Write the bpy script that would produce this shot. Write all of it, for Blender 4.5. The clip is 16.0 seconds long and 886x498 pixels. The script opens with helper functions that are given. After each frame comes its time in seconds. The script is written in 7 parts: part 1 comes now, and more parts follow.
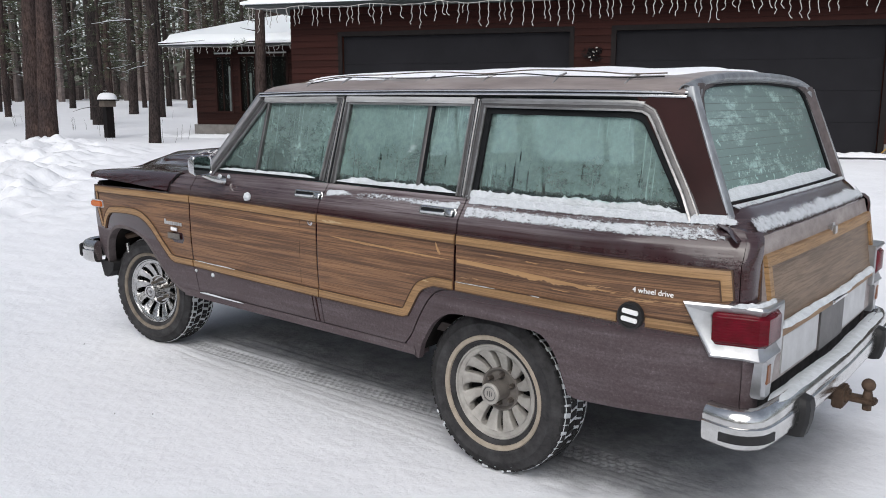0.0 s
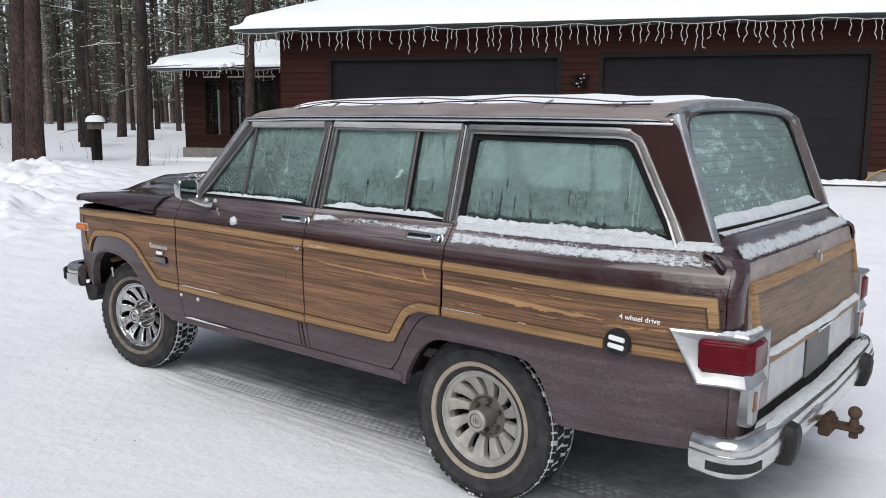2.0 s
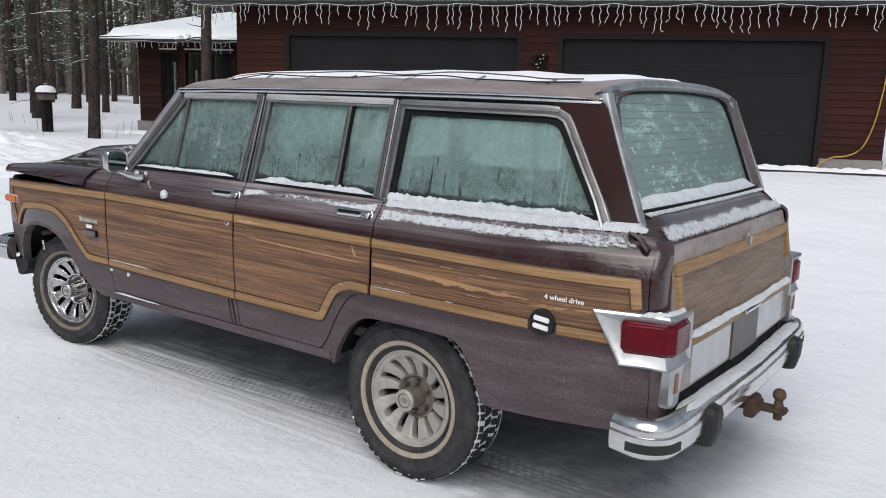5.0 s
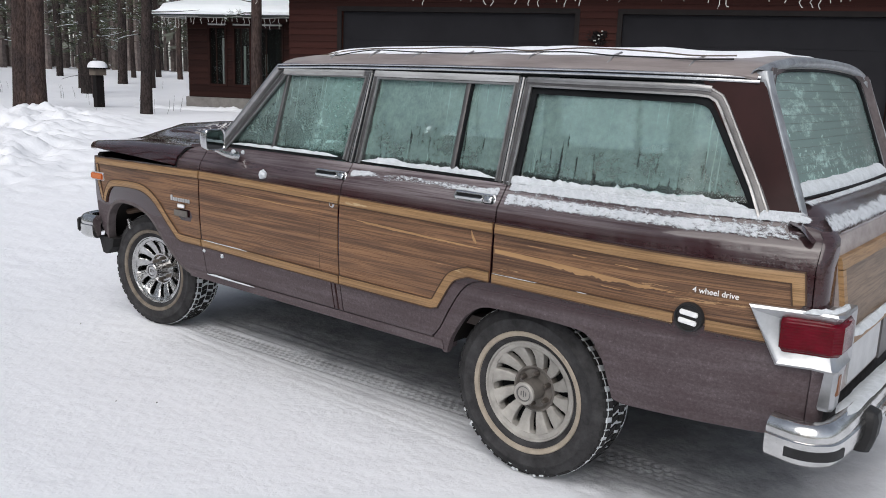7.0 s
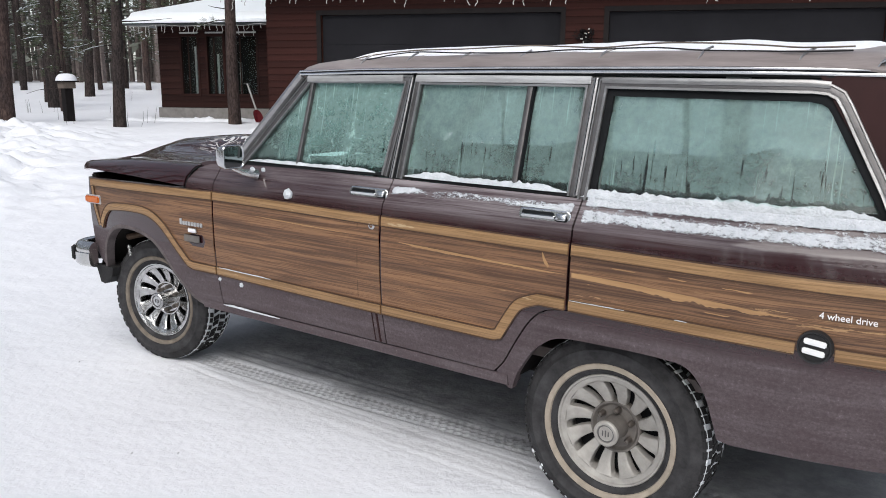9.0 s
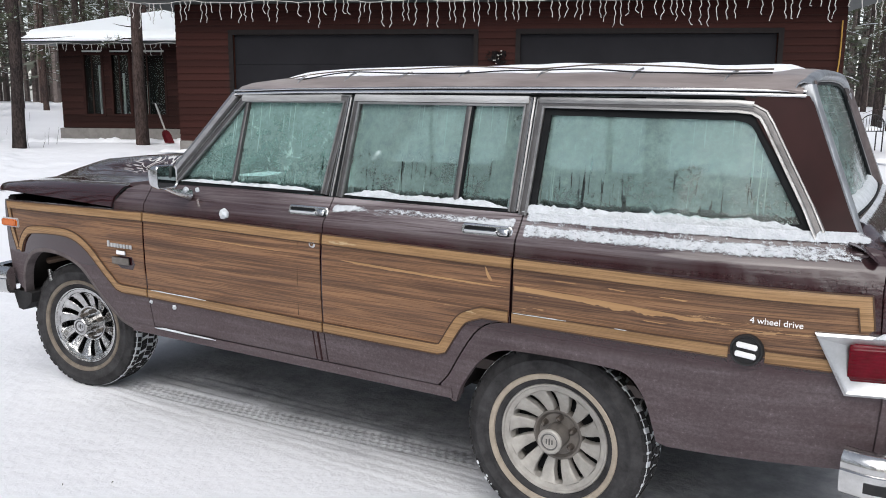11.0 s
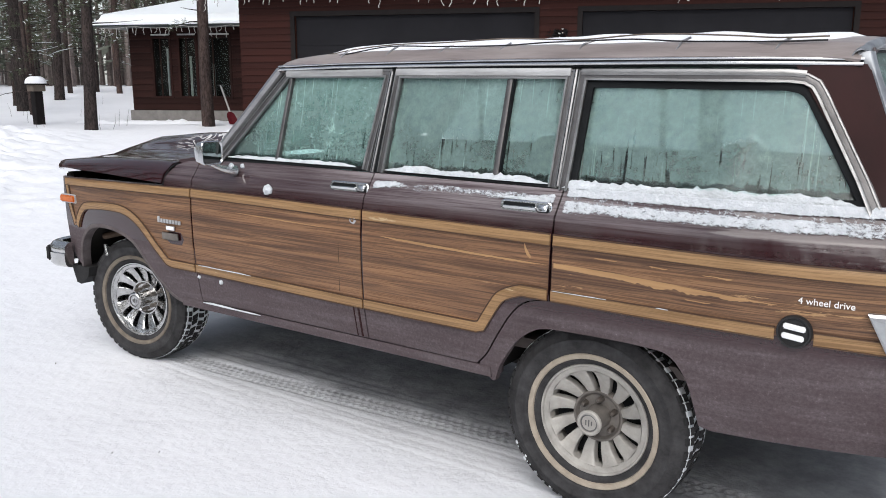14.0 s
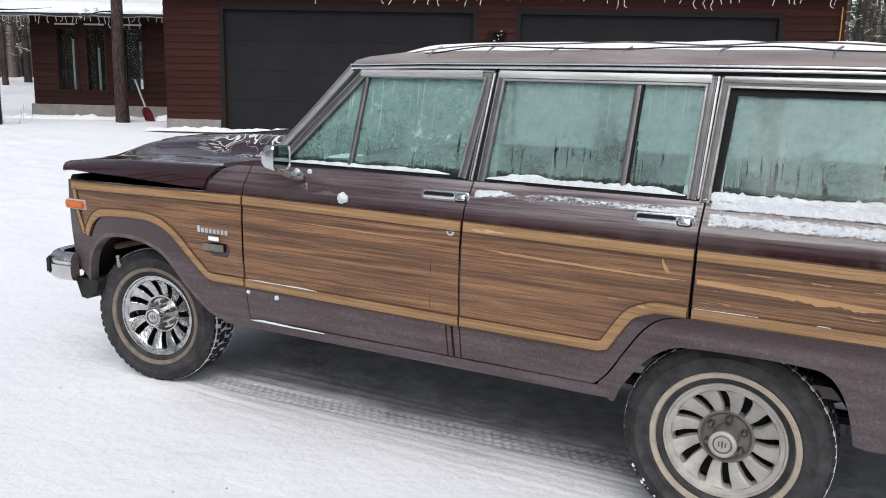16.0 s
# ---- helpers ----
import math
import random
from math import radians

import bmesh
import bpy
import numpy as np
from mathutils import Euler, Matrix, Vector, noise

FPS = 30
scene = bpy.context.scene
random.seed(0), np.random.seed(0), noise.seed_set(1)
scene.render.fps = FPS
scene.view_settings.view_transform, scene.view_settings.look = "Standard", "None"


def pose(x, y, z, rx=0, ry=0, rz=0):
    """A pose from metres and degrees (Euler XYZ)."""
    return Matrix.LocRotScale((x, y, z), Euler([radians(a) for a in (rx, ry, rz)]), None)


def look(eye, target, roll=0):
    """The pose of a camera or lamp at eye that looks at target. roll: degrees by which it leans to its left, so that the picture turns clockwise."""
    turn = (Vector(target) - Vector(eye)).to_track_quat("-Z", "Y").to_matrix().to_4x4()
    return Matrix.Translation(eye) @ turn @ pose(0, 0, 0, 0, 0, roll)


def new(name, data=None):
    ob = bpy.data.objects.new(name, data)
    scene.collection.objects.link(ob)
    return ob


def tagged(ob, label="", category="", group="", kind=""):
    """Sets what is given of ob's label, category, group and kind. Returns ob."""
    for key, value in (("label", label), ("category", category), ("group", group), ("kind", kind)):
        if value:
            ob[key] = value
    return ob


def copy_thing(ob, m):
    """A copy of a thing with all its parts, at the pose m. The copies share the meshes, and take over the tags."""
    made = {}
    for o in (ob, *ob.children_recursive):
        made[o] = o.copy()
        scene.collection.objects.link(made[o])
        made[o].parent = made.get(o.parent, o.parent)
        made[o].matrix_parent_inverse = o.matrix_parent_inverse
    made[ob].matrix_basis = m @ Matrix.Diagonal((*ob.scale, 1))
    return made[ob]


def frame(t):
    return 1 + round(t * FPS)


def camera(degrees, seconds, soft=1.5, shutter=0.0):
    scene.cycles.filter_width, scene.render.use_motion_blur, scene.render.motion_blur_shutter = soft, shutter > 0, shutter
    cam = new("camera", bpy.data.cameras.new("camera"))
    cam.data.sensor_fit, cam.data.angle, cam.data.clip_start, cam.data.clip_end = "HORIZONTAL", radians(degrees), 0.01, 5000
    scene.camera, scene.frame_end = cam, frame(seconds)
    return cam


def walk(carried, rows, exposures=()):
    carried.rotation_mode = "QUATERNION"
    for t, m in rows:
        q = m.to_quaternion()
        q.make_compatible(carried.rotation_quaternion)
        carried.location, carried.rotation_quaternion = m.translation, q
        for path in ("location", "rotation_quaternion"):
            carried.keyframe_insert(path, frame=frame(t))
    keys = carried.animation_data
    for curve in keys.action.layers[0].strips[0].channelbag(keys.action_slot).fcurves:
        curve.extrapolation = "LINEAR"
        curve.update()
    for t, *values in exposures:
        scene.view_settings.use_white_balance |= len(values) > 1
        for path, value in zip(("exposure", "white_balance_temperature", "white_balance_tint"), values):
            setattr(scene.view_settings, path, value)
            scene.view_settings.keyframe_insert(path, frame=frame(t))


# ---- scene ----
cam = camera(56.8, 16.0, 0.95)
PATH = [
    (0, (1.97, -3.533, 1.588), (0.717, -2.017, 1.225), 0.0),
    (0.5, (1.972, -3.524, 1.591), (0.73, -1.989, 1.273), -0.5),
    (1, (1.97, -3.53, 1.59), (0.697, -2.021, 1.267), -0.4),
    (1.5, (1.97, -3.522, 1.591), (0.733, -1.984, 1.269), 0.1),
    (2, (1.968, -3.522, 1.593), (0.731, -1.98, 1.288), 0.4),
    (2.5, (1.961, -3.533, 1.592), (0.72, -1.995, 1.287), 0.2),
    (3, (1.953, -3.546, 1.591), (0.748, -1.978, 1.291), -0.6),
    (3.5, (1.963, -3.542, 1.589), (0.78, -1.957, 1.293), -0.8),
    (4, (2.016, -3.479, 1.588), (0.812, -1.914, 1.271), -0.3),
    (4.2, (2.052, -3.434, 1.582), (0.845, -1.871, 1.267), 0.4),
    (6.3, (1.943, -3.383, 1.574), (0.825, -1.775, 1.167), 2.5),
    (6.5, (1.847, -3.417, 1.571), (0.706, -1.822, 1.178), 2.2),
    (7, (1.666, -3.478, 1.571), (0.447, -1.946, 1.163), 1.9),
    (7.5, (1.529, -3.433, 1.561), (0.265, -1.935, 1.164), -0.3),
    (8, (1.369, -3.331, 1.562), (0.112, -1.812, 1.23), -1.7),
    (8.2, (1.314, -3.323, 1.571), (0.064, -1.806, 1.201), -1.2),
    (10.3, (1.098, -3.487, 1.565), (0.053, -1.822, 1.197), 0.3),
    (10.5, (1.098, -3.485, 1.565), (0.074, -1.806, 1.203), 0.3),
    (11, (1.099, -3.483, 1.565), (0.104, -1.783, 1.213), 0.4),
    (11.5, (1.101, -3.478, 1.565), (0.11, -1.776, 1.222), 0.2),
    (12, (1.102, -3.481, 1.563), (0.127, -1.768, 1.223), 0.4),
    (12.5, (1.137, -3.467, 1.568), (0.187, -1.74, 1.231), -0.6),
    (13, (1.193, -3.402, 1.563), (0.181, -1.706, 1.243), 0.0),
    (13.5, (1.225, -3.357, 1.544), (0.144, -1.719, 1.157), -1.1),
    (14, (1.154, -3.401, 1.536), (0.034, -1.792, 1.141), -0.0),
    (14.5, (0.963, -3.535, 1.518), (-0.146, -1.924, 1.099), -2.4),
    (15, (0.78, -3.608, 1.512), (-0.28, -1.977, 1.05), 0.8),
    (15.5, (0.556, -3.599, 1.502), (-0.468, -1.928, 1.103), 0.1),
    (16, (0.359, -3.631, 1.538), (-0.541, -1.889, 1.145), 1.3),
]
walk(cam, [(t, look(eye, target, roll)) for t, eye, target, roll in PATH], [(0, 0.60), (4, 0.57), (6.5, 0.50), (7.2, 0.58), (7.5, 0.53), (8, 0.64), (11, 0.78), (13, 0.78), (15, 0.84), (16, 0.82)])

# ---- world and light ----
world = bpy.data.worlds.new("overcast_sky")
scene.world = world
world.use_nodes = True
wn = world.node_tree
sky = wn.nodes.new("ShaderNodeTexSky")
sky.sky_type = "NISHITA"
sky.sun_disc = False
sky.sun_elevation, sky.sun_rotation = radians(43), radians(158)
sky.air_density, sky.dust_density, sky.ozone_density = 1.0, 1.5, 1.5
wn.nodes["Background"].inputs[1].default_value = 0.13
grey = wn.nodes.new("ShaderNodeRGBToBW")
cloud = wn.nodes.new("ShaderNodeMix")
cloud.data_type = "RGBA"
cloud.inputs["Factor"].default_value = 0.66
wn.links.new(sky.outputs[0], grey.inputs[0])
wn.links.new(sky.outputs[0], cloud.inputs[6])
wn.links.new(grey.outputs[0], cloud.inputs[7])
wn.links.new(cloud.outputs[2], wn.nodes["Background"].inputs[0])
sun = new("sun", bpy.data.lights.new("sun", "SUN"))
sun.data.energy, sun.data.angle, sun.data.color = 1.5, radians(60), (1.0, 0.97, 0.94)
sun.matrix_world = look((6, -15, 15), (0, 0, 0))


# ---- materials ----
def material(name, color, rough=0.6, metal=0.0, vary=0.15, scale=8.0, bump=0.1, bump_scale=60.0, second=None, stretch=(1, 1, 1),
             random_tone=0.0, depth=0.005, spec=0.5):
    """A surface with stains at one scale and grain at another; second: the colour that the stains tend to."""
    mat = bpy.data.materials.new(name)
    mat.use_nodes = True
    nt = mat.node_tree
    b = nt.nodes["Principled BSDF"]
    tc = nt.nodes.new("ShaderNodeTexCoord")
    mp = nt.nodes.new("ShaderNodeMapping")
    mp.inputs["Scale"].default_value = stretch
    nt.links.new(tc.outputs["Object"], mp.inputs["Vector"])
    n1 = nt.nodes.new("ShaderNodeTexNoise")
    n1.inputs["Scale"].default_value, n1.inputs["Detail"].default_value, n1.inputs["Roughness"].default_value = scale, 6, 0.65
    nt.links.new(mp.outputs[0], n1.inputs["Vector"])
    ramp = nt.nodes.new("ShaderNodeValToRGB")
    dark = second or tuple(c * (1 - vary) for c in color)
    light = color if second else tuple(min(1, c * (1 + vary)) for c in color)
    ramp.color_ramp.elements[0].position, ramp.color_ramp.elements[0].color = 0.32, (*dark, 1)
    ramp.color_ramp.elements[1].position, ramp.color_ramp.elements[1].color = 0.68, (*light, 1)
    nt.links.new(n1.outputs[0], ramp.inputs[0])
    last = ramp.outputs[0]
    if random_tone:
        oi = nt.nodes.new("ShaderNodeObjectInfo")
        mr = nt.nodes.new("ShaderNodeMapRange")
        mr.inputs["To Min"].default_value, mr.inputs["To Max"].default_value = 1 - random_tone, 1 + random_tone
        nt.links.new(oi.outputs["Random"], mr.inputs[0])
        hs = nt.nodes.new("ShaderNodeHueSaturation")
        nt.links.new(mr.outputs[0], hs.inputs["Value"])
        nt.links.new(last, hs.inputs["Color"])
        last = hs.outputs[0]
    nt.links.new(last, b.inputs["Base Color"])
    b.inputs["Roughness"].default_value, b.inputs["Metallic"].default_value = rough, metal
    b.inputs["Specular IOR Level"].default_value = spec
    if bump:
        n2 = nt.nodes.new("ShaderNodeTexNoise")
        n2.inputs["Scale"].default_value, n2.inputs["Detail"].default_value = bump_scale, 4
        nt.links.new(mp.outputs[0], n2.inputs["Vector"])
        bp = nt.nodes.new("ShaderNodeBump")
        bp.inputs["Strength"].default_value, bp.inputs["Distance"].default_value = bump, depth
        nt.links.new(n2.outputs[0], bp.inputs["Height"])
        nt.links.new(bp.outputs[0], b.inputs["Normal"])
    return mat


def add_node(nt, kind, **inputs):
    n = nt.nodes.new(kind)
    for k, v in inputs.items():
        n.inputs[k].default_value = v
    return n


SNOW = material("snow", (0.86, 0.87, 0.90), 0.65, 0, 0.02, 1.5, 0.35, 22, depth=0.02, spec=0.3)
CAR_SNOW = material("crusted_snow", (0.63, 0.66, 0.69), 0.7, 0, 0.04, 26, 0.7, 110, second=(0.48, 0.51, 0.53), depth=0.01, spec=0.3)
ROOF_SNOW = material("roof_snow", (0.78, 0.81, 0.825), 0.7, 0, 0.02, 0.6, 0.2, 6, depth=0.03, spec=0.2)
CHROME = material("chrome", (0.60, 0.605, 0.61), 0.18, 1.0, 0.12, 9, 0.05, 40)
FROSTED_CHROME = material("filmed_chrome", (0.74, 0.735, 0.72), 0.17, 1.0, 0.15, 12, 0.12, 30, second=(0.50, 0.495, 0.485))
SATIN_CHROME = material("frosted_chrome", (0.47, 0.475, 0.485), 0.34, 0.9, 0.18, 9, 0.08, 60)
ALU = material("brushed_aluminium", (0.37, 0.365, 0.365), 0.30, 0.9, 0.2, 12, 0.08, 90, stretch=(0.2, 1, 1))
DULL = material("dull_channel", (0.135, 0.13, 0.13), 0.40, 0.75, 0.2, 12, 0.08, 90)
HUB = material("hub_paint", (0.135, 0.122, 0.11), 0.6, 0.2, 0.25, 20, 0.1, 120)
ALLOY = material("alloy", (0.34, 0.325, 0.30), 0.58, 0.25, 0.2, 16, 0.1, 120)
BLACK = material("black_rubber", (0.018, 0.018, 0.019), 0.6, 0, 0.3, 12, 0.2, 160, spec=0.3)
TYRE = material("tyre_rubber", (0.056, 0.055, 0.057), 0.8, 0, 0.35, 14, 0.5, 90, second=(0.020, 0.0195, 0.020), spec=0.15)
TREAD = material("tread_rubber", (0.030, 0.029, 0.030), 0.7, 0, 0.35, 9, 0.3, 140, second=(0.012, 0.012, 0.012), spec=0.2)
TREAD_SNOW = material("tread_snow", (0.74, 0.76, 0.79), 0.7, 0, 0.04, 30, 0.6, 110, second=(0.50, 0.53, 0.55), depth=0.008, spec=0.3)
PLATED = material("plated_alloy", (0.66, 0.66, 0.655), 0.20, 1.0, 0.25, 22, 0.45, 30, second=(0.34, 0.335, 0.33), depth=0.01)
NUT = material("lug_nut_steel", (0.16, 0.14, 0.125), 0.42, 0.8, 0.3, 30, 0.1, 120)
BEAD = material("polished_trim", (0.40, 0.395, 0.39), 0.36, 0.9, 0.15, 14, 0.06, 80, second=(0.22, 0.215, 0.21), stretch=(0.3, 1, 1))
# frost and the bright highlight of the head rails share this pale colour
FROST_GLINT_TRIM = material("frost_glint_trim", (0.58, 0.58, 0.58), 0.42, 0.5, 0.2, 10, 0.15, 90, second=(0.26, 0.255, 0.25), stretch=(0.25, 1, 2))
FROSTED_TRIM = material("frosted_trim", (0.40, 0.42, 0.44), 0.45, 0.7, 0.2, 16, 0.25, 90, second=(0.20, 0.205, 0.215), stretch=(1, 1, 0.3))
MIRROR = material("mirror_glass", (0.26, 0.30, 0.30), 0.04, 1.0, 0.05, 6, 0)
LIP = material("dusty_lip", (0.13, 0.112, 0.112), 0.75, 0, 0.3, 18, 0.2, 120, second=(0.075, 0.062, 0.063), spec=0.15)
DIRTY_RING = material("road_stained_ring", (0.15, 0.125, 0.098), 0.75, 0, 0.3, 22, 0.1, 100)
RING = material("dirty_white_ring", (0.31, 0.265, 0.21), 0.7, 0, 0.18, 22, 0.1, 100)
GASKET = material("gasket", (0.010, 0.011, 0.012), 0.6, 0, 0.2, 20, 0.1, 90, spec=0.1)
UNDER = material("underbody", (0.016, 0.014, 0.013), 0.9, 0, 0.3, 8, 0.3, 50, spec=0.1)
RUST = material("rusty_steel", (0.075, 0.048, 0.032), 0.75, 0.4, 0.4, 30, 0.3, 120)
PLATE = material("frosted_plate", (0.13, 0.125, 0.125), 0.5, 0.5, 0.2, 10, 0.1, 80)
SILVER = material("silver_panel", (0.50, 0.505, 0.51), 0.4, 0.5, 0.12, 10, 0.1, 70)
AMBER = material("amber_lens", (0.50, 0.12, 0.018), 0.25, 0, 0.15, 30, 0.1, 120)
AMBER_DULL = material("dull_amber", (0.20, 0.085, 0.04), 0.4, 0, 0.2, 30, 0.1, 120)
CLOTH = material("seat_vinyl", (0.10, 0.08, 0.075), 0.6, 0, 0.2, 10, 0.15, 80)
TAN = material("headliner", (0.50, 0.47, 0.43), 0.8, 0, 0.12, 8, 0.1, 80)
DASH = material("dashboard", (0.035, 0.03, 0.03), 0.55, 0, 0.2, 10, 0.1, 80)
WHITE = material("white_letter", (0.80, 0.80, 0.80), 0.5, 0, 0.03, 10, 0)
SIDING = material("red_brown_siding", (0.026, 0.0080, 0.0062), 0.7, 0, 0.3, 3, 0.35, 26, stretch=(0.12, 1, 1), random_tone=0.22, spec=0.12)
# darker copy of the siding, with the eave shade put into its colour
COTTAGE_SIDING = material("shaded_brown_siding", (0.021, 0.0085, 0.007), 0.7, 0, 0.3, 3, 0.35, 26, stretch=(0.12, 1, 1), random_tone=0.2, spec=0.1)
TRIMBOARD = material("brown_trim", (0.05, 0.018, 0.012), 0.7, 0, 0.2, 5, 0.2, 40, spec=0.12)
DOOR = material("charcoal_door", (0.0145, 0.0143, 0.0165), 0.75, 0, 0.12, 2, 0.06, 60, spec=0.07)
DARK_FRAME = material("dark_frame", (0.012, 0.010, 0.010), 0.6, 0, 0.2, 8, 0.1, 60, spec=0.1)
CONCRETE = material("concrete", (0.17, 0.16, 0.15), 0.85, 0, 0.2, 6, 0.3, 70)
FASCIA = material("green_grey_fascia", (0.045, 0.055, 0.055), 0.6, 0, 0.15, 5, 0.1, 60)
def scaly_bark():
    """Pine bark: plates of red-brown and grey split by dark furrows that run up the trunk, no two trunks alike."""
    mat = material("pine_bark", (0.096, 0.062, 0.052), 0.95, 0, 0.4, 3.0, 0, second=(0.040, 0.031, 0.031), stretch=(1, 1, 0.42), random_tone=0.30, spec=0.1)
    nt = mat.node_tree
    b = nt.nodes["Principled BSDF"]
    base = b.inputs["Base Color"].links[0].from_socket
    tc = add_node(nt, "ShaderNodeTexCoord")
    mp = add_node(nt, "ShaderNodeMapping", Scale=(1, 1, 0.34))
    nt.links.new(tc.outputs["Object"], mp.inputs[0])
    plates = add_node(nt, "ShaderNodeTexNoise", Scale=27.0, Detail=5.0, Roughness=0.66, Distortion=0.4)
    nt.links.new(mp.outputs[0], plates.inputs["Vector"])
    furrow = add_node(nt, "ShaderNodeMapRange", **{"From Min": 0.40, "From Max": 0.60, "To Min": 0.42, "To Max": 1.0})
    nt.links.new(plates.outputs[0], furrow.inputs[0])
    mul = add_node(nt, "ShaderNodeMix")
    mul.data_type, mul.blend_type = "RGBA", "MULTIPLY"
    mul.inputs["Factor"].default_value = 1.0
    nt.links.new(base, mul.inputs[6])
    nt.links.new(furrow.outputs[0], mul.inputs[7])
    oi = add_node(nt, "ShaderNodeObjectInfo")
    grey = add_node(nt, "ShaderNodeMapRange", **{"To Min": 0.55, "To Max": 1.0})
    nt.links.new(oi.outputs["Random"], grey.inputs[0])
    hs = add_node(nt, "ShaderNodeHueSaturation")
    nt.links.new(grey.outputs[0], hs.inputs["Saturation"])
    nt.links.new(mul.outputs[2], hs.inputs["Color"])
    nt.links.new(hs.outputs[0], b.inputs["Base Color"])
    bp = add_node(nt, "ShaderNodeBump", Strength=0.9, Distance=0.04)
    nt.links.new(plates.outputs[0], bp.inputs["Height"])
    nt.links.new(bp.outputs[0], b.inputs["Normal"])
    return mat


BARK = scaly_bark()
NEEDLE = material("pine_needles", (0.085, 0.100, 0.055), 0.75, 0, 0.4, 2, 0, second=(0.042, 0.056, 0.034), random_tone=0.2, spec=0.2)
# distance haze is put into these paler colours of the far wood
FAR_BARK = material("hazed_bark", (0.21, 0.178, 0.168), 0.95, 0, 0.3, 4, 0, second=(0.105, 0.085, 0.080), spec=0.1)
FAR_NEEDLE = material("hazed_needles", (0.21, 0.215, 0.19), 0.8, 0, 0.3, 0.6, 0, second=(0.095, 0.105, 0.085), spec=0.1)
WIRE = material("frosted_wire", (0.40, 0.39, 0.375), 0.6, 0, 0.15, 30, 0.2, 90)
RED_PLASTIC = material("red_plastic", (0.065, 0.004, 0.007), 0.6, 0, 0.15, 10, 0.1, 60, spec=0.1)
YELLOW = material("yellow_hose", (0.30, 0.17, 0.025), 0.5, 0, 0.15, 10, 0.1, 60)
GREY_WOOD = material("weathered_wood", (0.13, 0.105, 0.085), 0.85, 0, 0.3, 6, 0.4, 40, stretch=(1, 1, 0.3))
IRON = material("dark_iron", (0.03, 0.03, 0.03), 0.5, 0.4, 0.2, 10, 0.1, 60)


def paint_material(name, dust):
    """Dark maroon car paint under a film of road salt that thickens downwards and in streaks."""
    mat = material(name, (0.022, 0.0042, 0.0058), 0.25, 0, 0.2, 3, 0, spec=0.32)
    nt = mat.node_tree
    b = nt.nodes["Principled BSDF"]
    base = b.inputs["Base Color"].links[0].from_socket
    tc = add_node(nt, "ShaderNodeTexCoord")
    sep = add_node(nt, "ShaderNodeSeparateXYZ")
    nt.links.new(tc.outputs["Object"], sep.inputs[0])
    low = add_node(nt, "ShaderNodeMapRange", **{"From Min": 0.738, "From Max": 0.772, "To Min": dust, "To Max": 0.09})
    nt.links.new(sep.outputs[2], low.inputs[0])
    # mask of the sloping shoulder, which reflects the sky
    shelf = add_node(nt, "ShaderNodeMapRange", **{"From Min": 1.050, "From Max": 1.140, "To Min": 0.0, "To Max": 0.80})
    nt.links.new(sep.outputs[2], shelf.inputs[0])
    rear_part = add_node(nt, "ShaderNodeMapRange", **{"From Min": -1.30, "From Max": -0.80, "To Min": 0.35, "To Max": 1.0})
    nt.links.new(sep.outputs[0], rear_part.inputs[0])
    mp = add_node(nt, "ShaderNodeMapping", Scale=(1.2, 3, 14))
    nt.links.new(tc.outputs["Object"], mp.inputs[0])
    n = add_node(nt, "ShaderNodeTexNoise", Scale=2.2, Detail=8.0, Roughness=0.7)
    nt.links.new(mp.outputs[0], n.inputs["Vector"])
    mr = add_node(nt, "ShaderNodeMapRange", **{"From Min": 0.32, "From Max": 0.68, "To Min": 0.45, "To Max": 1.35})
    nt.links.new(n.outputs[0], mr.inputs[0])
    mul = add_node(nt, "ShaderNodeMath")
    mul.operation, mul.use_clamp = "MULTIPLY", True
    nt.links.new(low.outputs[0], mul.inputs[0])
    nt.links.new(mr.outputs[0], mul.inputs[1])
    mix = add_node(nt, "ShaderNodeMix")
    mix.data_type = "RGBA"
    nt.links.new(mul.outputs[0], mix.inputs["Factor"])
    nt.links.new(base, mix.inputs[6])
    salt = add_node(nt, "ShaderNodeTexNoise", Scale=95.0, Detail=5.0, Roughness=0.75)
    nt.links.new(tc.outputs["Object"], salt.inputs["Vector"])
    tone = add_node(nt, "ShaderNodeValToRGB")
    tone.color_ramp.elements[0].position, tone.color_ramp.elements[0].color = 0.36, (0.086, 0.070, 0.075, 1)
    tone.color_ramp.elements[1].position, tone.color_ramp.elements[1].color = 0.62, (0.134, 0.112, 0.118, 1)
    fleck = tone.color_ramp.elements.new(0.76)
    fleck.color = (0.30, 0.28, 0.28, 1)
    nt.links.new(salt.outputs[0], tone.inputs[0])
    nt.links.new(tone.outputs[0], mix.inputs[7])
    smear = add_node(nt, "ShaderNodeMapping", Scale=(0.5, 1, 22))
    nt.links.new(tc.outputs["Object"], smear.inputs[0])
    streak = add_node(nt, "ShaderNodeTexNoise", Scale=3.0, Detail=6.0, Roughness=0.7, Distortion=0.3)
    nt.links.new(smear.outputs[0], streak.inputs["Vector"])
    thin = add_node(nt, "ShaderNodeMapRange", **{"From Min": 0.38, "From Max": 0.66, "To Min": 0.15, "To Max": 1.0})
    nt.links.new(streak.outputs[0], thin.inputs[0])
    film = shelf.outputs[0]
    tail_part = add_node(nt, "ShaderNodeMapRange", **{"From Min": 0.30, "From Max": 0.75, "To Min": 1.0, "To Max": 0.15})
    nt.links.new(sep.outputs[0], tail_part.inputs[0])
    for k in (rear_part, tail_part, thin):
        m = add_node(nt, "ShaderNodeMath")
        m.operation = "MULTIPLY"
        nt.links.new(film, m.inputs[0])
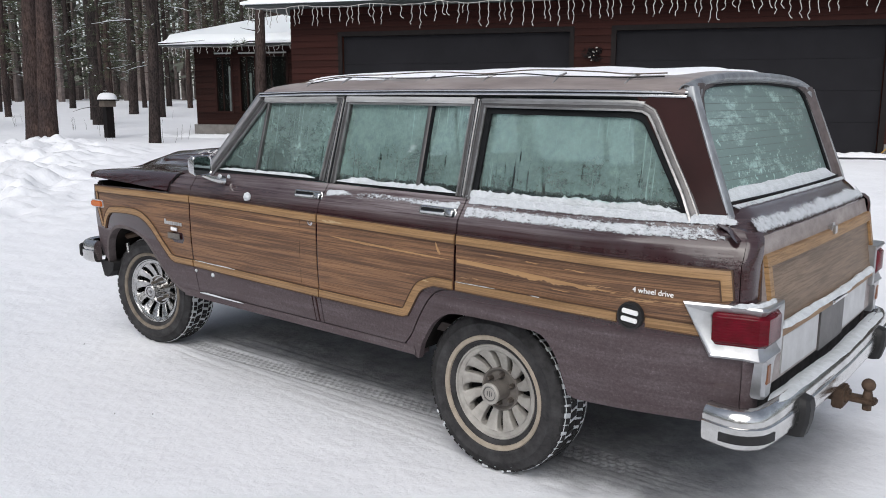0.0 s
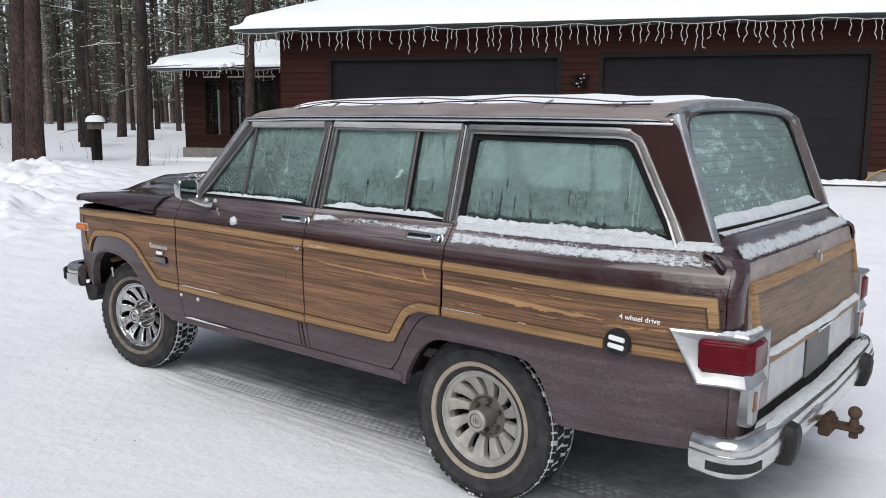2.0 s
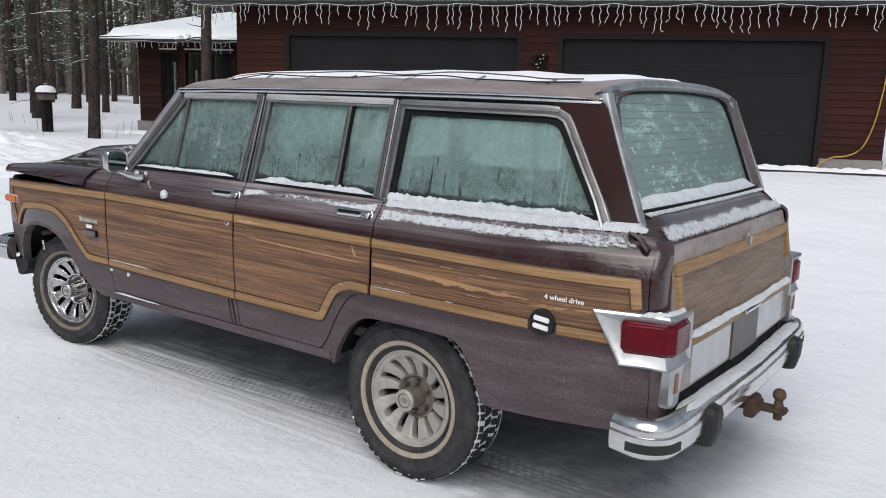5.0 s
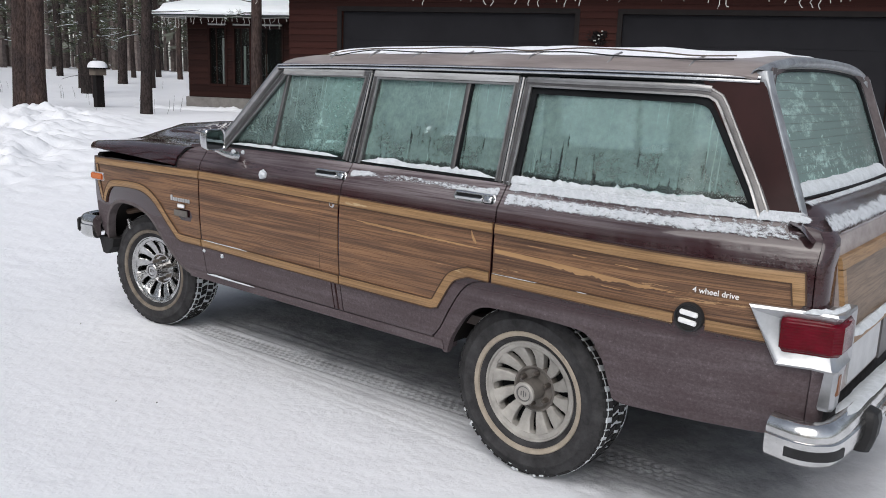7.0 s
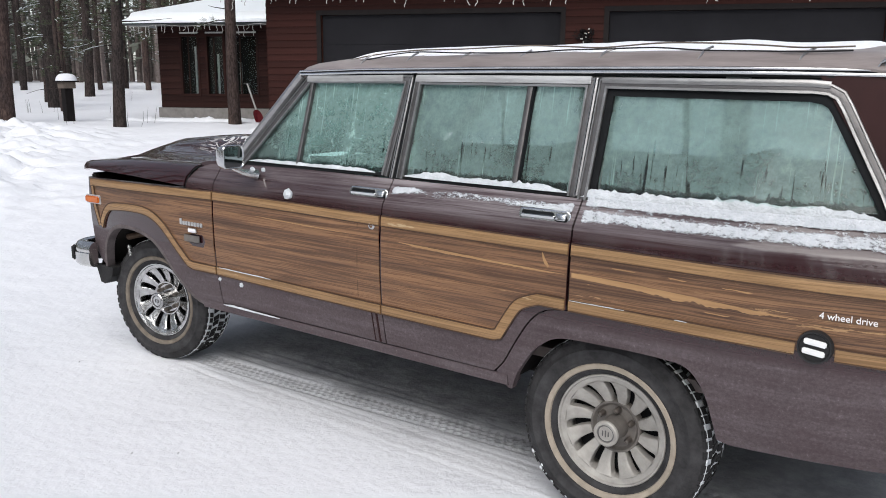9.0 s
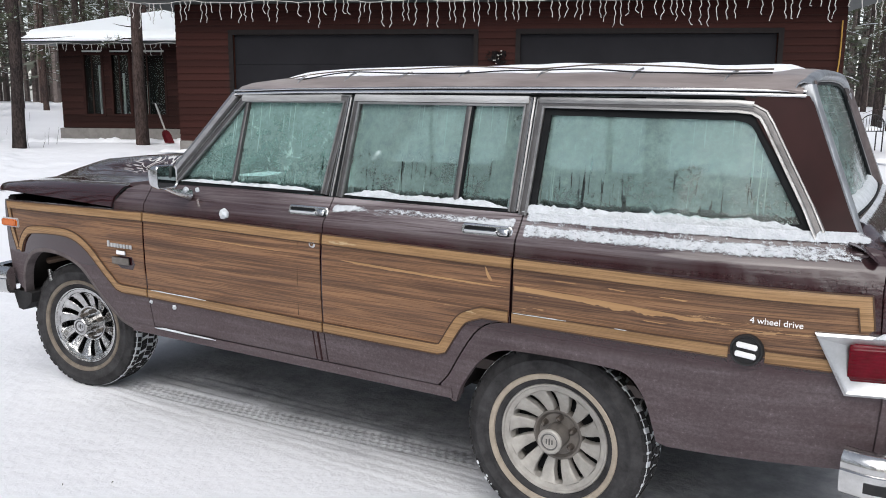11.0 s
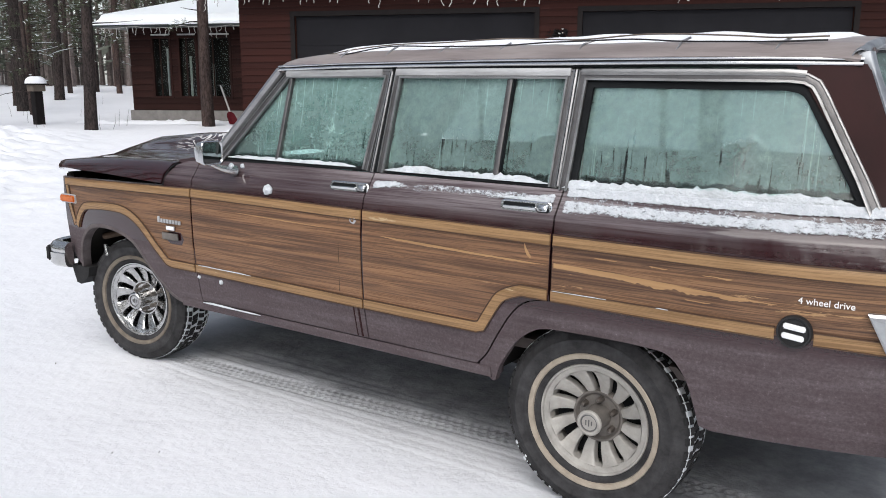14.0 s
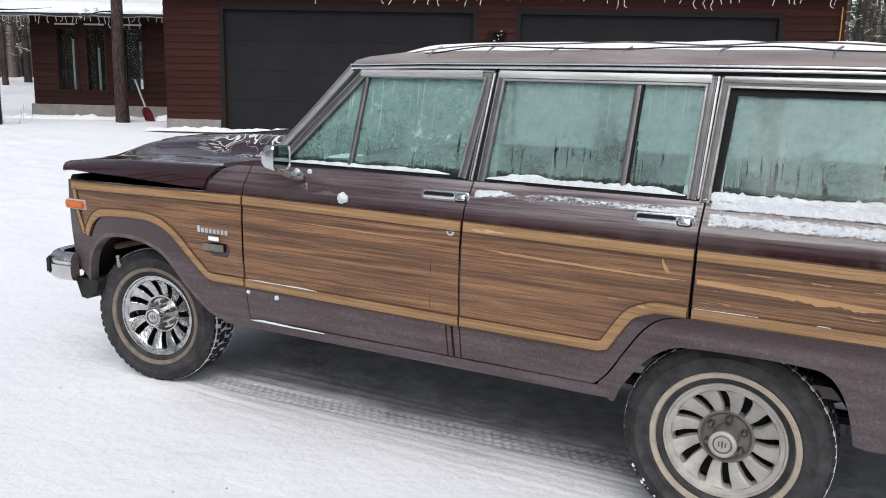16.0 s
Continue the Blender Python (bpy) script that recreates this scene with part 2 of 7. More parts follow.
        nt.links.new(k.outputs[0], m.inputs[1])
        film = m.outputs[0]
    # frost film that also carries the shoulder's sky reflection as pale colour
    frost = add_node(nt, "ShaderNodeMix")
    frost.data_type = "RGBA"
    nt.links.new(film, frost.inputs["Factor"])
    nt.links.new(mix.outputs[2], frost.inputs[6])
    frost.inputs[7].default_value = (0.34, 0.305, 0.31, 1)
    nt.links.new(frost.outputs[2], b.inputs["Base Color"])
    rr = add_node(nt, "ShaderNodeMapRange", **{"From Min": 0.08, "From Max": 0.6, "To Min": 0.10, "To Max": 0.8})
    nt.links.new(mul.outputs[0], rr.inputs[0])
    nt.links.new(rr.outputs[0], b.inputs["Roughness"])
    wave = add_node(nt, "ShaderNodeMapping", Scale=(0.12, 3, 13))
    nt.links.new(tc.outputs["Object"], wave.inputs[0])
    ripple = add_node(nt, "ShaderNodeTexNoise", Scale=3.0, Detail=2.0, Roughness=0.5)
    nt.links.new(wave.outputs[0], ripple.inputs["Vector"])
    bp = add_node(nt, "ShaderNodeBump", Strength=0.22, Distance=0.012)
    nt.links.new(ripple.outputs[0], bp.inputs["Height"])
    nt.links.new(bp.outputs[0], b.inputs["Coat Normal"])
    wet = add_node(nt, "ShaderNodeMapRange", **{"From Min": 0.12, "From Max": 0.35, "To Min": 0.52, "To Max": 0.1})
    nt.links.new(mul.outputs[0], wet.inputs[0])
    nt.links.new(wet.outputs[0], b.inputs["Coat Weight"])
    b.inputs["Coat Roughness"].default_value, b.inputs["Coat IOR"].default_value = 0.05, 1.6
    return mat


PAINT = paint_material("maroon_paint", 0.66)


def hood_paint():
    """The same paint, clean and wet on the hood, with sky reflections painted as white curls on slightly wavy sheet
    metal.
    """
    mat = material("clean_maroon_paint", (0.023, 0.0045, 0.0058), 0.10, 0, 0.2, 3, 0.22, 4.0, stretch=(0.55, 2.6, 1), depth=0.05, spec=0.15)
    b = mat.node_tree.nodes["Principled BSDF"]
    b.inputs["Coat Weight"].default_value, b.inputs["Coat Roughness"].default_value = 0.8, 0.03
    nt = mat.node_tree
    base = b.inputs["Base Color"].links[0].from_socket
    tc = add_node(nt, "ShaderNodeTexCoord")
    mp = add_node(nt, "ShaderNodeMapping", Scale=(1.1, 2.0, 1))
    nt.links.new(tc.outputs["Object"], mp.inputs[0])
    # white curls put the sky's reflection into the hood's base colour
    sky_curls = add_node(nt, "ShaderNodeTexNoise", Scale=2.3, Detail=3.0, Roughness=0.5, Distortion=1.5)
    nt.links.new(mp.outputs[0], sky_curls.inputs["Vector"])
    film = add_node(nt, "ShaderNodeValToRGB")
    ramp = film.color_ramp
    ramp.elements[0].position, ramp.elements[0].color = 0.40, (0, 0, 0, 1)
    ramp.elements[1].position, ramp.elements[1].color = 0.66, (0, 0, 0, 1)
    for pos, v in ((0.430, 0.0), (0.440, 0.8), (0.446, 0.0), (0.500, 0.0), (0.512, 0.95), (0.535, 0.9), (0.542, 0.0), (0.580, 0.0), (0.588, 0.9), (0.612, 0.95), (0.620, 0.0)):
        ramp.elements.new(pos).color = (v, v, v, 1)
    nt.links.new(sky_curls.outputs[0], film.inputs[0])
    sep = add_node(nt, "ShaderNodeSeparateXYZ")
    nt.links.new(tc.outputs["Object"], sep.inputs[0])
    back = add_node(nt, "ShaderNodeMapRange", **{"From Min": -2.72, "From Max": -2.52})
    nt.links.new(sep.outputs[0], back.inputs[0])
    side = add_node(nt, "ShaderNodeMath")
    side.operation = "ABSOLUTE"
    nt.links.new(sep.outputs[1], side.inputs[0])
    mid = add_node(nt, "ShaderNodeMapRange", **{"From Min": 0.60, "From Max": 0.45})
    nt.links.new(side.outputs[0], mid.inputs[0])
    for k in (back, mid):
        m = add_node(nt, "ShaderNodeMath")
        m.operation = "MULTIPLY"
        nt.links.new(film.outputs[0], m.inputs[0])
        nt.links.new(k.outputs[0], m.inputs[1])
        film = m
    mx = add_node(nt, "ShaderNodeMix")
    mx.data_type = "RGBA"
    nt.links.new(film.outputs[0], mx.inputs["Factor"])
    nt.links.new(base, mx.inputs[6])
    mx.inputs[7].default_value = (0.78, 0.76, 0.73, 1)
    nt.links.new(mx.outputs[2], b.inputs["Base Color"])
    for n in mat.node_tree.nodes:
        if n.type == "TEX_NOISE" and n is not sky_curls and abs(n.inputs["Scale"].default_value - 4.0) < 0.01:
            n.inputs["Detail"].default_value = 1.0
    return mat


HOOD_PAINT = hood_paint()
PILLAR_PAINT = material("dull_maroon_paint", (0.021, 0.0062, 0.0062), 0.42, 0, 0.25, 6, 0.05, 60, spec=0.12)


def frosted_roof_paint():
    return material("frosted_maroon_paint", (0.34, 0.30, 0.285), 0.40, 0, 0.2, 7, 0.15, 70, second=(0.165, 0.135, 0.128), stretch=(0.25, 1, 2))


ROOF_PAINT = frosted_roof_paint()


def wood_material(name, light, dark, ring, worn, wear=0.64):
    """Printed wood grain: long streaks along the car, cathedral rings and worn, paler scuffs."""
    mat = bpy.data.materials.new(name)
    mat.use_nodes = True
    nt = mat.node_tree
    b = nt.nodes["Principled BSDF"]
    tc = add_node(nt, "ShaderNodeTexCoord")
    mp = add_node(nt, "ShaderNodeMapping", Scale=(0.42, 1, 10))
    nt.links.new(tc.outputs["Object"], mp.inputs[0])
    n1 = add_node(nt, "ShaderNodeTexNoise", Scale=3.0, Detail=9.0, Roughness=0.62, Distortion=1.1)
    nt.links.new(mp.outputs[0], n1.inputs["Vector"])
    mp2 = add_node(nt, "ShaderNodeMapping", Scale=(0.36, 1, 34))
    nt.links.new(tc.outputs["Object"], mp2.inputs[0])
    n2 = add_node(nt, "ShaderNodeTexNoise", Scale=5.0, Detail=9.0, Roughness=0.72, Distortion=1.0)
    nt.links.new(mp2.outputs[0], n2.inputs["Vector"])
    r1 = add_node(nt, "ShaderNodeValToRGB")
    r1.color_ramp.elements[0].position, r1.color_ramp.elements[0].color = 0.36, (*dark, 1)
    r1.color_ramp.elements[1].position, r1.color_ramp.elements[1].color = 0.62, (*light, 1)
    nt.links.new(n1.outputs[0], r1.inputs[0])
    r2 = add_node(nt, "ShaderNodeValToRGB")
    r2.color_ramp.elements[0].position, r2.color_ramp.elements[0].color = 0.46, (*ring, 1)
    r2.color_ramp.elements[1].position, r2.color_ramp.elements[1].color = 0.51, (1, 1, 1, 1)
    nt.links.new(n2.outputs[0], r2.inputs[0])
    mul = add_node(nt, "ShaderNodeMix")
    mul.data_type, mul.blend_type = "RGBA", "MULTIPLY"
    mul.inputs["Factor"].default_value = 0.95
    nt.links.new(r1.outputs[0], mul.inputs[6])
    nt.links.new(r2.outputs[0], mul.inputs[7])
    last = mul.outputs[2]
    if worn:
        mp3 = add_node(nt, "ShaderNodeMapping", Scale=(0.75, 1, 8))
        nt.links.new(tc.outputs["Object"], mp3.inputs[0])
        n3 = add_node(nt, "ShaderNodeTexNoise", Scale=2.3, Detail=11.0, Roughness=0.72)
        nt.links.new(mp3.outputs[0], n3.inputs["Vector"])
        r3 = add_node(nt, "ShaderNodeMapRange", **{"From Min": wear, "From Max": wear + 0.008, "To Min": 0.0, "To Max": 0.85})
        nt.links.new(n3.outputs[0], r3.inputs[0])
        mx = add_node(nt, "ShaderNodeMix")
        mx.data_type = "RGBA"
        nt.links.new(r3.outputs[0], mx.inputs["Factor"])
        nt.links.new(last, mx.inputs[6])
        mx.inputs[7].default_value = (*worn, 1)
        last = mx.outputs[2]
    nt.links.new(last, b.inputs["Base Color"])
    b.inputs["Roughness"].default_value = 0.5
    bp = add_node(nt, "ShaderNodeBump", Strength=0.15, Distance=0.002)
    nt.links.new(n2.outputs[0], bp.inputs["Height"])
    nt.links.new(bp.outputs[0], b.inputs["Normal"])
    return mat


WOOD = wood_material("walnut_wood_grain", (0.245, 0.128, 0.061), (0.102, 0.051, 0.027), (0.48, 0.42, 0.38), (0.36, 0.22, 0.11), 0.70)
BLOND = wood_material("blond_wood_trim", (0.325, 0.195, 0.090), (0.24, 0.138, 0.060), (0.66, 0.62, 0.56), (0.46, 0.34, 0.20))
WORN_WOOD = wood_material("scuffed_wood_grain", (0.232, 0.124, 0.060), (0.092, 0.046, 0.025), (0.44, 0.38, 0.34), (0.38, 0.23, 0.11), 0.60)
TRIM_EDGE = material("trim_edge", (0.060, 0.030, 0.015), 0.6, 0, 0.2, 12, 0.1, 90)
PALE_WOOD = material("worn_pale_grain", (0.40, 0.235, 0.105), 0.55, 0, 0.15, 18, 0.1, 90, second=(0.29, 0.165, 0.072), stretch=(0.2, 1, 3))
REAR_WOOD = wood_material("faded_wood_grain", (0.218, 0.150, 0.100), (0.145, 0.098, 0.064), (0.62, 0.58, 0.52), None)


def glass_material(name, frost, tint, streaks=True, passes=0.55, patchy=False, ice_cover=0.10):
    """Cold window glass: green tint, a film of frost that scatters light, thawed runs, and a glossy face."""
    mat = bpy.data.materials.new(name)
    mat.use_nodes = True
    nt = mat.node_tree
    nt.nodes.remove(nt.nodes["Principled BSDF"])
    out = nt.nodes["Material Output"]
    tc = add_node(nt, "ShaderNodeTexCoord")
    clear = add_node(nt, "ShaderNodeBsdfTransparent", Color=(*tint, 1))
    film = add_node(nt, "ShaderNodeBsdfDiffuse", Color=(0.65, 0.86, 0.82, 1))
    back = add_node(nt, "ShaderNodeBsdfTranslucent", Color=(0.60, 0.84, 0.80, 1) if passes < 0.9 else (0.92, 1.0, 0.98, 1))
    both = add_node(nt, "ShaderNodeMixShader", Fac=passes)
    nt.links.new(film.outputs[0], both.inputs[1])
    nt.links.new(back.outputs[0], both.inputs[2])
    n = add_node(nt, "ShaderNodeTexNoise", Scale=5.0 if streaks else 14.0, Detail=9.0, Roughness=0.72)
    nt.links.new(tc.outputs["Object"], n.inputs["Vector"])
    fr = add_node(nt, "ShaderNodeMapRange", **{"From Min": 0.25 if streaks else 0.40, "From Max": 0.75 if streaks else 0.66, "To Min": frost * 0.55, "To Max": min(1, frost * 1.6)})
    if patchy:
        wide = add_node(nt, "ShaderNodeMapping", Scale=(1.0, 0.75, 1.9), Location=(0.3, 2.45, 0.6))
        nt.links.new(tc.outputs["Object"], wide.inputs[0])
        nt.links.new(wide.outputs[0], n.inputs["Vector"])
        n.inputs["Scale"].default_value, n.inputs["Roughness"].default_value = 5.0, 0.78
        fr.inputs["From Min"].default_value, fr.inputs["From Max"].default_value = 0.52, 0.64
        fr.inputs["To Min"].default_value, fr.inputs["To Max"].default_value = 0.46, 0.98
    nt.links.new(n.outputs[0], fr.inputs[0])
    fac = fr.outputs[0]
    if patchy:
        # scattered crystals, thicker towards the foot of the glass
        dots = add_node(nt, "ShaderNodeTexNoise", Scale=38.0, Detail=3.0, Roughness=0.6)
        nt.links.new(tc.outputs["Object"], dots.inputs["Vector"])
        level = add_node(nt, "ShaderNodeSeparateXYZ")
        nt.links.new(tc.outputs["Object"], level.inputs[0])
        lift = add_node(nt, "ShaderNodeMapRange", **{"From Min": 1.26, "From Max": 1.52, "To Min": 0.035, "To Max": -0.07})
        nt.links.new(level.outputs[2], lift.inputs[0])
        thick = add_node(nt, "ShaderNodeMath")
        nt.links.new(dots.outputs[0], thick.inputs[0])
        nt.links.new(lift.outputs[0], thick.inputs[1])
        spots = add_node(nt, "ShaderNodeMapRange", **{"From Min": 0.635, "From Max": 0.665, "To Min": 0.0, "To Max": 0.5})
        nt.links.new(thick.outputs[0], spots.inputs[0])
        total = add_node(nt, "ShaderNodeMath")
        total.use_clamp = True
        nt.links.new(fac, total.inputs[0])
        nt.links.new(spots.outputs[0], total.inputs[1])
        fac = total.outputs[0]
    if streaks:
        fine = add_node(nt, "ShaderNodeTexNoise", Scale=46.0, Detail=7.0, Roughness=0.8)
        nt.links.new(tc.outputs["Object"], fine.inputs["Vector"])
        grit = add_node(nt, "ShaderNodeMapRange", **{"From Min": 0.34, "From Max": 0.70, "To Min": 0.78, "To Max": 1.25})
        nt.links.new(fine.outputs[0], grit.inputs[0])
        gm = add_node(nt, "ShaderNodeMath")
        gm.operation = "MULTIPLY"
        nt.links.new(fac, gm.inputs[0])
        nt.links.new(grit.outputs[0], gm.inputs[1])
        # thicker film on the upper half stands in for light through the far windows
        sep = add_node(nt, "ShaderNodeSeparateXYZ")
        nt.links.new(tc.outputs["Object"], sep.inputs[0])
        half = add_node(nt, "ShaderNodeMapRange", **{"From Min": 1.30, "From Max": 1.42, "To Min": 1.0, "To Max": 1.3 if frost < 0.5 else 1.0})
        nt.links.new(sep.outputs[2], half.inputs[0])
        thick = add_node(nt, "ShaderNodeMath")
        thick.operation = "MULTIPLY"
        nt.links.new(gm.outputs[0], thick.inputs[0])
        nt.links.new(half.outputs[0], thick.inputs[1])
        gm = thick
        # pale dried runs on the upper half
        mpale = add_node(nt, "ShaderNodeMapping", Scale=(75, 0, 2.2), Location=(3.7, 0, 0))
        nt.links.new(tc.outputs["Object"], mpale.inputs[0])
        pale = add_node(nt, "ShaderNodeTexNoise", Scale=1.0, Detail=3.0, Roughness=0.6, Distortion=0.2)
        nt.links.new(mpale.outputs[0], pale.inputs["Vector"])
        ps = add_node(nt, "ShaderNodeMapRange", **{"From Min": 0.62, "From Max": 0.70, "To Min": 0.0, "To Max": 0.38})
        nt.links.new(pale.outputs[0], ps.inputs[0])
        padd = add_node(nt, "ShaderNodeMath")
        padd.use_clamp = True
        nt.links.new(gm.outputs[0], padd.inputs[0])
        nt.links.new(ps.outputs[0], padd.inputs[1])
        ice = add_node(nt, "ShaderNodeTexNoise", Scale=13.0, Detail=10.0, Roughness=0.82, Distortion=0.4)
        nt.links.new(tc.outputs["Object"], ice.inputs["Vector"])
        crystals = add_node(nt, "ShaderNodeMapRange", **{"From Min": 0.57, "From Max": 0.64, "To Min": 0.0, "To Max": ice_cover})
        nt.links.new(ice.outputs[0], crystals.inputs[0])
        iadd = add_node(nt, "ShaderNodeMath")
        iadd.use_clamp = True
        nt.links.new(padd.outputs[0], iadd.inputs[0])
        nt.links.new(crystals.outputs[0], iadd.inputs[1])
        zz = add_node(nt, "ShaderNodeSeparateXYZ")
        nt.links.new(tc.outputs["Object"], zz.inputs[0])
        edge = add_node(nt, "ShaderNodeMath")
        edge.operation = "MULTIPLY_ADD"
        edge.inputs[1].default_value = 0.09
        nt.links.new(ice.outputs[0], edge.inputs[0])
        nt.links.new(zz.outputs[2], edge.inputs[2])
        thaw = add_node(nt, "ShaderNodeMapRange", **{"From Min": 1.266, "From Max": 1.276, "To Min": 0.12 if frost < 0.5 else 1.0, "To Max": 1.0})
        nt.links.new(edge.outputs[0], thaw.inputs[0])
        tm = add_node(nt, "ShaderNodeMath")
        tm.operation = "MULTIPLY"
        nt.links.new(iadd.outputs[0], tm.inputs[0])
        nt.links.new(thaw.outputs[0], tm.inputs[1])
        fac = tm.outputs[0]
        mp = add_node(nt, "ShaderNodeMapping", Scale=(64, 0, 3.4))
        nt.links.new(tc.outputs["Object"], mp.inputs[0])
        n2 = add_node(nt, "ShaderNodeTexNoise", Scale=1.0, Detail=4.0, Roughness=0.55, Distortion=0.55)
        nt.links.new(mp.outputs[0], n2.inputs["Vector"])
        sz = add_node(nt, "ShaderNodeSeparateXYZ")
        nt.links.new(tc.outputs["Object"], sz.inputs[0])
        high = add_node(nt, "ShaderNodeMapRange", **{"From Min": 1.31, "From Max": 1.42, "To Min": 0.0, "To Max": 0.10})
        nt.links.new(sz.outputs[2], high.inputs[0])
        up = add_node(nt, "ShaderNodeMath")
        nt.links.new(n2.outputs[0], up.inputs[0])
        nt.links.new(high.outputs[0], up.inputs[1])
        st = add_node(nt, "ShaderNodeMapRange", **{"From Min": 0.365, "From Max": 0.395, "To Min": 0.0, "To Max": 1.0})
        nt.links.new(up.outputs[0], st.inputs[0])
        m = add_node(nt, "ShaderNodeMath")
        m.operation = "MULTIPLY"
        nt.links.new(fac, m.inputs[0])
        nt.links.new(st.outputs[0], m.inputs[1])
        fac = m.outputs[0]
    mix = add_node(nt, "ShaderNodeMixShader")
    nt.links.new(fac, mix.inputs[0])
    nt.links.new(clear.outputs[0], mix.inputs[1])
    nt.links.new(both.outputs[0], mix.inputs[2])
    gl = add_node(nt, "ShaderNodeBsdfGlossy", Roughness=0.08)
    fres = add_node(nt, "ShaderNodeFresnel", IOR=1.35)
    fin = add_node(nt, "ShaderNodeMixShader")
    nt.links.new(fres.outputs[0], fin.inputs[0])
    nt.links.new(mix.outputs[0], fin.inputs[1])
    nt.links.new(gl.outputs[0], fin.inputs[2])
    nt.links.new(fin.outputs[0], out.inputs[0])
    return mat


FAR_GLASS = glass_material("thickly_frosted_glass", 1.2, (0.80, 0.95, 0.92), True, 0.95)
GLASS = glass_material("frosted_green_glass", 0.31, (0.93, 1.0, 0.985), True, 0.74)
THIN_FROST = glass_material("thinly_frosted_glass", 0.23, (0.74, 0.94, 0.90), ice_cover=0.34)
REAR_GLASS = glass_material("heavily_frosted_glass", 1.0, (0.60, 0.84, 0.80), False, 0.45, True)
CLEAR = glass_material("dark_house_glass", 0.01, (0.80, 0.84, 0.84), False)


def red_lens():
    mat = material("red_lens", (0.115, 0.002, 0.010), 0.12, 0, 0.3, 20, 0, second=(0.075, 0.002, 0.005), spec=0.2)
    nt = mat.node_tree
    b = nt.nodes["Principled BSDF"]
    tc = add_node(nt, "ShaderNodeTexCoord")
    wv = add_node(nt, "ShaderNodeTexWave", Scale=34.0)
    wv.bands_direction = "Z"
    nt.links.new(tc.outputs["Object"], wv.inputs["Vector"])
    bp = add_node(nt, "ShaderNodeBump", Strength=0.35, Distance=0.003)
    nt.links.new(wv.outputs["Fac"], bp.inputs["Height"])
    nt.links.new(bp.outputs[0], b.inputs["Normal"])
    return mat


RED = red_lens()


def ground_material():
    """Snow: clean and soft away from the car, greyer in the ruts, under the car and beside it."""
    mat = material("ground_snow", (0.80, 0.81, 0.84), 0.7, 0, 0.02, 0.7, 0, spec=0.25)
    nt = mat.node_tree
    b = nt.nodes["Principled BSDF"]
    base = b.inputs["Base Color"].links[0].from_socket
    tc = add_node(nt, "ShaderNodeTexCoord")
    at = add_node(nt, "ShaderNodeAttribute")
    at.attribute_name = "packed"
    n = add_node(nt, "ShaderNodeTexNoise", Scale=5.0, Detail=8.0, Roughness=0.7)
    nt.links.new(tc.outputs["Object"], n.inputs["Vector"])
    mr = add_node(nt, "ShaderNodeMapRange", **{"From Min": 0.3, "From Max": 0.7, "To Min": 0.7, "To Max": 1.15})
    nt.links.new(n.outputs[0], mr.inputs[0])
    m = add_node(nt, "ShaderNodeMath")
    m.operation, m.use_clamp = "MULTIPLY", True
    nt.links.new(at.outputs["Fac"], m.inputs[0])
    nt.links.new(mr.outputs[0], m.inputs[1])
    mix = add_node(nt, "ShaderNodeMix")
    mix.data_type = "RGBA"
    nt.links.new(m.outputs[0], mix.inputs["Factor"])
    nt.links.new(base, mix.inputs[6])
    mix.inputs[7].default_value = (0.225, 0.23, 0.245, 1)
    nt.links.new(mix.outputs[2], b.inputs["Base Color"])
    n1 = add_node(nt, "ShaderNodeTexNoise", Scale=3.0, Detail=9.0, Roughness=0.62)
    n2 = add_node(nt, "ShaderNodeTexNoise", Scale=45.0, Detail=5.0, Roughness=0.6)
    for k in (n1, n2):
        nt.links.new(tc.outputs["Object"], k.inputs["Vector"])
    b1 = add_node(nt, "ShaderNodeBump", Strength=0.5, Distance=0.06)
    b2 = add_node(nt, "ShaderNodeBump", Strength=0.12, Distance=0.010)
    nt.links.new(n1.outputs[0], b1.inputs["Height"])
    nt.links.new(n2.outputs[0], b2.inputs["Height"])
    nt.links.new(b1.outputs[0], b2.inputs["Normal"])
    nt.links.new(b2.outputs[0], b.inputs["Normal"])
    return mat


GROUND = ground_material()


def clinging_snow():
    """Granular snow that thins out and breaks up where its cover is low."""
    mat = material("clinging_snow", (0.60, 0.62, 0.65), 0.7, 0, 0.04, 40, 0.9, 130, second=(0.46, 0.49, 0.52), depth=0.008, spec=0.3)
    nt = mat.node_tree
    at = add_node(nt, "ShaderNodeAttribute")
    at.attribute_name = "cover"
    tc = add_node(nt, "ShaderNodeTexCoord")
    mp = add_node(nt, "ShaderNodeMapping", Scale=(0.55, 1, 1))
    nt.links.new(tc.outputs["Object"], mp.inputs[0])
    n = add_node(nt, "ShaderNodeTexNoise", Scale=75.0, Detail=7.0, Roughness=0.8)
    nt.links.new(mp.outputs[0], n.inputs["Vector"])
    add = add_node(nt, "ShaderNodeMath")
    nt.links.new(at.outputs["Fac"], add.inputs[0])
    nt.links.new(n.outputs[0], add.inputs[1])
    mr = add_node(nt, "ShaderNodeMapRange", **{"From Min": 0.91, "From Max": 1.07})
    nt.links.new(add.outputs[0], mr.inputs[0])
    nt.links.new(mr.outputs[0], nt.nodes["Principled BSDF"].inputs["Alpha"])
    return mat


CLING = clinging_snow()


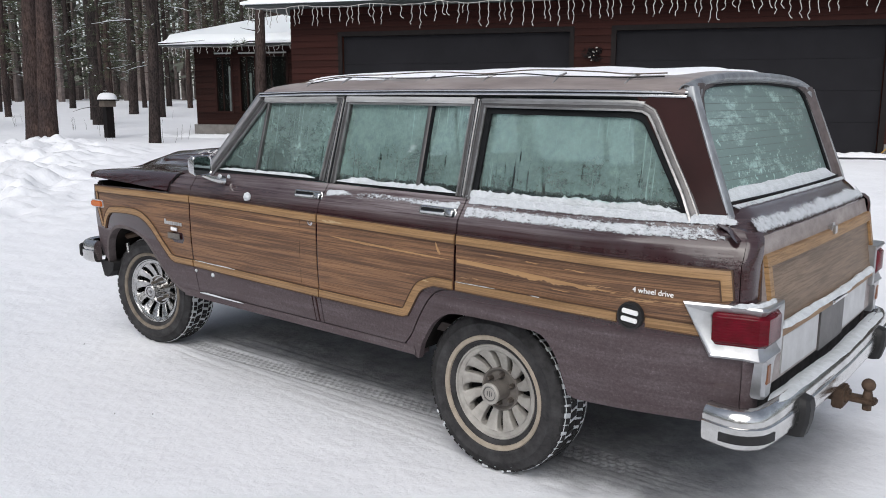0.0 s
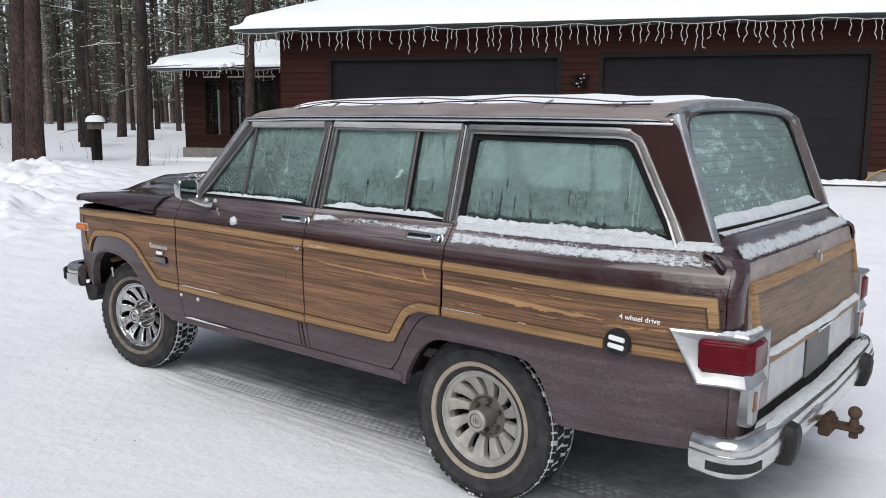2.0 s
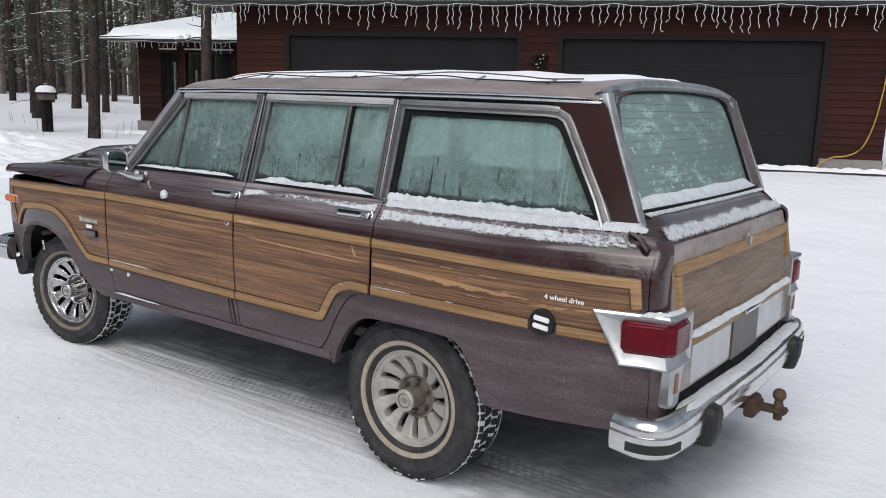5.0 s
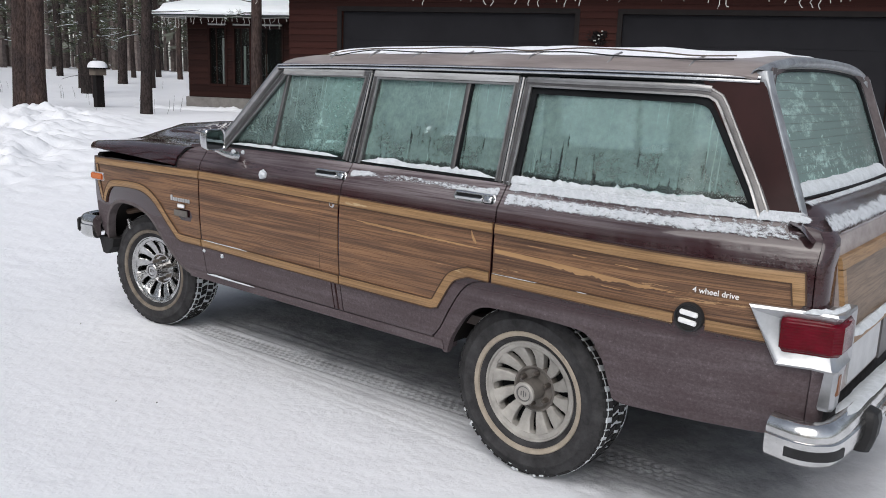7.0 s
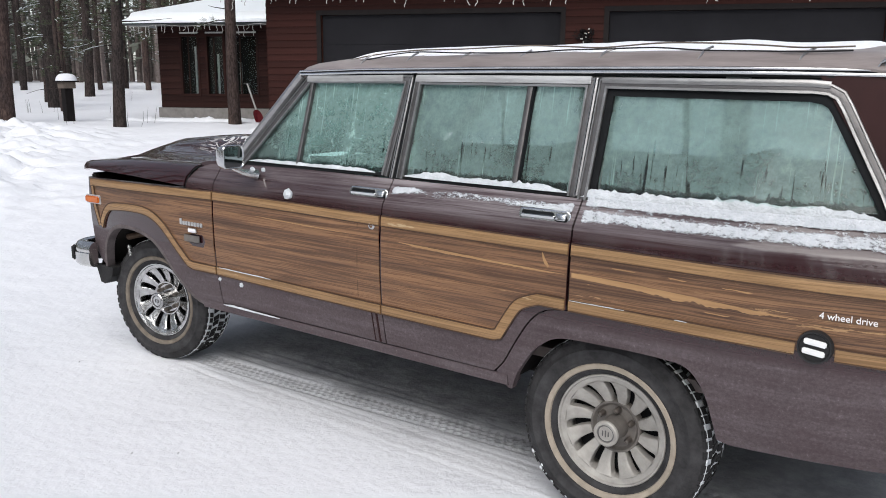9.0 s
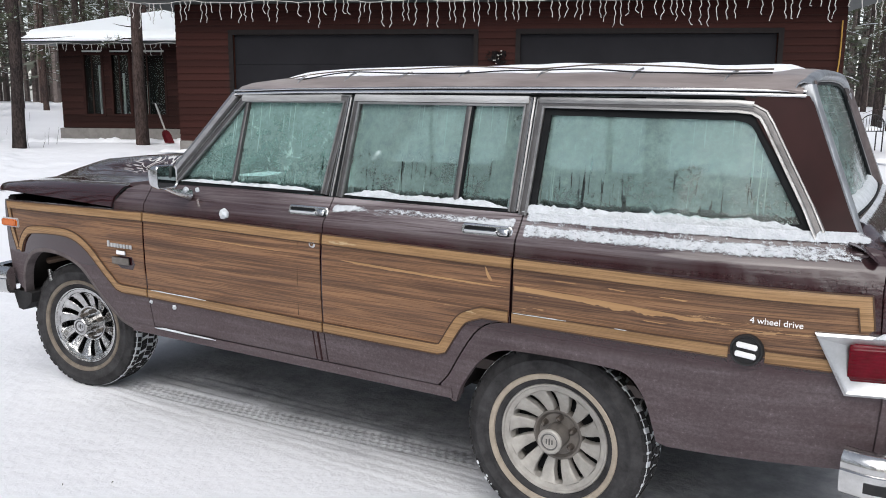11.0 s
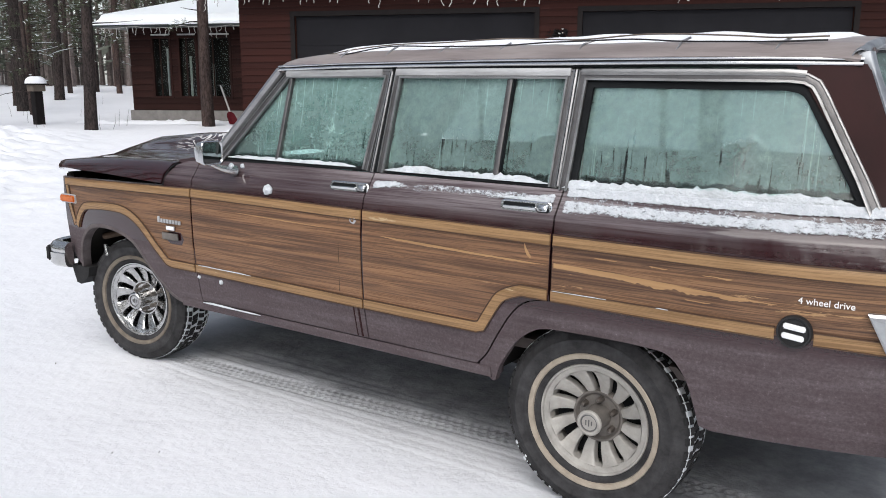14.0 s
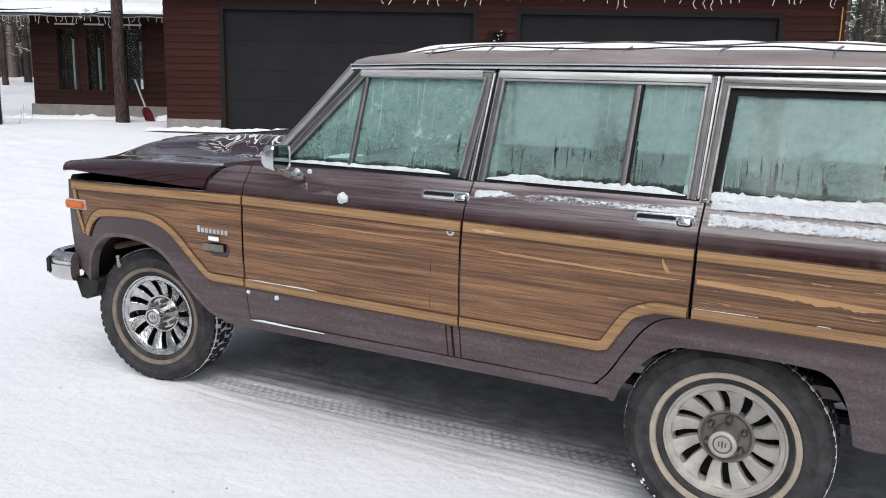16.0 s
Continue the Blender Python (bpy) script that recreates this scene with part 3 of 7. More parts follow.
# ---- mesh helpers ----
def link(name, bm, mat, smooth=None):
    """A bmesh as an object; faces that meet at less than smooth degrees are shaded round."""
    me = bpy.data.meshes.new(name)
    bmesh.ops.recalc_face_normals(bm, faces=bm.faces[:])
    if smooth:
        for f in bm.faces:
            f.smooth = True
        for e in bm.edges:
            if len(e.link_faces) == 2 and e.calc_face_angle(0) > radians(smooth):
                e.smooth = False
    bm.to_mesh(me)
    bm.free()
    me.materials.append(mat)
    return new(name, me)


def part(name, bm, mat, parent, label="", smooth=40):
    ob = link(name, bm, mat, smooth)
    ob.parent = parent
    if parent.parent is not None or parent.matrix_basis != Matrix.Identity(4):
        ob.matrix_parent_inverse = full(parent).inverted()
    return tagged(ob, label)


def full(ob):
    m = ob.matrix_basis.copy()
    if ob.parent:
        return full(ob.parent) @ ob.matrix_parent_inverse @ m
    return m


def thing(name, label, category, group="", kind="", at=(0, 0, 0), turn=0):
    ob = new(name)
    ob.matrix_basis = pose(*at, 0, 0, turn)
    ob.empty_display_size = 0.1
    return tagged(ob, label, category, group, kind)


def mesh_thing(name, bm, mat, label, category, group="", kind="", smooth=40):
    return tagged(link(name, bm, mat, smooth), label, category, group, kind)


def box(bm, lo, hi, bevel=0.0, m=None):
    lo, hi = Vector(lo), Vector(hi)
    r = bmesh.ops.create_cube(bm, size=1.0, matrix=Matrix.Translation((lo + hi) / 2) @ Matrix.Diagonal((*(hi - lo), 1)))
    vs = r["verts"]
    if bevel:
        es = list({e for v in vs for e in v.link_edges})
        vs = bmesh.ops.bevel(bm, geom=vs + es, offset=bevel, segments=2, affect="EDGES", clamp_overlap=True)["verts"]
    if m is not None:
        bmesh.ops.transform(bm, matrix=m, verts=vs)
    return bm


def boxes(*specs, bevel=0.0):
    bm = bmesh.new()
    for lo, hi in specs:
        box(bm, lo, hi, bevel)
    return bm


def tube(bm, pts, r, n=8, close=True):
    """A round bar along pts; r: one radius or one for each point."""
    pts = [Vector(p) for p in pts]
    rs = r if isinstance(r, (list, tuple)) else [r] * len(pts)
    rings = []
    up = Vector((0.31, 0.17, 0.93))
    for i, p in enumerate(pts):
        d = (pts[min(i + 1, len(pts) - 1)] - pts[max(i - 1, 0)]).normalized()
        a = d.cross(up if abs(d.dot(up)) < 0.95 else Vector((1, 0, 0))).normalized()
        b = d.cross(a)
        rings.append([bm.verts.new(p + rs[i] * (math.cos(t) * a + math.sin(t) * b)) for t in (2 * math.pi * k / n for k in range(n))])
    for s, e in zip(rings, rings[1:]):
        for k in range(n):
            bm.faces.new((s[k], s[(k + 1) % n], e[(k + 1) % n], e[k]))
    if close:
        bm.faces.new(rings[0])
        bm.faces.new(rings[-1])
    return bm


def loft(bm, rows, closed=False, cap=False):
    """A skin over rows of points."""
    vs = [[bm.verts.new(p) for p in row] for row in rows]
    for a, b in zip(vs, vs[1:]):
        n = len(a)
        for k in range(n if closed else n - 1):
            bm.faces.new((a[k], a[(k + 1) % n], b[(k + 1) % n], b[k]))
    if cap:
        bm.faces.new(vs[0])
        bm.faces.new(vs[-1])
    return bm


def lathe(bm, profile, centre, side=-1, n=48):
    """Turned about a line along y: profile of (radius, y outwards)."""
    cx, cy, cz = centre
    rows = []
    for k in range(n):
        a = 2 * math.pi * k / n
        rows.append([(cx + r * math.cos(a), cy + side * o, cz + r * math.sin(a)) for r, o in profile])
    return _close(bm, rows)


def _close(bm, rows):
    vs = [[bm.verts.new(p) for p in row] for row in rows]
    n = len(vs)
    for i in range(n):
        a, b = vs[i], vs[(i + 1) % n]
        for k in range(len(a) - 1):
            bm.faces.new((a[k], a[k + 1], b[k + 1], b[k]))
    return bm


def thicken(bm, t):
    bmesh.ops.recalc_face_normals(bm, faces=bm.faces[:])
    bmesh.ops.solidify(bm, geom=bm.faces[:], thickness=t)
    return bm


def offset_line(pts, w, closed=False):
    """The two edges of a strip of width w along pts (x, z), mitred."""
    n = len(pts)
    P = [Vector(p) for p in pts]
    left, right = [], []
    for i in range(n):
        prv = P[i - 1] if (i or closed) else None
        nxt = P[(i + 1) % n] if (i < n - 1 or closed) else None
        d1 = (P[i] - prv).normalized() if prv is not None else None
        d2 = (nxt - P[i]).normalized() if nxt is not None else None
        d1, d2 = d1 or d2, d2 or d1
        n1, n2 = Vector((-d1.y, d1.x)), Vector((-d2.y, d2.x))
        m = (n1 + n2)
        m = m.normalized() / max(0.5, m.normalized().dot(n1)) if m.length > 1e-6 else n1
        left.append(P[i] + m * w / 2)
        right.append(P[i] - m * w / 2)
    return left, right


def smooth_line(pts, steps=4):
    """A rounder line through pts."""
    P = [Vector(p) for p in pts]
    out = []
    for i in range(len(P) - 1):
        p0, p1, p2, p3 = P[max(i - 1, 0)], P[i], P[i + 1], P[min(i + 2, len(P) - 1)]
        for k in range(steps):
            t = k / steps
            out.append(0.5 * ((2 * p1) + (p2 - p0) * t + (2 * p0 - 5 * p1 + 4 * p2 - p3) * t * t + (3 * p1 - p0 - 3 * p2 + p3) * t ** 3))
    return [tuple(p) for p in out + [P[-1]]]


# ---- the lie of the land: the yard rises gently towards the garage ----
ANGLE = radians(23.24)
U, N = Vector((math.cos(ANGLE), math.sin(ANGLE), 0)), Vector((-math.sin(ANGLE), math.cos(ANGLE), 0))


def at_house(u, n, z):
    """A place from the metres along the garage front, the metres towards it, and the height."""
    return U * u + N * n + Vector((0, 0, z))


def ease(a, b, v):
    t = min(1, max(0, (v - a) / (b - a)))
    return t * t * (3 - 2 * t)


def ground_z(x, y):
    n = N.x * x + N.y * y
    z = 0.58 * ease(0.5, 13, n) if n > 0 else 0.0
    z += 0.35 * ease(16, 60, n) + 0.5 * ease(20, 52, math.hypot(x, y))
    # ploughed bank beside the drive
    away = min(math.hypot(x - (ax + (bx - ax) * k), y - (ay + (by - ay) * k)) for ax, ay, bx, by in ((-15.2, 4.0, -10.2, 0.6), (-10.2, 0.6, -9.5, -6.0))
               for k in (min(1, max(0, ((x - ax) * (bx - ax) + (y - ay) * (by - ay)) / ((bx - ax) ** 2 + (by - ay) ** 2))),)) if x < -4 else 99
    away += 0.6 * noise.noise(Vector((x * 0.5, y * 0.5, 9)))
    crest = math.exp(-(away / 1.7) ** 2)
    z += 0.22 * crest
    rough = crest
    z += noise.fractal(Vector((x * 0.5, y * 0.5, 0)), 1.0, 2.0, 4) * (0.022 + 0.08 * rough)
    if rough > 0.02:
        for f, a in ((0.9, 0.16), (2.1, 0.20), (3.6, 0.17), (6.3, 0.12)):
            d = noise.voronoi(Vector((x * f, y * f, f)))[0][0]
            z += a * rough * (math.sqrt(max(0.0, 0.45 - d * d)) - 0.35)
    r = math.hypot(x + 1, y)
    z += noise.fractal(Vector((x * 1.9, y * 1.9, 3)), 1.0, 2.0, 3) * (0.010 + 0.06 * rough)
    z += noise.fractal(Vector((x * 6.5, y * 6.5, 7)), 1.0, 2.0, 3) * (0.004 + 0.05 * rough)
    z *= ease(1.2, 4.0, r) * 0.999 + 0.001
    if -3.8 < x < -1.8 and abs(y) < 1.6:
        z += 0.024 * math.exp(-((x + 2.85) / 0.42) ** 2 - ((abs(y) - 0.75) / 0.30) ** 2)
    return z


def track_depth(x, y):
    """Ruts pressed by tyres: depth in metres, and how grey the snow is, also under and beside the car."""
    depth, packed = 0.0, 0.0
    yc = float(np.interp(x, (-2.7, -1.35, -0.5, 0.3), (-0.60, -0.51, -0.455, -0.44)))
    a = abs(abs(y) + yc)
    if a < 0.12 and -3.0 < x < 1.2:
        inside = (1 - ease(0.062, 0.082, a)) * ease(-2.75, -2.5, x) * (1 - ease(0.4, 1.1, x))
        row = math.floor((abs(y) + yc) / 0.034)
        rib = ease(0.35, 0.65, 0.5 + 0.5 * math.cos(2 * math.pi * (x / 0.044 + 0.5 * (row % 2) + 2.0 * (abs(y) + yc)))) * ease(0.12, 0.35, abs(((abs(y) + yc) / 0.034) % 1 - 0.5) * -2 + 1)
        wear = 0.75 + 0.5 * noise.noise(Vector((x * 4, y * 9, 6)))
        depth = inside * (0.005 + 0.009 * rib * wear)
        packed = inside * (0.36 + 0.26 * rib * wear)
    # grey area beneath the car, with a fainter band out to its sides
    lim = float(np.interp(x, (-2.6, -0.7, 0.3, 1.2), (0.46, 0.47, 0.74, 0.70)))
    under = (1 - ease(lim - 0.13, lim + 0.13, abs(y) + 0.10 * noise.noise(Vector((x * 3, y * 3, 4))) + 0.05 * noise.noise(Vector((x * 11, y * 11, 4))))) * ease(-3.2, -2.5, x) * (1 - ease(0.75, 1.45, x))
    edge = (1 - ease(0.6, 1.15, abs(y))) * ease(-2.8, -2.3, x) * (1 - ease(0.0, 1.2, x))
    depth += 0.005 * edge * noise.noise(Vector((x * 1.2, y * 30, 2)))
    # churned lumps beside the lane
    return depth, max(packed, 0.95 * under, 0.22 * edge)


def ground():
    def axis(lo, hi, near_lo, near_hi, fine, mid_lo, mid_hi):
        out, v = [], near_lo
        while v < near_hi:
            out.append(v)
            v += fine
        step, v = fine, near_hi
        while v < hi:
            out.append(v)
            step = min(step * 1.14, 0.085 if v < mid_hi else 40)
            v += step
        out.append(hi)
        step, v = fine, near_lo
        while v > lo:
            step = min(step * 1.14, 0.085 if v > mid_lo else 40)
            v -= step
            out.append(max(v, lo))
        return sorted(set(out))
    xs = axis(-900, 900, -2.75, 0.45, 0.009, -17, 5)
    ys = axis(-900, 900, -0.80, -0.34, 0.007, -4, 12)
    me = bpy.data.meshes.new("ground")
    verts, pack = [], []
    for y in ys:
        for x in xs:
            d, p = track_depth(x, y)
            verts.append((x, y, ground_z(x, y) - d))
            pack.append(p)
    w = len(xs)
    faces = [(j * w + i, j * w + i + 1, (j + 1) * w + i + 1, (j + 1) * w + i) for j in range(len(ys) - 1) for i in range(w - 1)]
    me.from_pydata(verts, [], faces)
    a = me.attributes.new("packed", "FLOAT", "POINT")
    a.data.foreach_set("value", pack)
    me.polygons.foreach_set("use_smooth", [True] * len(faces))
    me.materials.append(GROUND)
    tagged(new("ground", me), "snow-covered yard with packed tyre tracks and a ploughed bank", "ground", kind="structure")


ground()


# ---- the car: nose towards -x, rear axle at the origin ----
car = thing("station_wagon", "maroon wood-panelled station wagon with frosted windows parked on snow", "car")
SIDE_Z = (0.38, 0.46, 0.52, 0.64, 0.80, 0.95, 1.03, 1.085, 1.095, 1.105, 1.15, 1.178, 1.19, 1.60)
SIDE_W = (0.865, 0.888, 0.905, 0.925, 0.936, 0.938, 0.934, 0.928, 0.9245, 0.917, 0.885, 0.866, 0.860, 0.775)


def half_width(x, z):
    w = float(np.interp(z, SIDE_Z, SIDE_W))
    if x > 0.4:
        w -= float(np.interp(z, (1.0, 1.2), (0.10, 0.15))) * ((x - 0.4) / 0.65) ** 2
    if x < -2.3:
        w -= 0.065 * ((-2.3 - x) / 0.9) ** 2
    return w


def panel(outline, side, proud=0.0, thick=0.02, cell=0.09, bm=None):
    """A sheet cut to outline (x, z), bent to the car's flank on that side, and given thickness."""
    bm = bm or bmesh.new()
    f = bm.faces.new([bm.verts.new((x, 0, z)) for x, z in outline])
    xs, zs = [p[0] for p in outline], [p[1] for p in outline]
    cuts = [(Vector((0, 0, z)), Vector((0, 0, 1))) for z in SIDE_Z[1:-1] if min(zs) < z < max(zs)]
    n = int((max(xs) - min(xs)) / cell)
    cuts += [(Vector((min(xs) + (i + 1) * (max(xs) - min(xs)) / (n + 1), 0, 0)), Vector((1, 0, 0))) for i in range(n)]
    for co, no in cuts:
        bmesh.ops.bisect_plane(bm, geom=bm.verts[:] + bm.edges[:] + bm.faces[:], dist=1e-5, plane_co=co, plane_no=no)
    bmesh.ops.triangulate(bm, faces=bm.faces[:], quad_method="BEAUTY", ngon_method="BEAUTY")
    for v in bm.verts:
        v.co.y = side * (half_width(v.co.x, v.co.z) + proud)
    bm.normal_update()
    bad = [f for f in bm.faces if f.normal.y * side < 0]
    if bad:
        bmesh.ops.reverse_faces(bm, faces=bad)
    inner = {}
    faces = bm.faces[:]
    rim = [e for e in bm.edges if len(e.link_faces) == 1]
    for v in bm.verts[:]:
        inner[v] = bm.verts.new((v.co.x, v.co.y - side * thick, v.co.z))
    for f in faces:
        bm.faces.new([inner[v] for v in reversed(f.verts)])
    for e in rim:
        a, b = e.verts
        bm.faces.new((a, b, inner[b], inner[a]))
    return bm


def strip(line, width, side, proud=0.008, thick=0.012, closed=False):
    """A moulding along line (x, z) on the flank."""
    bm = bmesh.new()
    if not closed:
        dense = [line[0]]
        for a, b in zip(line, line[1:]):
            n = max(1, int(math.dist(a, b) / 0.12))
            dense += [(a[0] + (b[0] - a[0]) * k / n, a[1] + (b[1] - a[1]) * k / n) for k in range(1, n + 1)]
        line = dense
    le, ri = offset_line(line, width, closed)
    rows = []
    for a, b in zip(le, ri):
        row = []
        for t, lift in ((0, -thick), (0, -0.002), (0.14, 0), (0.86, 0), (1, -0.002), (1, -thick)):
            p = a.lerp(b, t)
            row.append((p.x, side * (half_width(p.x, p.y) + proud + lift), p.y))
        rows.append(row)
    if closed:
        rows.append(rows[0])
        bm = loft(bm, rows)
        bmesh.ops.remove_doubles(bm, verts=bm.verts[:], dist=1e-5)
        return bm
    return loft(bm, rows, cap=True)


FRONT_ARCH = smooth_line([(-2.16, 0.475), (-2.24, 0.50), (-2.35, 0.60), (-2.44, 0.70), (-2.53, 0.765), (-2.69, 0.80), (-2.88, 0.79), (-3.0, 0.72), (-3.06, 0.62), (-3.09, 0.53)], 3)
REAR_ARCH = smooth_line([(-0.36, 0.44), (-0.333, 0.503), (-0.289, 0.572), (-0.248, 0.625), (-0.189, 0.672), (-0.121, 0.694), (0.03, 0.698), (0.16, 0.698), (0.24, 0.694), (0.295, 0.688), (0.338, 0.660), (0.374, 0.60), (0.397, 0.52), (0.41, 0.45)], 3)
DOOR_ARCH = smooth_line([(-0.115, 0.80), (-0.20, 0.785), (-0.265, 0.735), (-0.335, 0.63), (-0.385, 0.55), (-0.432, 0.50)], 3)
FRONT_WIN = [(-1.845, 1.205), (-1.012, 1.200), (-0.946, 1.562), (-1.480, 1.562)]
REAR_WIN = [(-0.905, 1.195), (-0.162, 1.190), (-0.145, 1.555), (-0.868, 1.560)]
THIRD_WIN = [(-0.092, 1.190), (0.834, 1.180), (0.789, 1.26), (0.656, 1.495), (0.640, 1.517), (0.615, 1.532), (0.575, 1.540), (-0.068, 1.548)]
G = 0.003


def open_frame(line, width, side, parent):
    """A window frame that stands on the door: up one side, across and down the other."""
    fr = part("window_frame", strip(line, width, side, 0.003, 0.034), DULL, parent, "dull aluminium window frame")
    for k in (0, 1):
        edge = [tuple(p) for p in offset_line(line, width * 0.74)[k]]
        part("bead", strip(edge, width * (0.20, 0.30)[k], side, 0.008, 0.010), BEAD, fr)
    part("seal_or_shadow", strip([(line[0][0] + 0.03, line[0][1] + 0.006), (line[-1][0] - 0.012, line[-1][1] + 0.004)], 0.014, side, 0.0, 0.03), GASKET, fr)
    return fr


def blond_strip(line, width, side, parent, label=""):
    """A blond moulding with a thin dark bead along each edge."""
    tr = part("trim", strip(line, width, side), BLOND, parent, label)
    for k in (0, 1):
        edge = [tuple(p) for p in offset_line([(a, b) for a, b in line], width - 0.001)[k]]
        part("bead", strip(edge, 0.0045, side, 0.0095, 0.006), TRIM_EDGE, tr)
    return tr


def door_handle(x, z, side, parent):
    """A flush handle: rounded bezel, hollow with a flat pull, and a push button at the rear end."""
    def pad(cx, cz, w, h, r, out):
        row = []
        for qx, qz, a0 in ((w - r, h - r, 0), (-w + r, h - r, 90), (-w + r, -h + r, 180), (w - r, -h + r, 270)):
            for k in range(5):
                a = radians(a0 + 22.5 * k)
                row.append((cx + qx + r * math.cos(a), side * (half_width(cx, cz + qz) + out), cz + qz + r * math.sin(a)))
        return row
    def plate(cx, cz, w, h, r, o0, o1):
        return loft(bmesh.new(), [pad(cx, cz, w, h, r, o0), pad(cx, cz, w, h, r, o1 - 0.003), pad(cx, cz, w - 0.003, h - 0.003, r * 0.8, o1)], closed=True, cap=True)
    hd = part("handle", plate(x, z, 0.102, 0.020, 0.017, -0.01, 0.010), CHROME, parent, "chrome flush door handle", 35)
    part("recess", plate(x - 0.024, z + 0.001, 0.068, 0.013, 0.011, 0.005, 0.0112), GASKET, hd)
    part("grip", plate(x - 0.022, z - 0.004, 0.066, 0.006, 0.005, 0.006, 0.017), CHROME, hd)
    part("button_seal", plate(x + 0.069, z, 0.025, 0.017, 0.010, 0.006, 0.0118), GASKET, hd)
    part("push_button", plate(x + 0.069, z, 0.020, 0.012, 0.008, 0.006, 0.019), CHROME, hd)
    return hd


def flank(side):
    """One side of the body: fender, two doors, quarter panel and what is fixed to each."""
    # fender
    fender = part("fender", panel([(-3.185, 1.035), (-2.216, 1.055), (-2.204, 1.110), (-2.168, 1.152), (-2.10, 1.172), (-2.012, 1.185), (-2.012, 0.50)] + FRONT_ARCH + [(-3.15, 0.58), (-3.175, 0.62)], side), PAINT, car)
    part("wood_panel", panel([(-3.105, 1.0), (-2.012 - G, 1.03), (-2.012 - G, 0.67), (-2.21, 0.67), (-2.40, 0.85), (-2.53, 0.90), (-2.68, 0.908), (-2.91, 0.893), (-2.965, 0.865), (-3.03, 0.78), (-3.055, 0.80)], side, 0.003, 0.004), WOOD, fender, "walnut-look panel with worn grain")
    blond_strip([(-3.15, 1.010), (-2.6, 1.025), (-2.012 - G, 1.034)], 0.042, side, fender, "blond wood-look strip")
    blond_strip(smooth_line([(-3.045, 0.772), (-3.01, 0.83), (-2.965, 0.872), (-2.90, 0.896), (-2.68, 0.910), (-2.53, 0.900), (-2.41, 0.845), (-2.30, 0.745), (-2.225, 0.678)], 3) + [(-2.19, 0.669), (-2.012 - G, 0.669)], 0.04, side, fender, "blond wood-look strip round the arch")
    blond_strip([(-3.128, 0.995), (-3.105, 0.88), (-3.062, 0.776)], 0.035, side, fender)
    y = side * half_width(-3.09, 0.915)
    mk = part("side_marker", boxes(((-3.18, min(y, y + side * 0.016), 0.893), (-3.03, max(y, y + side * 0.016), 0.942)), bevel=0.006), SILVER, fender, "pale-framed amber marker lamp")
    part("lens", boxes(((-3.172, min(y, y + side * 0.024), 0.899), (-3.04, max(y, y + side * 0.024), 0.936)), bevel=0.006), AMBER, mk)
    part("arch_lip", strip([(x, z - 0.004) for x, z in FRONT_ARCH], 0.020, side, 0.003, 0.05), LIP, fender, "dusty lip of the wheel arch")
    yb = side * (half_width(-2.18, 0.86) + 0.004)
    bm = bmesh.new()
    for k in range(8):
        x = -2.262 + k * 0.0225
        box(bm, (x, min(yb, yb + side * 0.006), 0.872), (x + 0.017, max(yb, yb + side * 0.006), 0.872 + (0.03 if k == 0 else 0.02)), 0.002)
    part("badge", bm, SILVER, fender, "bright badge of unreadable letters")
    part("badge", boxes(((-2.20, min(yb, yb + side * 0.006), 0.838), (-2.135, max(yb, yb + side * 0.006), 0.862)), bevel=0.004), WHITE, fender, "white badge bar")
    part("badge", boxes(((-2.235, min(yb, yb + side * 0.006), 0.790), (-2.11, max(yb, yb + side * 0.006), 0.828)), bevel=0.006), HUB, fender, "dark worn badge plate")
    # front door
    door = part("front_door", panel([(-2.006, 1.184), (-1.86, 1.192), (-0.951, 1.186), (-0.969, 0.86), (-0.964, 0.502), (-2.006, 0.502)], side, 0, 0.03), PAINT, car)
    part("wood_panel", panel([(-2.006 + G, 1.03), (-0.962 - G, 1.02), (-0.966, 0.66), (-2.006 + G, 0.672)], side, 0.003, 0.004), WOOD, door, "walnut-look panel with worn grain")
    blond_strip([(-2.006 + G, 1.034), (-1.4, 1.030), (-0.960 - G, 1.024)], 0.042, side, door, "blond wood-look strip")
    blond_strip([(-2.006 + G, 0.670), (-0.967, 0.655)], 0.042, side, door, "blond wood-look strip")
    open_frame([(-1.875, 1.185), (-1.488, 1.578), (-0.931, 1.578), (-0.997, 1.195)], 0.034, side, door)
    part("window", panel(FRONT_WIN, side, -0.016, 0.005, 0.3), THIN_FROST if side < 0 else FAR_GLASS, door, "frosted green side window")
    part("post", strip([(-1.510, 1.20), (-1.474, 1.562)], 0.018, side, 0.003, 0.03), DULL, door)
    door_handle(-1.045, 1.128, side, door)
    bm = bmesh.new()
    lathe(bm, [(0.001, 0.003), (0.008, 0.003), (0.009, 0.007), (0.014, 0.007), (0.017, 0.004), (0.017, 0)], (-1.003, side * half_width(-1.0, 1.0), 1.000), side, 16)
    part("lock", bm, CHROME, door)
    part("seam", strip([(-1.088, 0.69), (-1.080, 1.005)], 0.0028, side, 0.0042, 0.003), RUST, door)
    # rear door
    door = part("rear_door", panel([(-0.945, 1.186), (-0.108, 1.180), (-0.118, 0.83)] + DOOR_ARCH + [(-0.958, 0.502), (-0.963, 0.86)], side, 0, 0.03), PAINT, car)
    part("wood_panel", panel([(-0.955 + G, 1.02), (-0.112 - G, 1.012), (-0.117 - G, 0.82), (-0.235, 0.825), (-0.325, 0.775), (-0.405, 0.655), (-0.960 + G, 0.660)], side, 0.003, 0.004), WOOD, door, "walnut-look panel with worn grain")
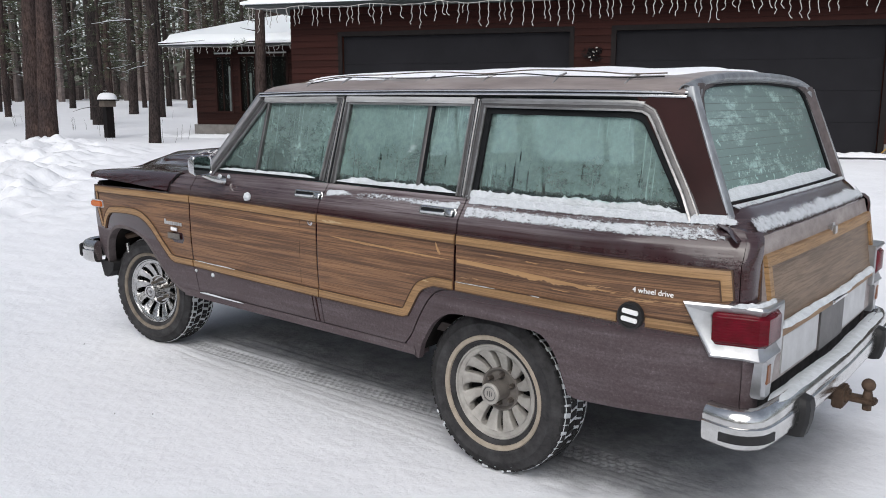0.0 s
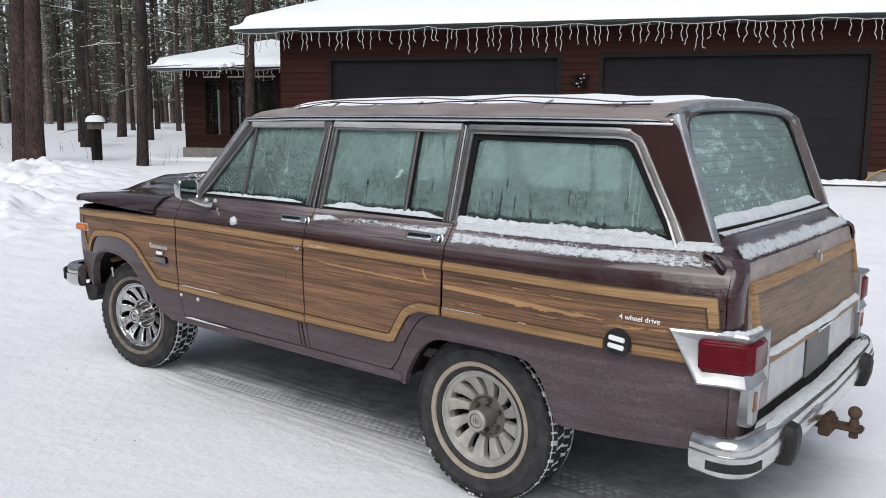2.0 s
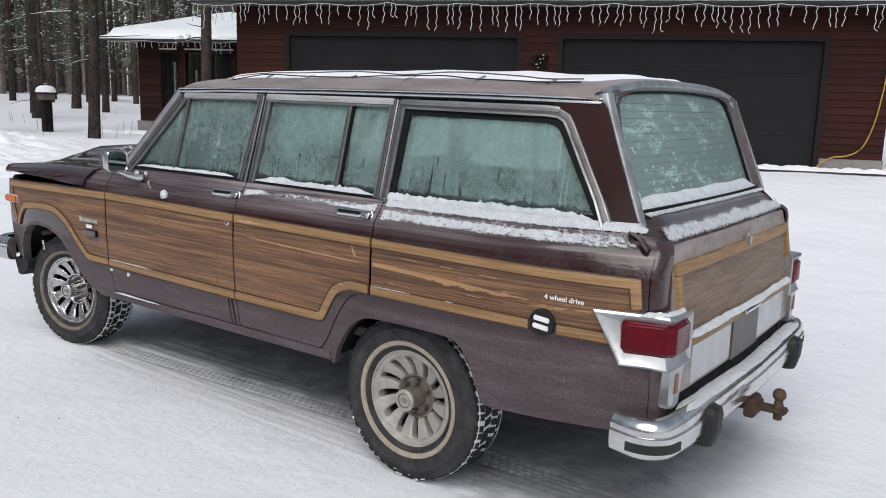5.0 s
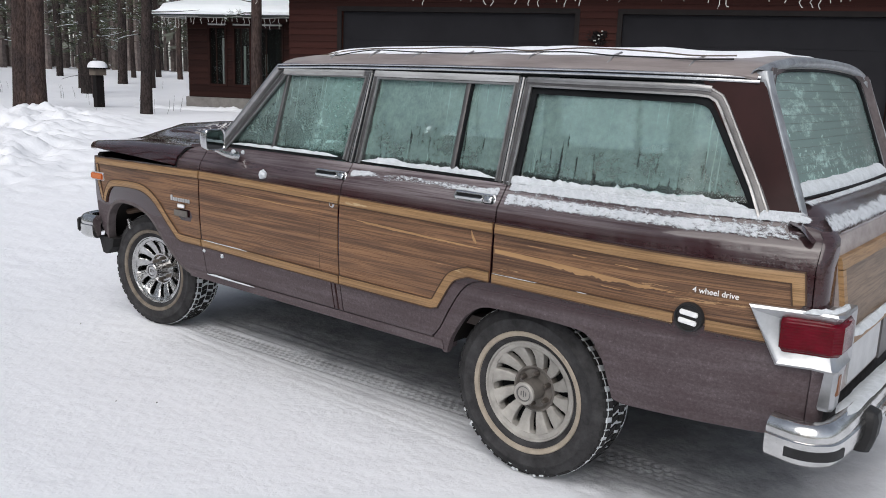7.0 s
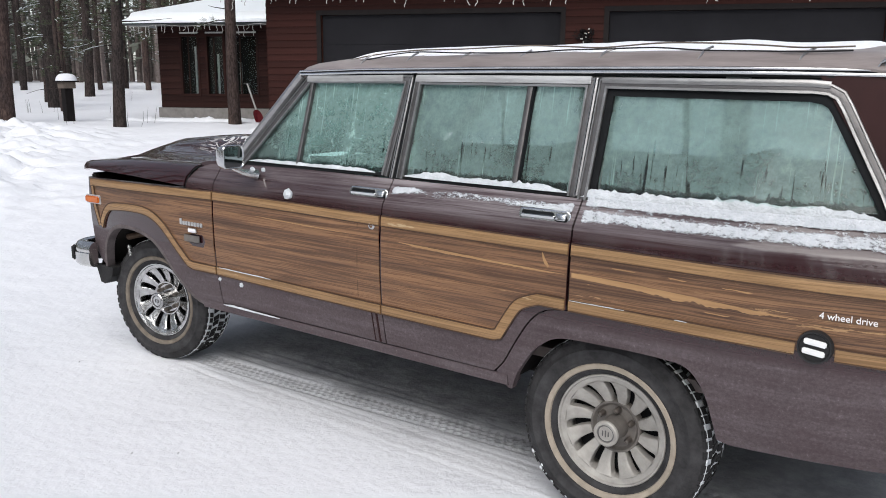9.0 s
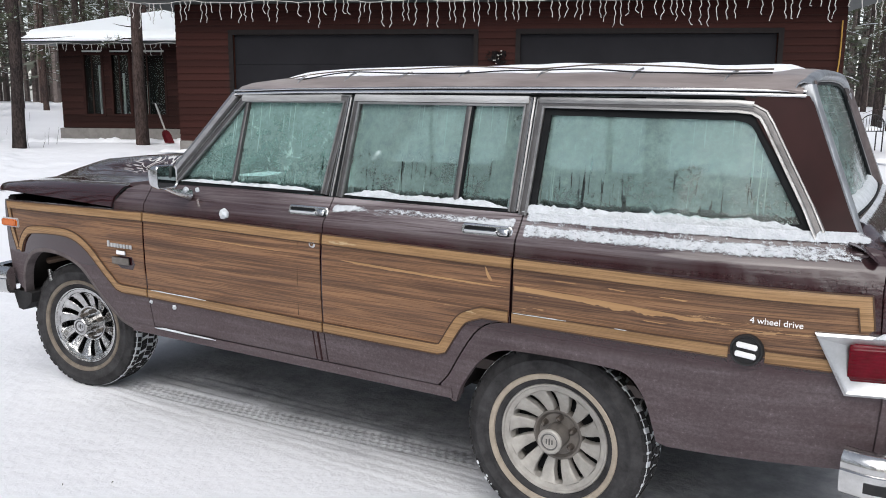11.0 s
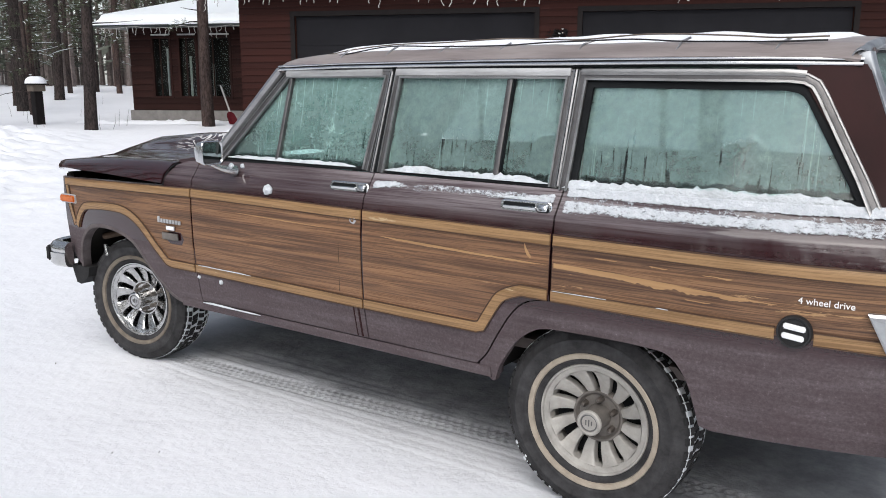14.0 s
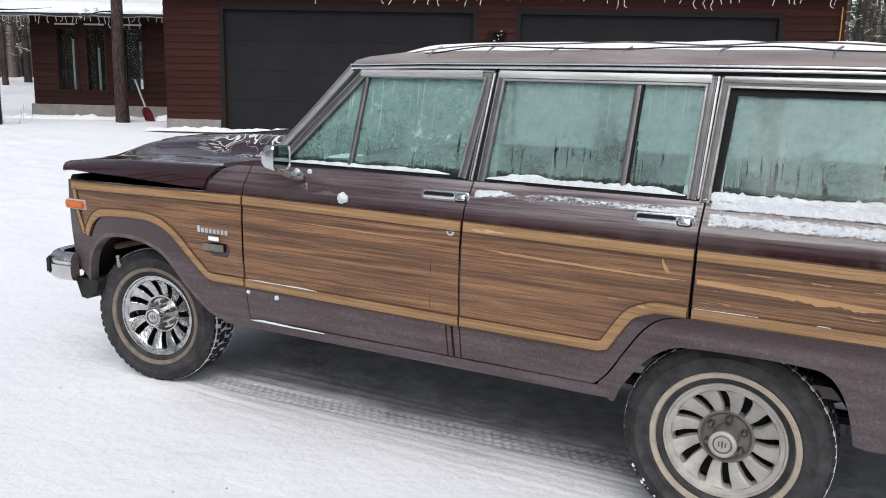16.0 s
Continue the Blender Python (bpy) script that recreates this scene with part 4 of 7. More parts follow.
    blond_strip([(-0.953 + G, 1.024), (-0.112 - G, 1.014)], 0.042, side, door, "blond wood-look strip")
    blond_strip([(-0.961 + G, 0.656), (-0.42, 0.652)] + smooth_line([(-0.395, 0.660), (-0.325, 0.768), (-0.285, 0.800), (-0.225, 0.822)], 3) + [(-0.119 - G, 0.820)], 0.042, side, door, "blond wood-look strip kicked up over the arch")
    open_frame([(-0.919, 1.190), (-0.882, 1.574), (-0.131, 1.569), (-0.149, 1.185)], 0.032, side, door)
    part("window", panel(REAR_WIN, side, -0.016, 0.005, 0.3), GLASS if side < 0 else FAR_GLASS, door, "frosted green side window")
    part("post", strip([(-0.388, 1.195), (-0.371, 1.555)], 0.022, side, 0.003, 0.03), DULL, door)
    part("post_seal", strip([(-0.372, 1.195), (-0.355, 1.555)], 0.006, side, 0.002, 0.03), GASKET, door)
    door_handle(-0.225, 1.118, side, door)
    # quarter panel
    quarter = part("quarter_panel", panel([(-0.102, 1.178), (0.30, 1.172), (0.86, 1.162), (0.99, 1.150), (1.035, 1.135), (1.03, 1.03), (1.035, 0.90), (1.055, 0.70), (1.040, 0.46), (0.80, 0.452), (0.45, 0.44)] + REAR_ARCH[::-1] + [(-0.375, 0.44), (-0.42, 0.492)] + [(x + 0.006, z - 0.002) for x, z in DOOR_ARCH[::-1][1:]] + [(-0.108, 0.83)], side, 0, 0.03), PAINT, car)
    part("wood_panel", panel([(-0.106 + G, 1.012), (0.5, 1.005), (1.0, 0.998), (1.015, 0.915), (0.90, 0.80), (-0.109 + G, 0.82)], side, 0.003, 0.004), WORN_WOOD, quarter, "walnut-look panel with scuffed pale grain")
    blond_strip([(-0.106 + G, 1.014), (0.45, 1.008), (0.990, 1.0), (1.002, 0.915)], 0.040, side, quarter, "blond wood-look strip")
    blond_strip([(-0.109 + G, 0.819), (0.55, 0.815), (0.628, 0.812)], 0.040, side, quarter, "blond wood-look strip")
    blond_strip([(0.735, 0.808), (0.90, 0.802), (0.96, 0.80)], 0.040, side, quarter)
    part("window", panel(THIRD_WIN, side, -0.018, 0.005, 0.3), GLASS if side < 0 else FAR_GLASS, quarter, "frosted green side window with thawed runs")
    part("gasket", strip([tuple(p) for p in offset_line(THIRD_WIN, 0.022, True)[0]], 0.026, side, -0.004, 0.03, True), GASKET, quarter)
    open_frame([(-0.108, 1.178), (-0.084, 1.566), (0.580, 1.557), (0.625, 1.552), (0.655, 1.536), (0.675, 1.505), (0.806, 1.262), (0.850, 1.172)], 0.034, side, quarter)
    part("rear_pillar", panel([(0.59, 1.594), (0.790, 1.592), (0.960, 1.160), (0.858, 1.162)], side, 0.002, 0.03), PILLAR_PAINT, quarter, "dark maroon pillar")
    # corner to the tailgate
    bm = bmesh.new()
    rows = []
    for z, x in ((0.46, 1.040), (0.70, 1.055), (0.90, 1.035), (1.03, 1.030), (1.09, 1.032), (1.116, 1.028), (1.132, 1.012)):
        w = half_width(1.04, min(z, 1.15))
        rows.append([(x, side * (w - 0.001), z), (x + 0.014, side * (w - 0.008), z), (x + 0.024, side * (w - 0.024), z), (x + 0.028, side * (w - 0.045), z), (x + 0.03, side * min(0.740, w - 0.055), z)])
    part("corner", thicken(loft(bm, rows), -0.01), PAINT, quarter)
    bm = bmesh.new()
    bmesh.ops.create_icosphere(bm, subdivisions=2, radius=1, matrix=Matrix.Translation((0.955, side * (half_width(0.955, 1.13) - 0.004), 1.128)) @ Matrix.Diagonal((0.034, 0.014, 0.013, 1)))
    part("pillar_foot", bm, PAINT, quarter)
    # rounded shoulder between the quarter panel and the ledge under the tail window
    rows = []
    for k in range(8):
        x = 0.925 + 0.083 * k / 7
        zt = float(np.interp(x, (0.925, 0.95, 0.98, 1.008), (1.128, 1.130, 1.124, 1.106)))
        zl = float(np.interp(x, (0.925, 0.963, 1.008), (1.168, 1.152, 1.112)))
        w = half_width(x, zt)
        rows.append([(x, side * (w - 0.024), zt - 0.016), (x, side * (w - 0.050), 0.55 * zt + 0.45 * zl - 0.006), (x, side * 0.80, 0.25 * zt + 0.75 * zl + 0.002), (x, side * 0.755, zl + 0.001)])
    part("shoulder", thicken(loft(bmesh.new(), rows), -0.004), PAINT, quarter, "", 60)
    # pillars behind the frames, drip rail and sill
    part("pillar", panel([(-0.99, 1.19), (-0.87, 1.19), (-0.87, 1.60), (-0.95, 1.60)], side, -0.022, 0.04), ALU, car)
    part("pillar", panel([(-0.185, 1.18), (-0.06, 1.18), (-0.05, 1.60), (-0.16, 1.60)], side, -0.022, 0.04), ALU, car)
    for foot, top in ((-0.956, -0.911), (-0.129, -0.108)):
        cover = part("pillar", strip([(foot, 1.19), (top, 1.585)], 0.040, side, 0.002, 0.03), GASKET, car, "dark gap with a grooved aluminium cover")
        part("cover", strip([(foot - 0.004, 1.19), (top - 0.004, 1.585)], 0.017, side, 0.010, 0.012), ALU, cover)
        part("groove", strip([(foot - 0.004, 1.19), (top - 0.004, 1.585)], 0.003, side, 0.0112, 0.004), GASKET, cover)
    part("head_rail", strip([(-1.50, 1.578), (-0.96, 1.582)], 0.026, side, 0.0095, 0.04), FROST_GLINT_TRIM, car, "rail over the windows, paled for frost and highlight")
    part("head_rail", strip([(-0.892, 1.582), (-0.13, 1.577)], 0.026, side, 0.0095, 0.04), FROST_GLINT_TRIM, car)
    part("head_rail", strip([(-0.09, 1.577), (0.575, 1.570), (0.625, 1.565)], 0.020, side, 0.0085, 0.04), BEAD, car)
    # dark strip drawn as the shadow line between drip rail and head rail
    part("seal_or_shadow", strip([(-1.52, 1.594), (-0.9, 1.598), (0.20, 1.595), (0.76, 1.586)], 0.010, side, 0.002, 0.04), GASKET, car)
    for lift, out, r in ((0.004, 0.008, 0.0062), (0.018, 0.003, 0.0048)):
        bm = bmesh.new()
        tube(bm, [(x, side * (half_width(x, 1.60) + out), z + lift) for x, z in ((-1.555, 1.592), (-1.2, 1.600), (-0.5, 1.602), (0.2, 1.598), (0.5, 1.594), (0.768, 1.588))], r, 8)
        part("drip_rail", bm, CHROME, car, "bright drip rail")
    bm = bmesh.new()
    tube(bm, [(x, side * (half_width(x, 1.60) + 0.001), z + 0.011) for x, z in ((-1.55, 1.592), (-1.2, 1.600), (-0.5, 1.602), (0.2, 1.598), (0.5, 1.594), (0.765, 1.588))], 0.006, 6)
    part("rail_groove", bm, GASKET, car)
    bm = bmesh.new()
    loft(bm, [[(x, side * 0.90, 0.498), (x, side * 0.895, 0.455), (x, side * 0.86, 0.44), (x, side * 0.80, 0.45), (x, side * 0.80, 0.50)] for x in (-2.17, -1.5, -0.9, -0.372)], cap=True)
    part("sill", bm, PAINT, car)
    # A pillar
    bm = bmesh.new()
    pts = [(-1.93, 0.855, 1.19), (-1.72, 0.82, 1.40), (-1.545, 0.775, 1.592)]
    tube(bm, [(x, side * y, z) for x, y, z in pts], 0.022, 8)
    part("windscreen_pillar", bm, ALU, car)
    # outside mirror
    def pane(x, w, h, r=0.02):
        out = []
        for cy, cz, a0 in ((w - r, h - r, 0), (-w + r, h - r, 90), (-w + r, -h + r, 180), (w - r, -h + r, 270)):
            for k in range(5):
                a = radians(a0 + 22.5 * k)
                out.append((x + 0.014, side * 1.046 + cy + r * math.cos(a), 1.242 + cz + r * math.sin(a)))
        return out
    bm = bmesh.new()
    loft(bm, [pane(-1.790, 0.026, 0.026), pane(-1.782, 0.044, 0.040), pane(-1.762, 0.053, 0.048), pane(-1.722, 0.057, 0.052), pane(-1.716, 0.054, 0.049), pane(-1.722, 0.049, 0.044)], closed=True, cap=True)
    mir = part("mirror", bm, CHROME, car, "chrome door mirror")
    part("mirror_glass", loft(bmesh.new(), [pane(-1.7215, 0.048, 0.043), pane(-1.7195, 0.048, 0.043)], closed=True, cap=True), MIRROR, mir, "mirror glass")
    bm = bmesh.new()
    tube(bm, [(-1.75, side * 1.02, 1.192), (-1.745, side * 0.97, 1.168), (-1.73, side * 0.90, 1.150)], [0.012, 0.014, 0.026], 10)
    part("mirror_arm", bm, CHROME, mir)
    return quarter


left_quarter = flank(-1)
flank(1)


# fuel cap and script on the left quarter panel
def fuel_cap():
    c = (0.682, -half_width(0.68, 0.827) - 0.009, 0.825)
    bm = bmesh.new()
    lathe(bm, [(0.001, 0.003), (0.040, 0.003), (0.043, 0.009), (0.048, 0.009), (0.051, -0.008)], c, -1, 28)
    cap = part("fuel_cap", bm, BLACK, left_quarter, "black fuel filler with a bright bar")
    # chrome bars coloured white for the snow they reflect
    for dz in (0.0145, -0.0145):
        bm = bmesh.new()
        box(bm, (c[0] - 0.031, c[1] - 0.012, c[2] + dz - 0.0085), (c[0] + 0.031, c[1] - 0.001, c[2] + dz + 0.0085), 0.003, Matrix.Translation(c) @ Matrix.Rotation(radians(6), 4, "Y") @ Matrix.Translation((-c[0], -c[1], -c[2])))
        part("grip", bm, WHITE, cap, "chrome bar with its snow reflection painted white")


fuel_cap()


def lettering(body, size, m, mat, parent, label):
    cu = bpy.data.curves.new("lettering", "FONT")
    cu.body, cu.size, cu.extrude = body, size, 0.0015
    ob = bpy.data.objects.new("lettering", cu)
    scene.collection.objects.link(ob)
    bpy.context.view_layer.update()
    me = bpy.data.meshes.new_from_object(ob.evaluated_get(bpy.context.evaluated_depsgraph_get()))
    bpy.data.objects.remove(ob)
    me.materials.append(mat)
    o = new("lettering", me)
    o.parent = parent
    o.matrix_basis = m
    return tagged(o, label)


# the text reads from nose to tail on this flank, so its own x runs along +x of the car
w0 = half_width(0.74, 0.915)
lettering("4 wheel drive", 0.0275, Matrix.Translation((0.685, -half_width(0.68, 0.92) - 0.0055, 0.912)) @ Euler((radians(90), 0, radians(3.0))).to_matrix().to_4x4(), WHITE, left_quarter, "white lettering: 4 wheel drive")


# ---- roof, hood, screens ----
def roof():
    bm = bmesh.new()
    rows = []
    for x, e, c in ((-1.585, 1.585, 1.600), (-1.56, 1.607, 1.632), (-1.50, 1.618, 1.652), (-1.38, 1.628, 1.670), (-1.1, 1.634, 1.684), (-0.5, 1.638, 1.692), (0.2, 1.634, 1.688), (0.60, 1.627, 1.680), (0.725, 1.622, 1.676), (0.768, 1.616, 1.670)):
        row = []
        for k in range(-12, 13):
            t = k / 12
            a = abs(t)
            y = 0.772 * t * (1 - 0.055 * ease(0.35, 0.83, x))
            z = e + (c - e) * (1 - a ** 2.4) ** 0.9 if a < 0.93 else e + (c - e) * (1 - 0.93 ** 2.4) ** 0.9 * (1 - (a - 0.93) / 0.07)
            row.append((x - 0.012 * a * a * ease(0.4, 0.83, x) , y, z - (0.028 if a > 0.99 else 0)))
        rows.append(row)
    r = part("roof", thicken(loft(bm, rows), -0.02), ROOF_PAINT, car, "maroon roof under a film of frost", 60)
    rng = random.Random(5)
    for i, x in enumerate((-1.22, -0.98, -0.72, -0.45, -0.13, 0.22, 0.52)):
        bm = bmesh.new()
        pts = []
        for t, drop in ((0.885, 0.034), (0.905, 0.030), (0.925, 0.024), (0.945, 0.014), (0.962, 0.004), (0.978, -0.006)):
            z = 1.634 + 0.055 * max(0, 1 - t ** 2.4) ** 0.9 - 0.012 * ease(0.2, 0.65, x)
            pts.append((x + 0.9 * max(0, 0.955 - t) ** 1.4 * (1 if i % 2 else 1.6) + rng.uniform(-0.003, 0.003), -0.772 * t * (1 - 0.055 * ease(0.35, 0.83, x)), z + drop))
        tube(bm, smooth_line(pts, 3), 0.0038, 6)
        part("roof_strap", bm, ALU, r, "bent bright strap at the roof edge")
    bm = bmesh.new()
    def edge_z(x, y):
        return 1.632 + 0.057 * (1 - (abs(y) / 0.772) ** 2.4) ** 0.9 + float(np.interp(x, (-1.44, -1.25, -0.9, 0.1, 0.4, 0.62, 0.76), (-0.012, -0.002, 0.004, 0.0, -0.008, -0.016, -0.024)))
    run = [(-1.42, -0.690), (-1.2, -0.700), (-0.98, -0.688), (-0.72, -0.706), (-0.45, -0.690), (-0.28, -0.672), (-0.13, -0.700), (0.05, -0.672), (0.22, -0.694), (0.40, -0.676), (0.52, -0.690), (0.66, -0.668)]
    tube(bm, smooth_line([(x, y, edge_z(x, y) + 0.010 + ease(-1.40, -0.95, x) * 0.036 + 0.006 * math.sin(x * 9)) for x, y in run], 4), 0.0028, 5)
    part("roof_cable", bm, GREY_WOOD, r, "loose thin cord along the roof edge")
    bm = bmesh.new()
    tube(bm, smooth_line([(x, y - 0.022, edge_z(x, y) + 0.004 + ease(-1.40, -0.95, x) * 0.026 + 0.005 * math.sin(x * 7 + 2)) for x, y in run], 4), 0.0028, 5)
    part("roof_cable", bm, BLACK, r, "loose dark cable along the roof edge")


roof()


def hood():
    bm = bmesh.new()
    rows = []
    for i in range(15):
        t = i / 14
        x = -3.285 + t * 1.064
        side_z = np.interp(t, (0, 0.06, 0.5, 1.0), (1.075, 1.108, 1.143, 1.152))
        crown = np.interp(t, (0, 0.12, 0.35, 1.0), (0.0, 0.045, 0.090, 0.105))
        lip = np.interp(t, (0, 0.1, 0.6, 1.0), (1.058, 1.082, 1.076, 1.062))
        nip = 0.05 * (1 - t / 0.08) ** 2 if t < 0.08 else 0
        w0, w1, w = [half_width(x, z) - d - nip for z, d in ((lip, 0.001), ((lip + side_z) / 2, 0.0), (side_z, -0.012))]
        lean = ease(0.82, 1.0, t)
        row = [(x, -w0, lip), (x + 0.010 * lean, -w1, (lip + side_z) / 2), (x + 0.038 * lean, -w + 0.010, side_z - 0.006)]
        for k in range(-11, 12):
            s = k / 11
            a = abs(s)
            bulge = 1 - ease(0.48, 0.62, a)
            crease = 0.012 * math.exp(-((a - 0.60) / 0.07) ** 2)
            dent = 0.008 * math.sin(9 * t + 5 * s) * math.sin(4 * s + 1) * bulge * ease(0.2, 0.5, t)
            row.append((x - 0.06 * (1 - a * a) * (1 - t) + 0.050 * lean, s * (w - 0.035), side_z + crown * bulge + crease * (t > 0.1) + 0.004 * (1 - a) + dent))
        row += [(x + 0.038 * lean, w - 0.010, side_z - 0.006), (x + 0.010 * lean, w1, (lip + side_z) / 2), (x, w0, lip)]
        rows.append(row)
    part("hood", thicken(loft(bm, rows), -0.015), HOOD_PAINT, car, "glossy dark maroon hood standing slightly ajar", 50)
    # cowl behind the hood and shelf below the gap
    bm = bmesh.new()
    rows = []
    for x, zs, zc in ((-2.164, 1.158, 1.252), (-2.10, 1.166, 1.242), (-2.0, 1.18, 1.215), (-1.90, 1.185, 1.20)):
        rows.append([(x, s * 0.868, zs + (zc - zs) * (1 - ease(0.42, 0.70, abs(s)))) for s in [k / 12 for k in range(-12, 13)]])
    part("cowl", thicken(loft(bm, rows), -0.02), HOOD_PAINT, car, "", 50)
    for s in (-1, 1):
        bm = bmesh.new()
        tube(bm, smooth_line([(-2.219, s * (half_width(-2.22, 1.05) + 0.001), 1.050), (-2.209, s * (half_width(-2.21, 1.106) + 0.001), 1.106), (-2.178, s * (half_width(-2.18, 1.152) - 0.001), 1.154), (-2.166, s * 0.78, 1.160), (-2.152, s * 0.62, 1.172), (-2.142, s * 0.5, 1.238)], 4), 0.005, 6)
        part("shut_line", bm, GASKET, car, "dark shut line of the hood")
    part("header_panel", boxes(((-3.225, -0.83, 0.98), (-3.165, 0.83, 1.052)), bevel=0.008), UNDER, car)
    part("engine_bay", boxes(((-3.12, -0.46, 0.50), (-1.95, 0.46, 0.86)), ((-3.14, -0.83, 0.86), (-1.95, 0.83, 1.00)), bevel=0.01), UNDER, car)


hood()


def screens():
    bm = bmesh.new()
    rows = [[(-1.95 - 0.10 * (1 - abs(s) ** 2), s * 0.80, 1.205), (-1.75 - 0.06 * (1 - abs(s) ** 2), s * 0.76, 1.40), (-1.57 - 0.03 * (1 - abs(s) ** 2), s * 0.72, 1.595)] for s in [k / 8 for k in range(-8, 9)]]
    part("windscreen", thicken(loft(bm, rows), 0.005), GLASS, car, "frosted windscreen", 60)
    # tail window
    def rear(y, z, out=0.0):
        return (0.765 + (1.63 - z) * 0.37 + 0.03 * (1 - (y / 0.7) ** 2) + out, y, z)
    # the glass sits deep in its opening, its upper edge arched
    inner = [(0.690, 1.205), (0.677, 1.30), (0.666, 1.40), (0.650, 1.50), (0.630, 1.57), (0.603, 1.610), (0.550, 1.634), (0.40, 1.647), (0.0, 1.655)]
    rows = []
    for i in range(13):
        row = []
        for k in range(-10, 11):
            t = k / 10
            z = 1.20 + (1.662 - 0.020 * abs(t) ** 6 - 1.20) * i / 12
            hw = float(np.interp(z, (1.20, 1.40, 1.50, 1.57, 1.61, 1.645, 1.665), (0.70, 0.676, 0.660, 0.640, 0.625, 0.60, 0.57)))
            row.append(rear(hw * t, z, -0.025))
        rows.append(row)
    glass = part("tail_window", thicken(loft(bmesh.new(), rows), 0.005), REAR_GLASS, car, "heavily frosted tail window with fine heater lines", 60)
    for i in range(13):
        z = 1.265 + i * 0.0275
        hw = float(np.interp(z, (1.20, 1.40, 1.60), (0.655, 0.63, 0.585)))
        bm = bmesh.new()
        tube(bm, [rear(hw * k / 8, z, -0.0245) for k in range(-8, 9)], 0.0005, 4)
        part("heater_line", bm, DULL, glass)
    line = smooth_line([(-y, z) for y, z in inner] + inner[-2::-1], 3)
    bm = bmesh.new()
    tube(bm, [rear(y, z, -0.012) for y, z in line], 0.0065, 6)
    part("window_bead", bm, BEAD, car, "bright bead round the tail window")
    bm = bmesh.new()
    tube(bm, [rear(y * 0.985, z - 0.007, -0.018) for y, z in line], 0.008, 6)
    part("seal_or_shadow", bm, GASKET, car)

    def edge_x(z):
        return float(np.interp(z, (1.16, 1.592, 1.654), (0.955, 0.785, 0.766)))

    # deep side reveals, corner strips and the arched header above the glass
    for s in (-1, 1):
        rows, face = [], []
        for z in (1.15, 1.25, 1.40, 1.55, 1.575, 1.60, 1.616, 1.628):
            xs = edge_x(z)
            w = half_width(xs, min(max(z, 1.19), 1.6)) - float(np.interp(z, (1.60, 1.622, 1.636), (0, 0.005, 0.016)))
            lap = float(np.interp(z, (1.575, 1.60), (0.002, 0.026)))
            rows.append([(xs - lap, s * (w - 0.012), z), (xs - lap, s * (w + 0.003), z), (xs + 0.004, s * (w + 0.006), z), (xs + 0.011, s * (w + 0.002), z), (xs + 0.016, s * (w - 0.030), z), (xs + 0.006, s * (w - 0.034), z)])
        for z in (1.17, 1.25, 1.35, 1.45, 1.52, 1.58, 1.615, 1.64):
            xs = edge_x(z)
            w = half_width(xs, min(max(z, 1.19), 1.6)) - float(np.interp(z, (1.60, 1.625, 1.642), (0, 0.008, 0.026)))
            yi = float(np.interp(z, [q for _, q in inner], [y for y, _ in inner]))
            face.append([(xs + 0.010, s * (w - 0.029), z), rear(s * 0.5 * (w + yi), z, 0.004), rear(s * yi, z, -0.012)])
        part("corner_pillar", loft(bmesh.new(), rows, cap=True), FROSTED_TRIM, car, "bright frosted edge of the tail window opening", 50)
        part("pillar_face", thicken(loft(bmesh.new(), face), -0.006), LIP, car)
    rows = []
    for k in range(-16, 17):
        t = k / 16
        yo = 0.732 * math.sin(t * math.pi / 2)
        zo = 1.686 - 0.054 * abs(yo / 0.732) ** 3.2
        yi = yo * 0.86
        zi = float(np.interp(abs(yi), [y for y, _ in inner][::-1], [q for _, q in inner][::-1])) + 0.002
        rows.append([(0.735, yo, zo - 0.022), (0.744, yo, zo - 0.006), rear(yo, zo, -0.004), rear(0.985 * yo, zo - 0.003, 0.008), rear(0.5 * (yo + yi), 0.5 * (zo + zi), 0.010), rear(0.3 * yo + 0.7 * yi, 0.3 * zo + 0.7 * zi, 0.004), rear(yi, zi, -0.016)])
    part("window_header", thicken(loft(bmesh.new(), rows), -0.004), FROSTED_TRIM, car, "rounded dull metal header over the tail window", 60)


screens()


def tail_x(z):
    return float(np.interp(z, (0.56, 0.80, 1.04, 1.12, 1.15), (1.105, 1.105, 1.065, 1.045, 1.02)))


def rear_sheet(outline, proud, thick, cell=0.1):
    """A sheet (y, z) bent to the tailgate."""
    bm = bmesh.new()
    bm.faces.new([bm.verts.new((0, y, z)) for y, z in outline])
    for z in (0.8, 0.9, 0.98, 1.04, 1.08, 1.12):
        bmesh.ops.bisect_plane(bm, geom=bm.verts[:] + bm.edges[:] + bm.faces[:], dist=1e-5, plane_co=(0, 0, z), plane_no=(0, 0, 1))
    for k in range(-6, 7):
        bmesh.ops.bisect_plane(bm, geom=bm.verts[:] + bm.edges[:] + bm.faces[:], dist=1e-5, plane_co=(0, k * 0.12, 0), plane_no=(0, 1, 0))
    for v in bm.verts:
        v.co.x = tail_x(v.co.z) + proud + 0.012 * (1 - (v.co.y / 0.75) ** 2)
    faces, rim = bm.faces[:], [e for e in bm.edges if len(e.link_faces) == 1]
    inner = {v: bm.verts.new((v.co.x - thick, v.co.y, v.co.z)) for v in bm.verts[:]}
    for f in faces:
        bm.faces.new([inner[v] for v in reversed(f.verts)])
    for e in rim:
        a, b = e.verts
        bm.faces.new((a, b, inner[b], inner[a]))
    return bm


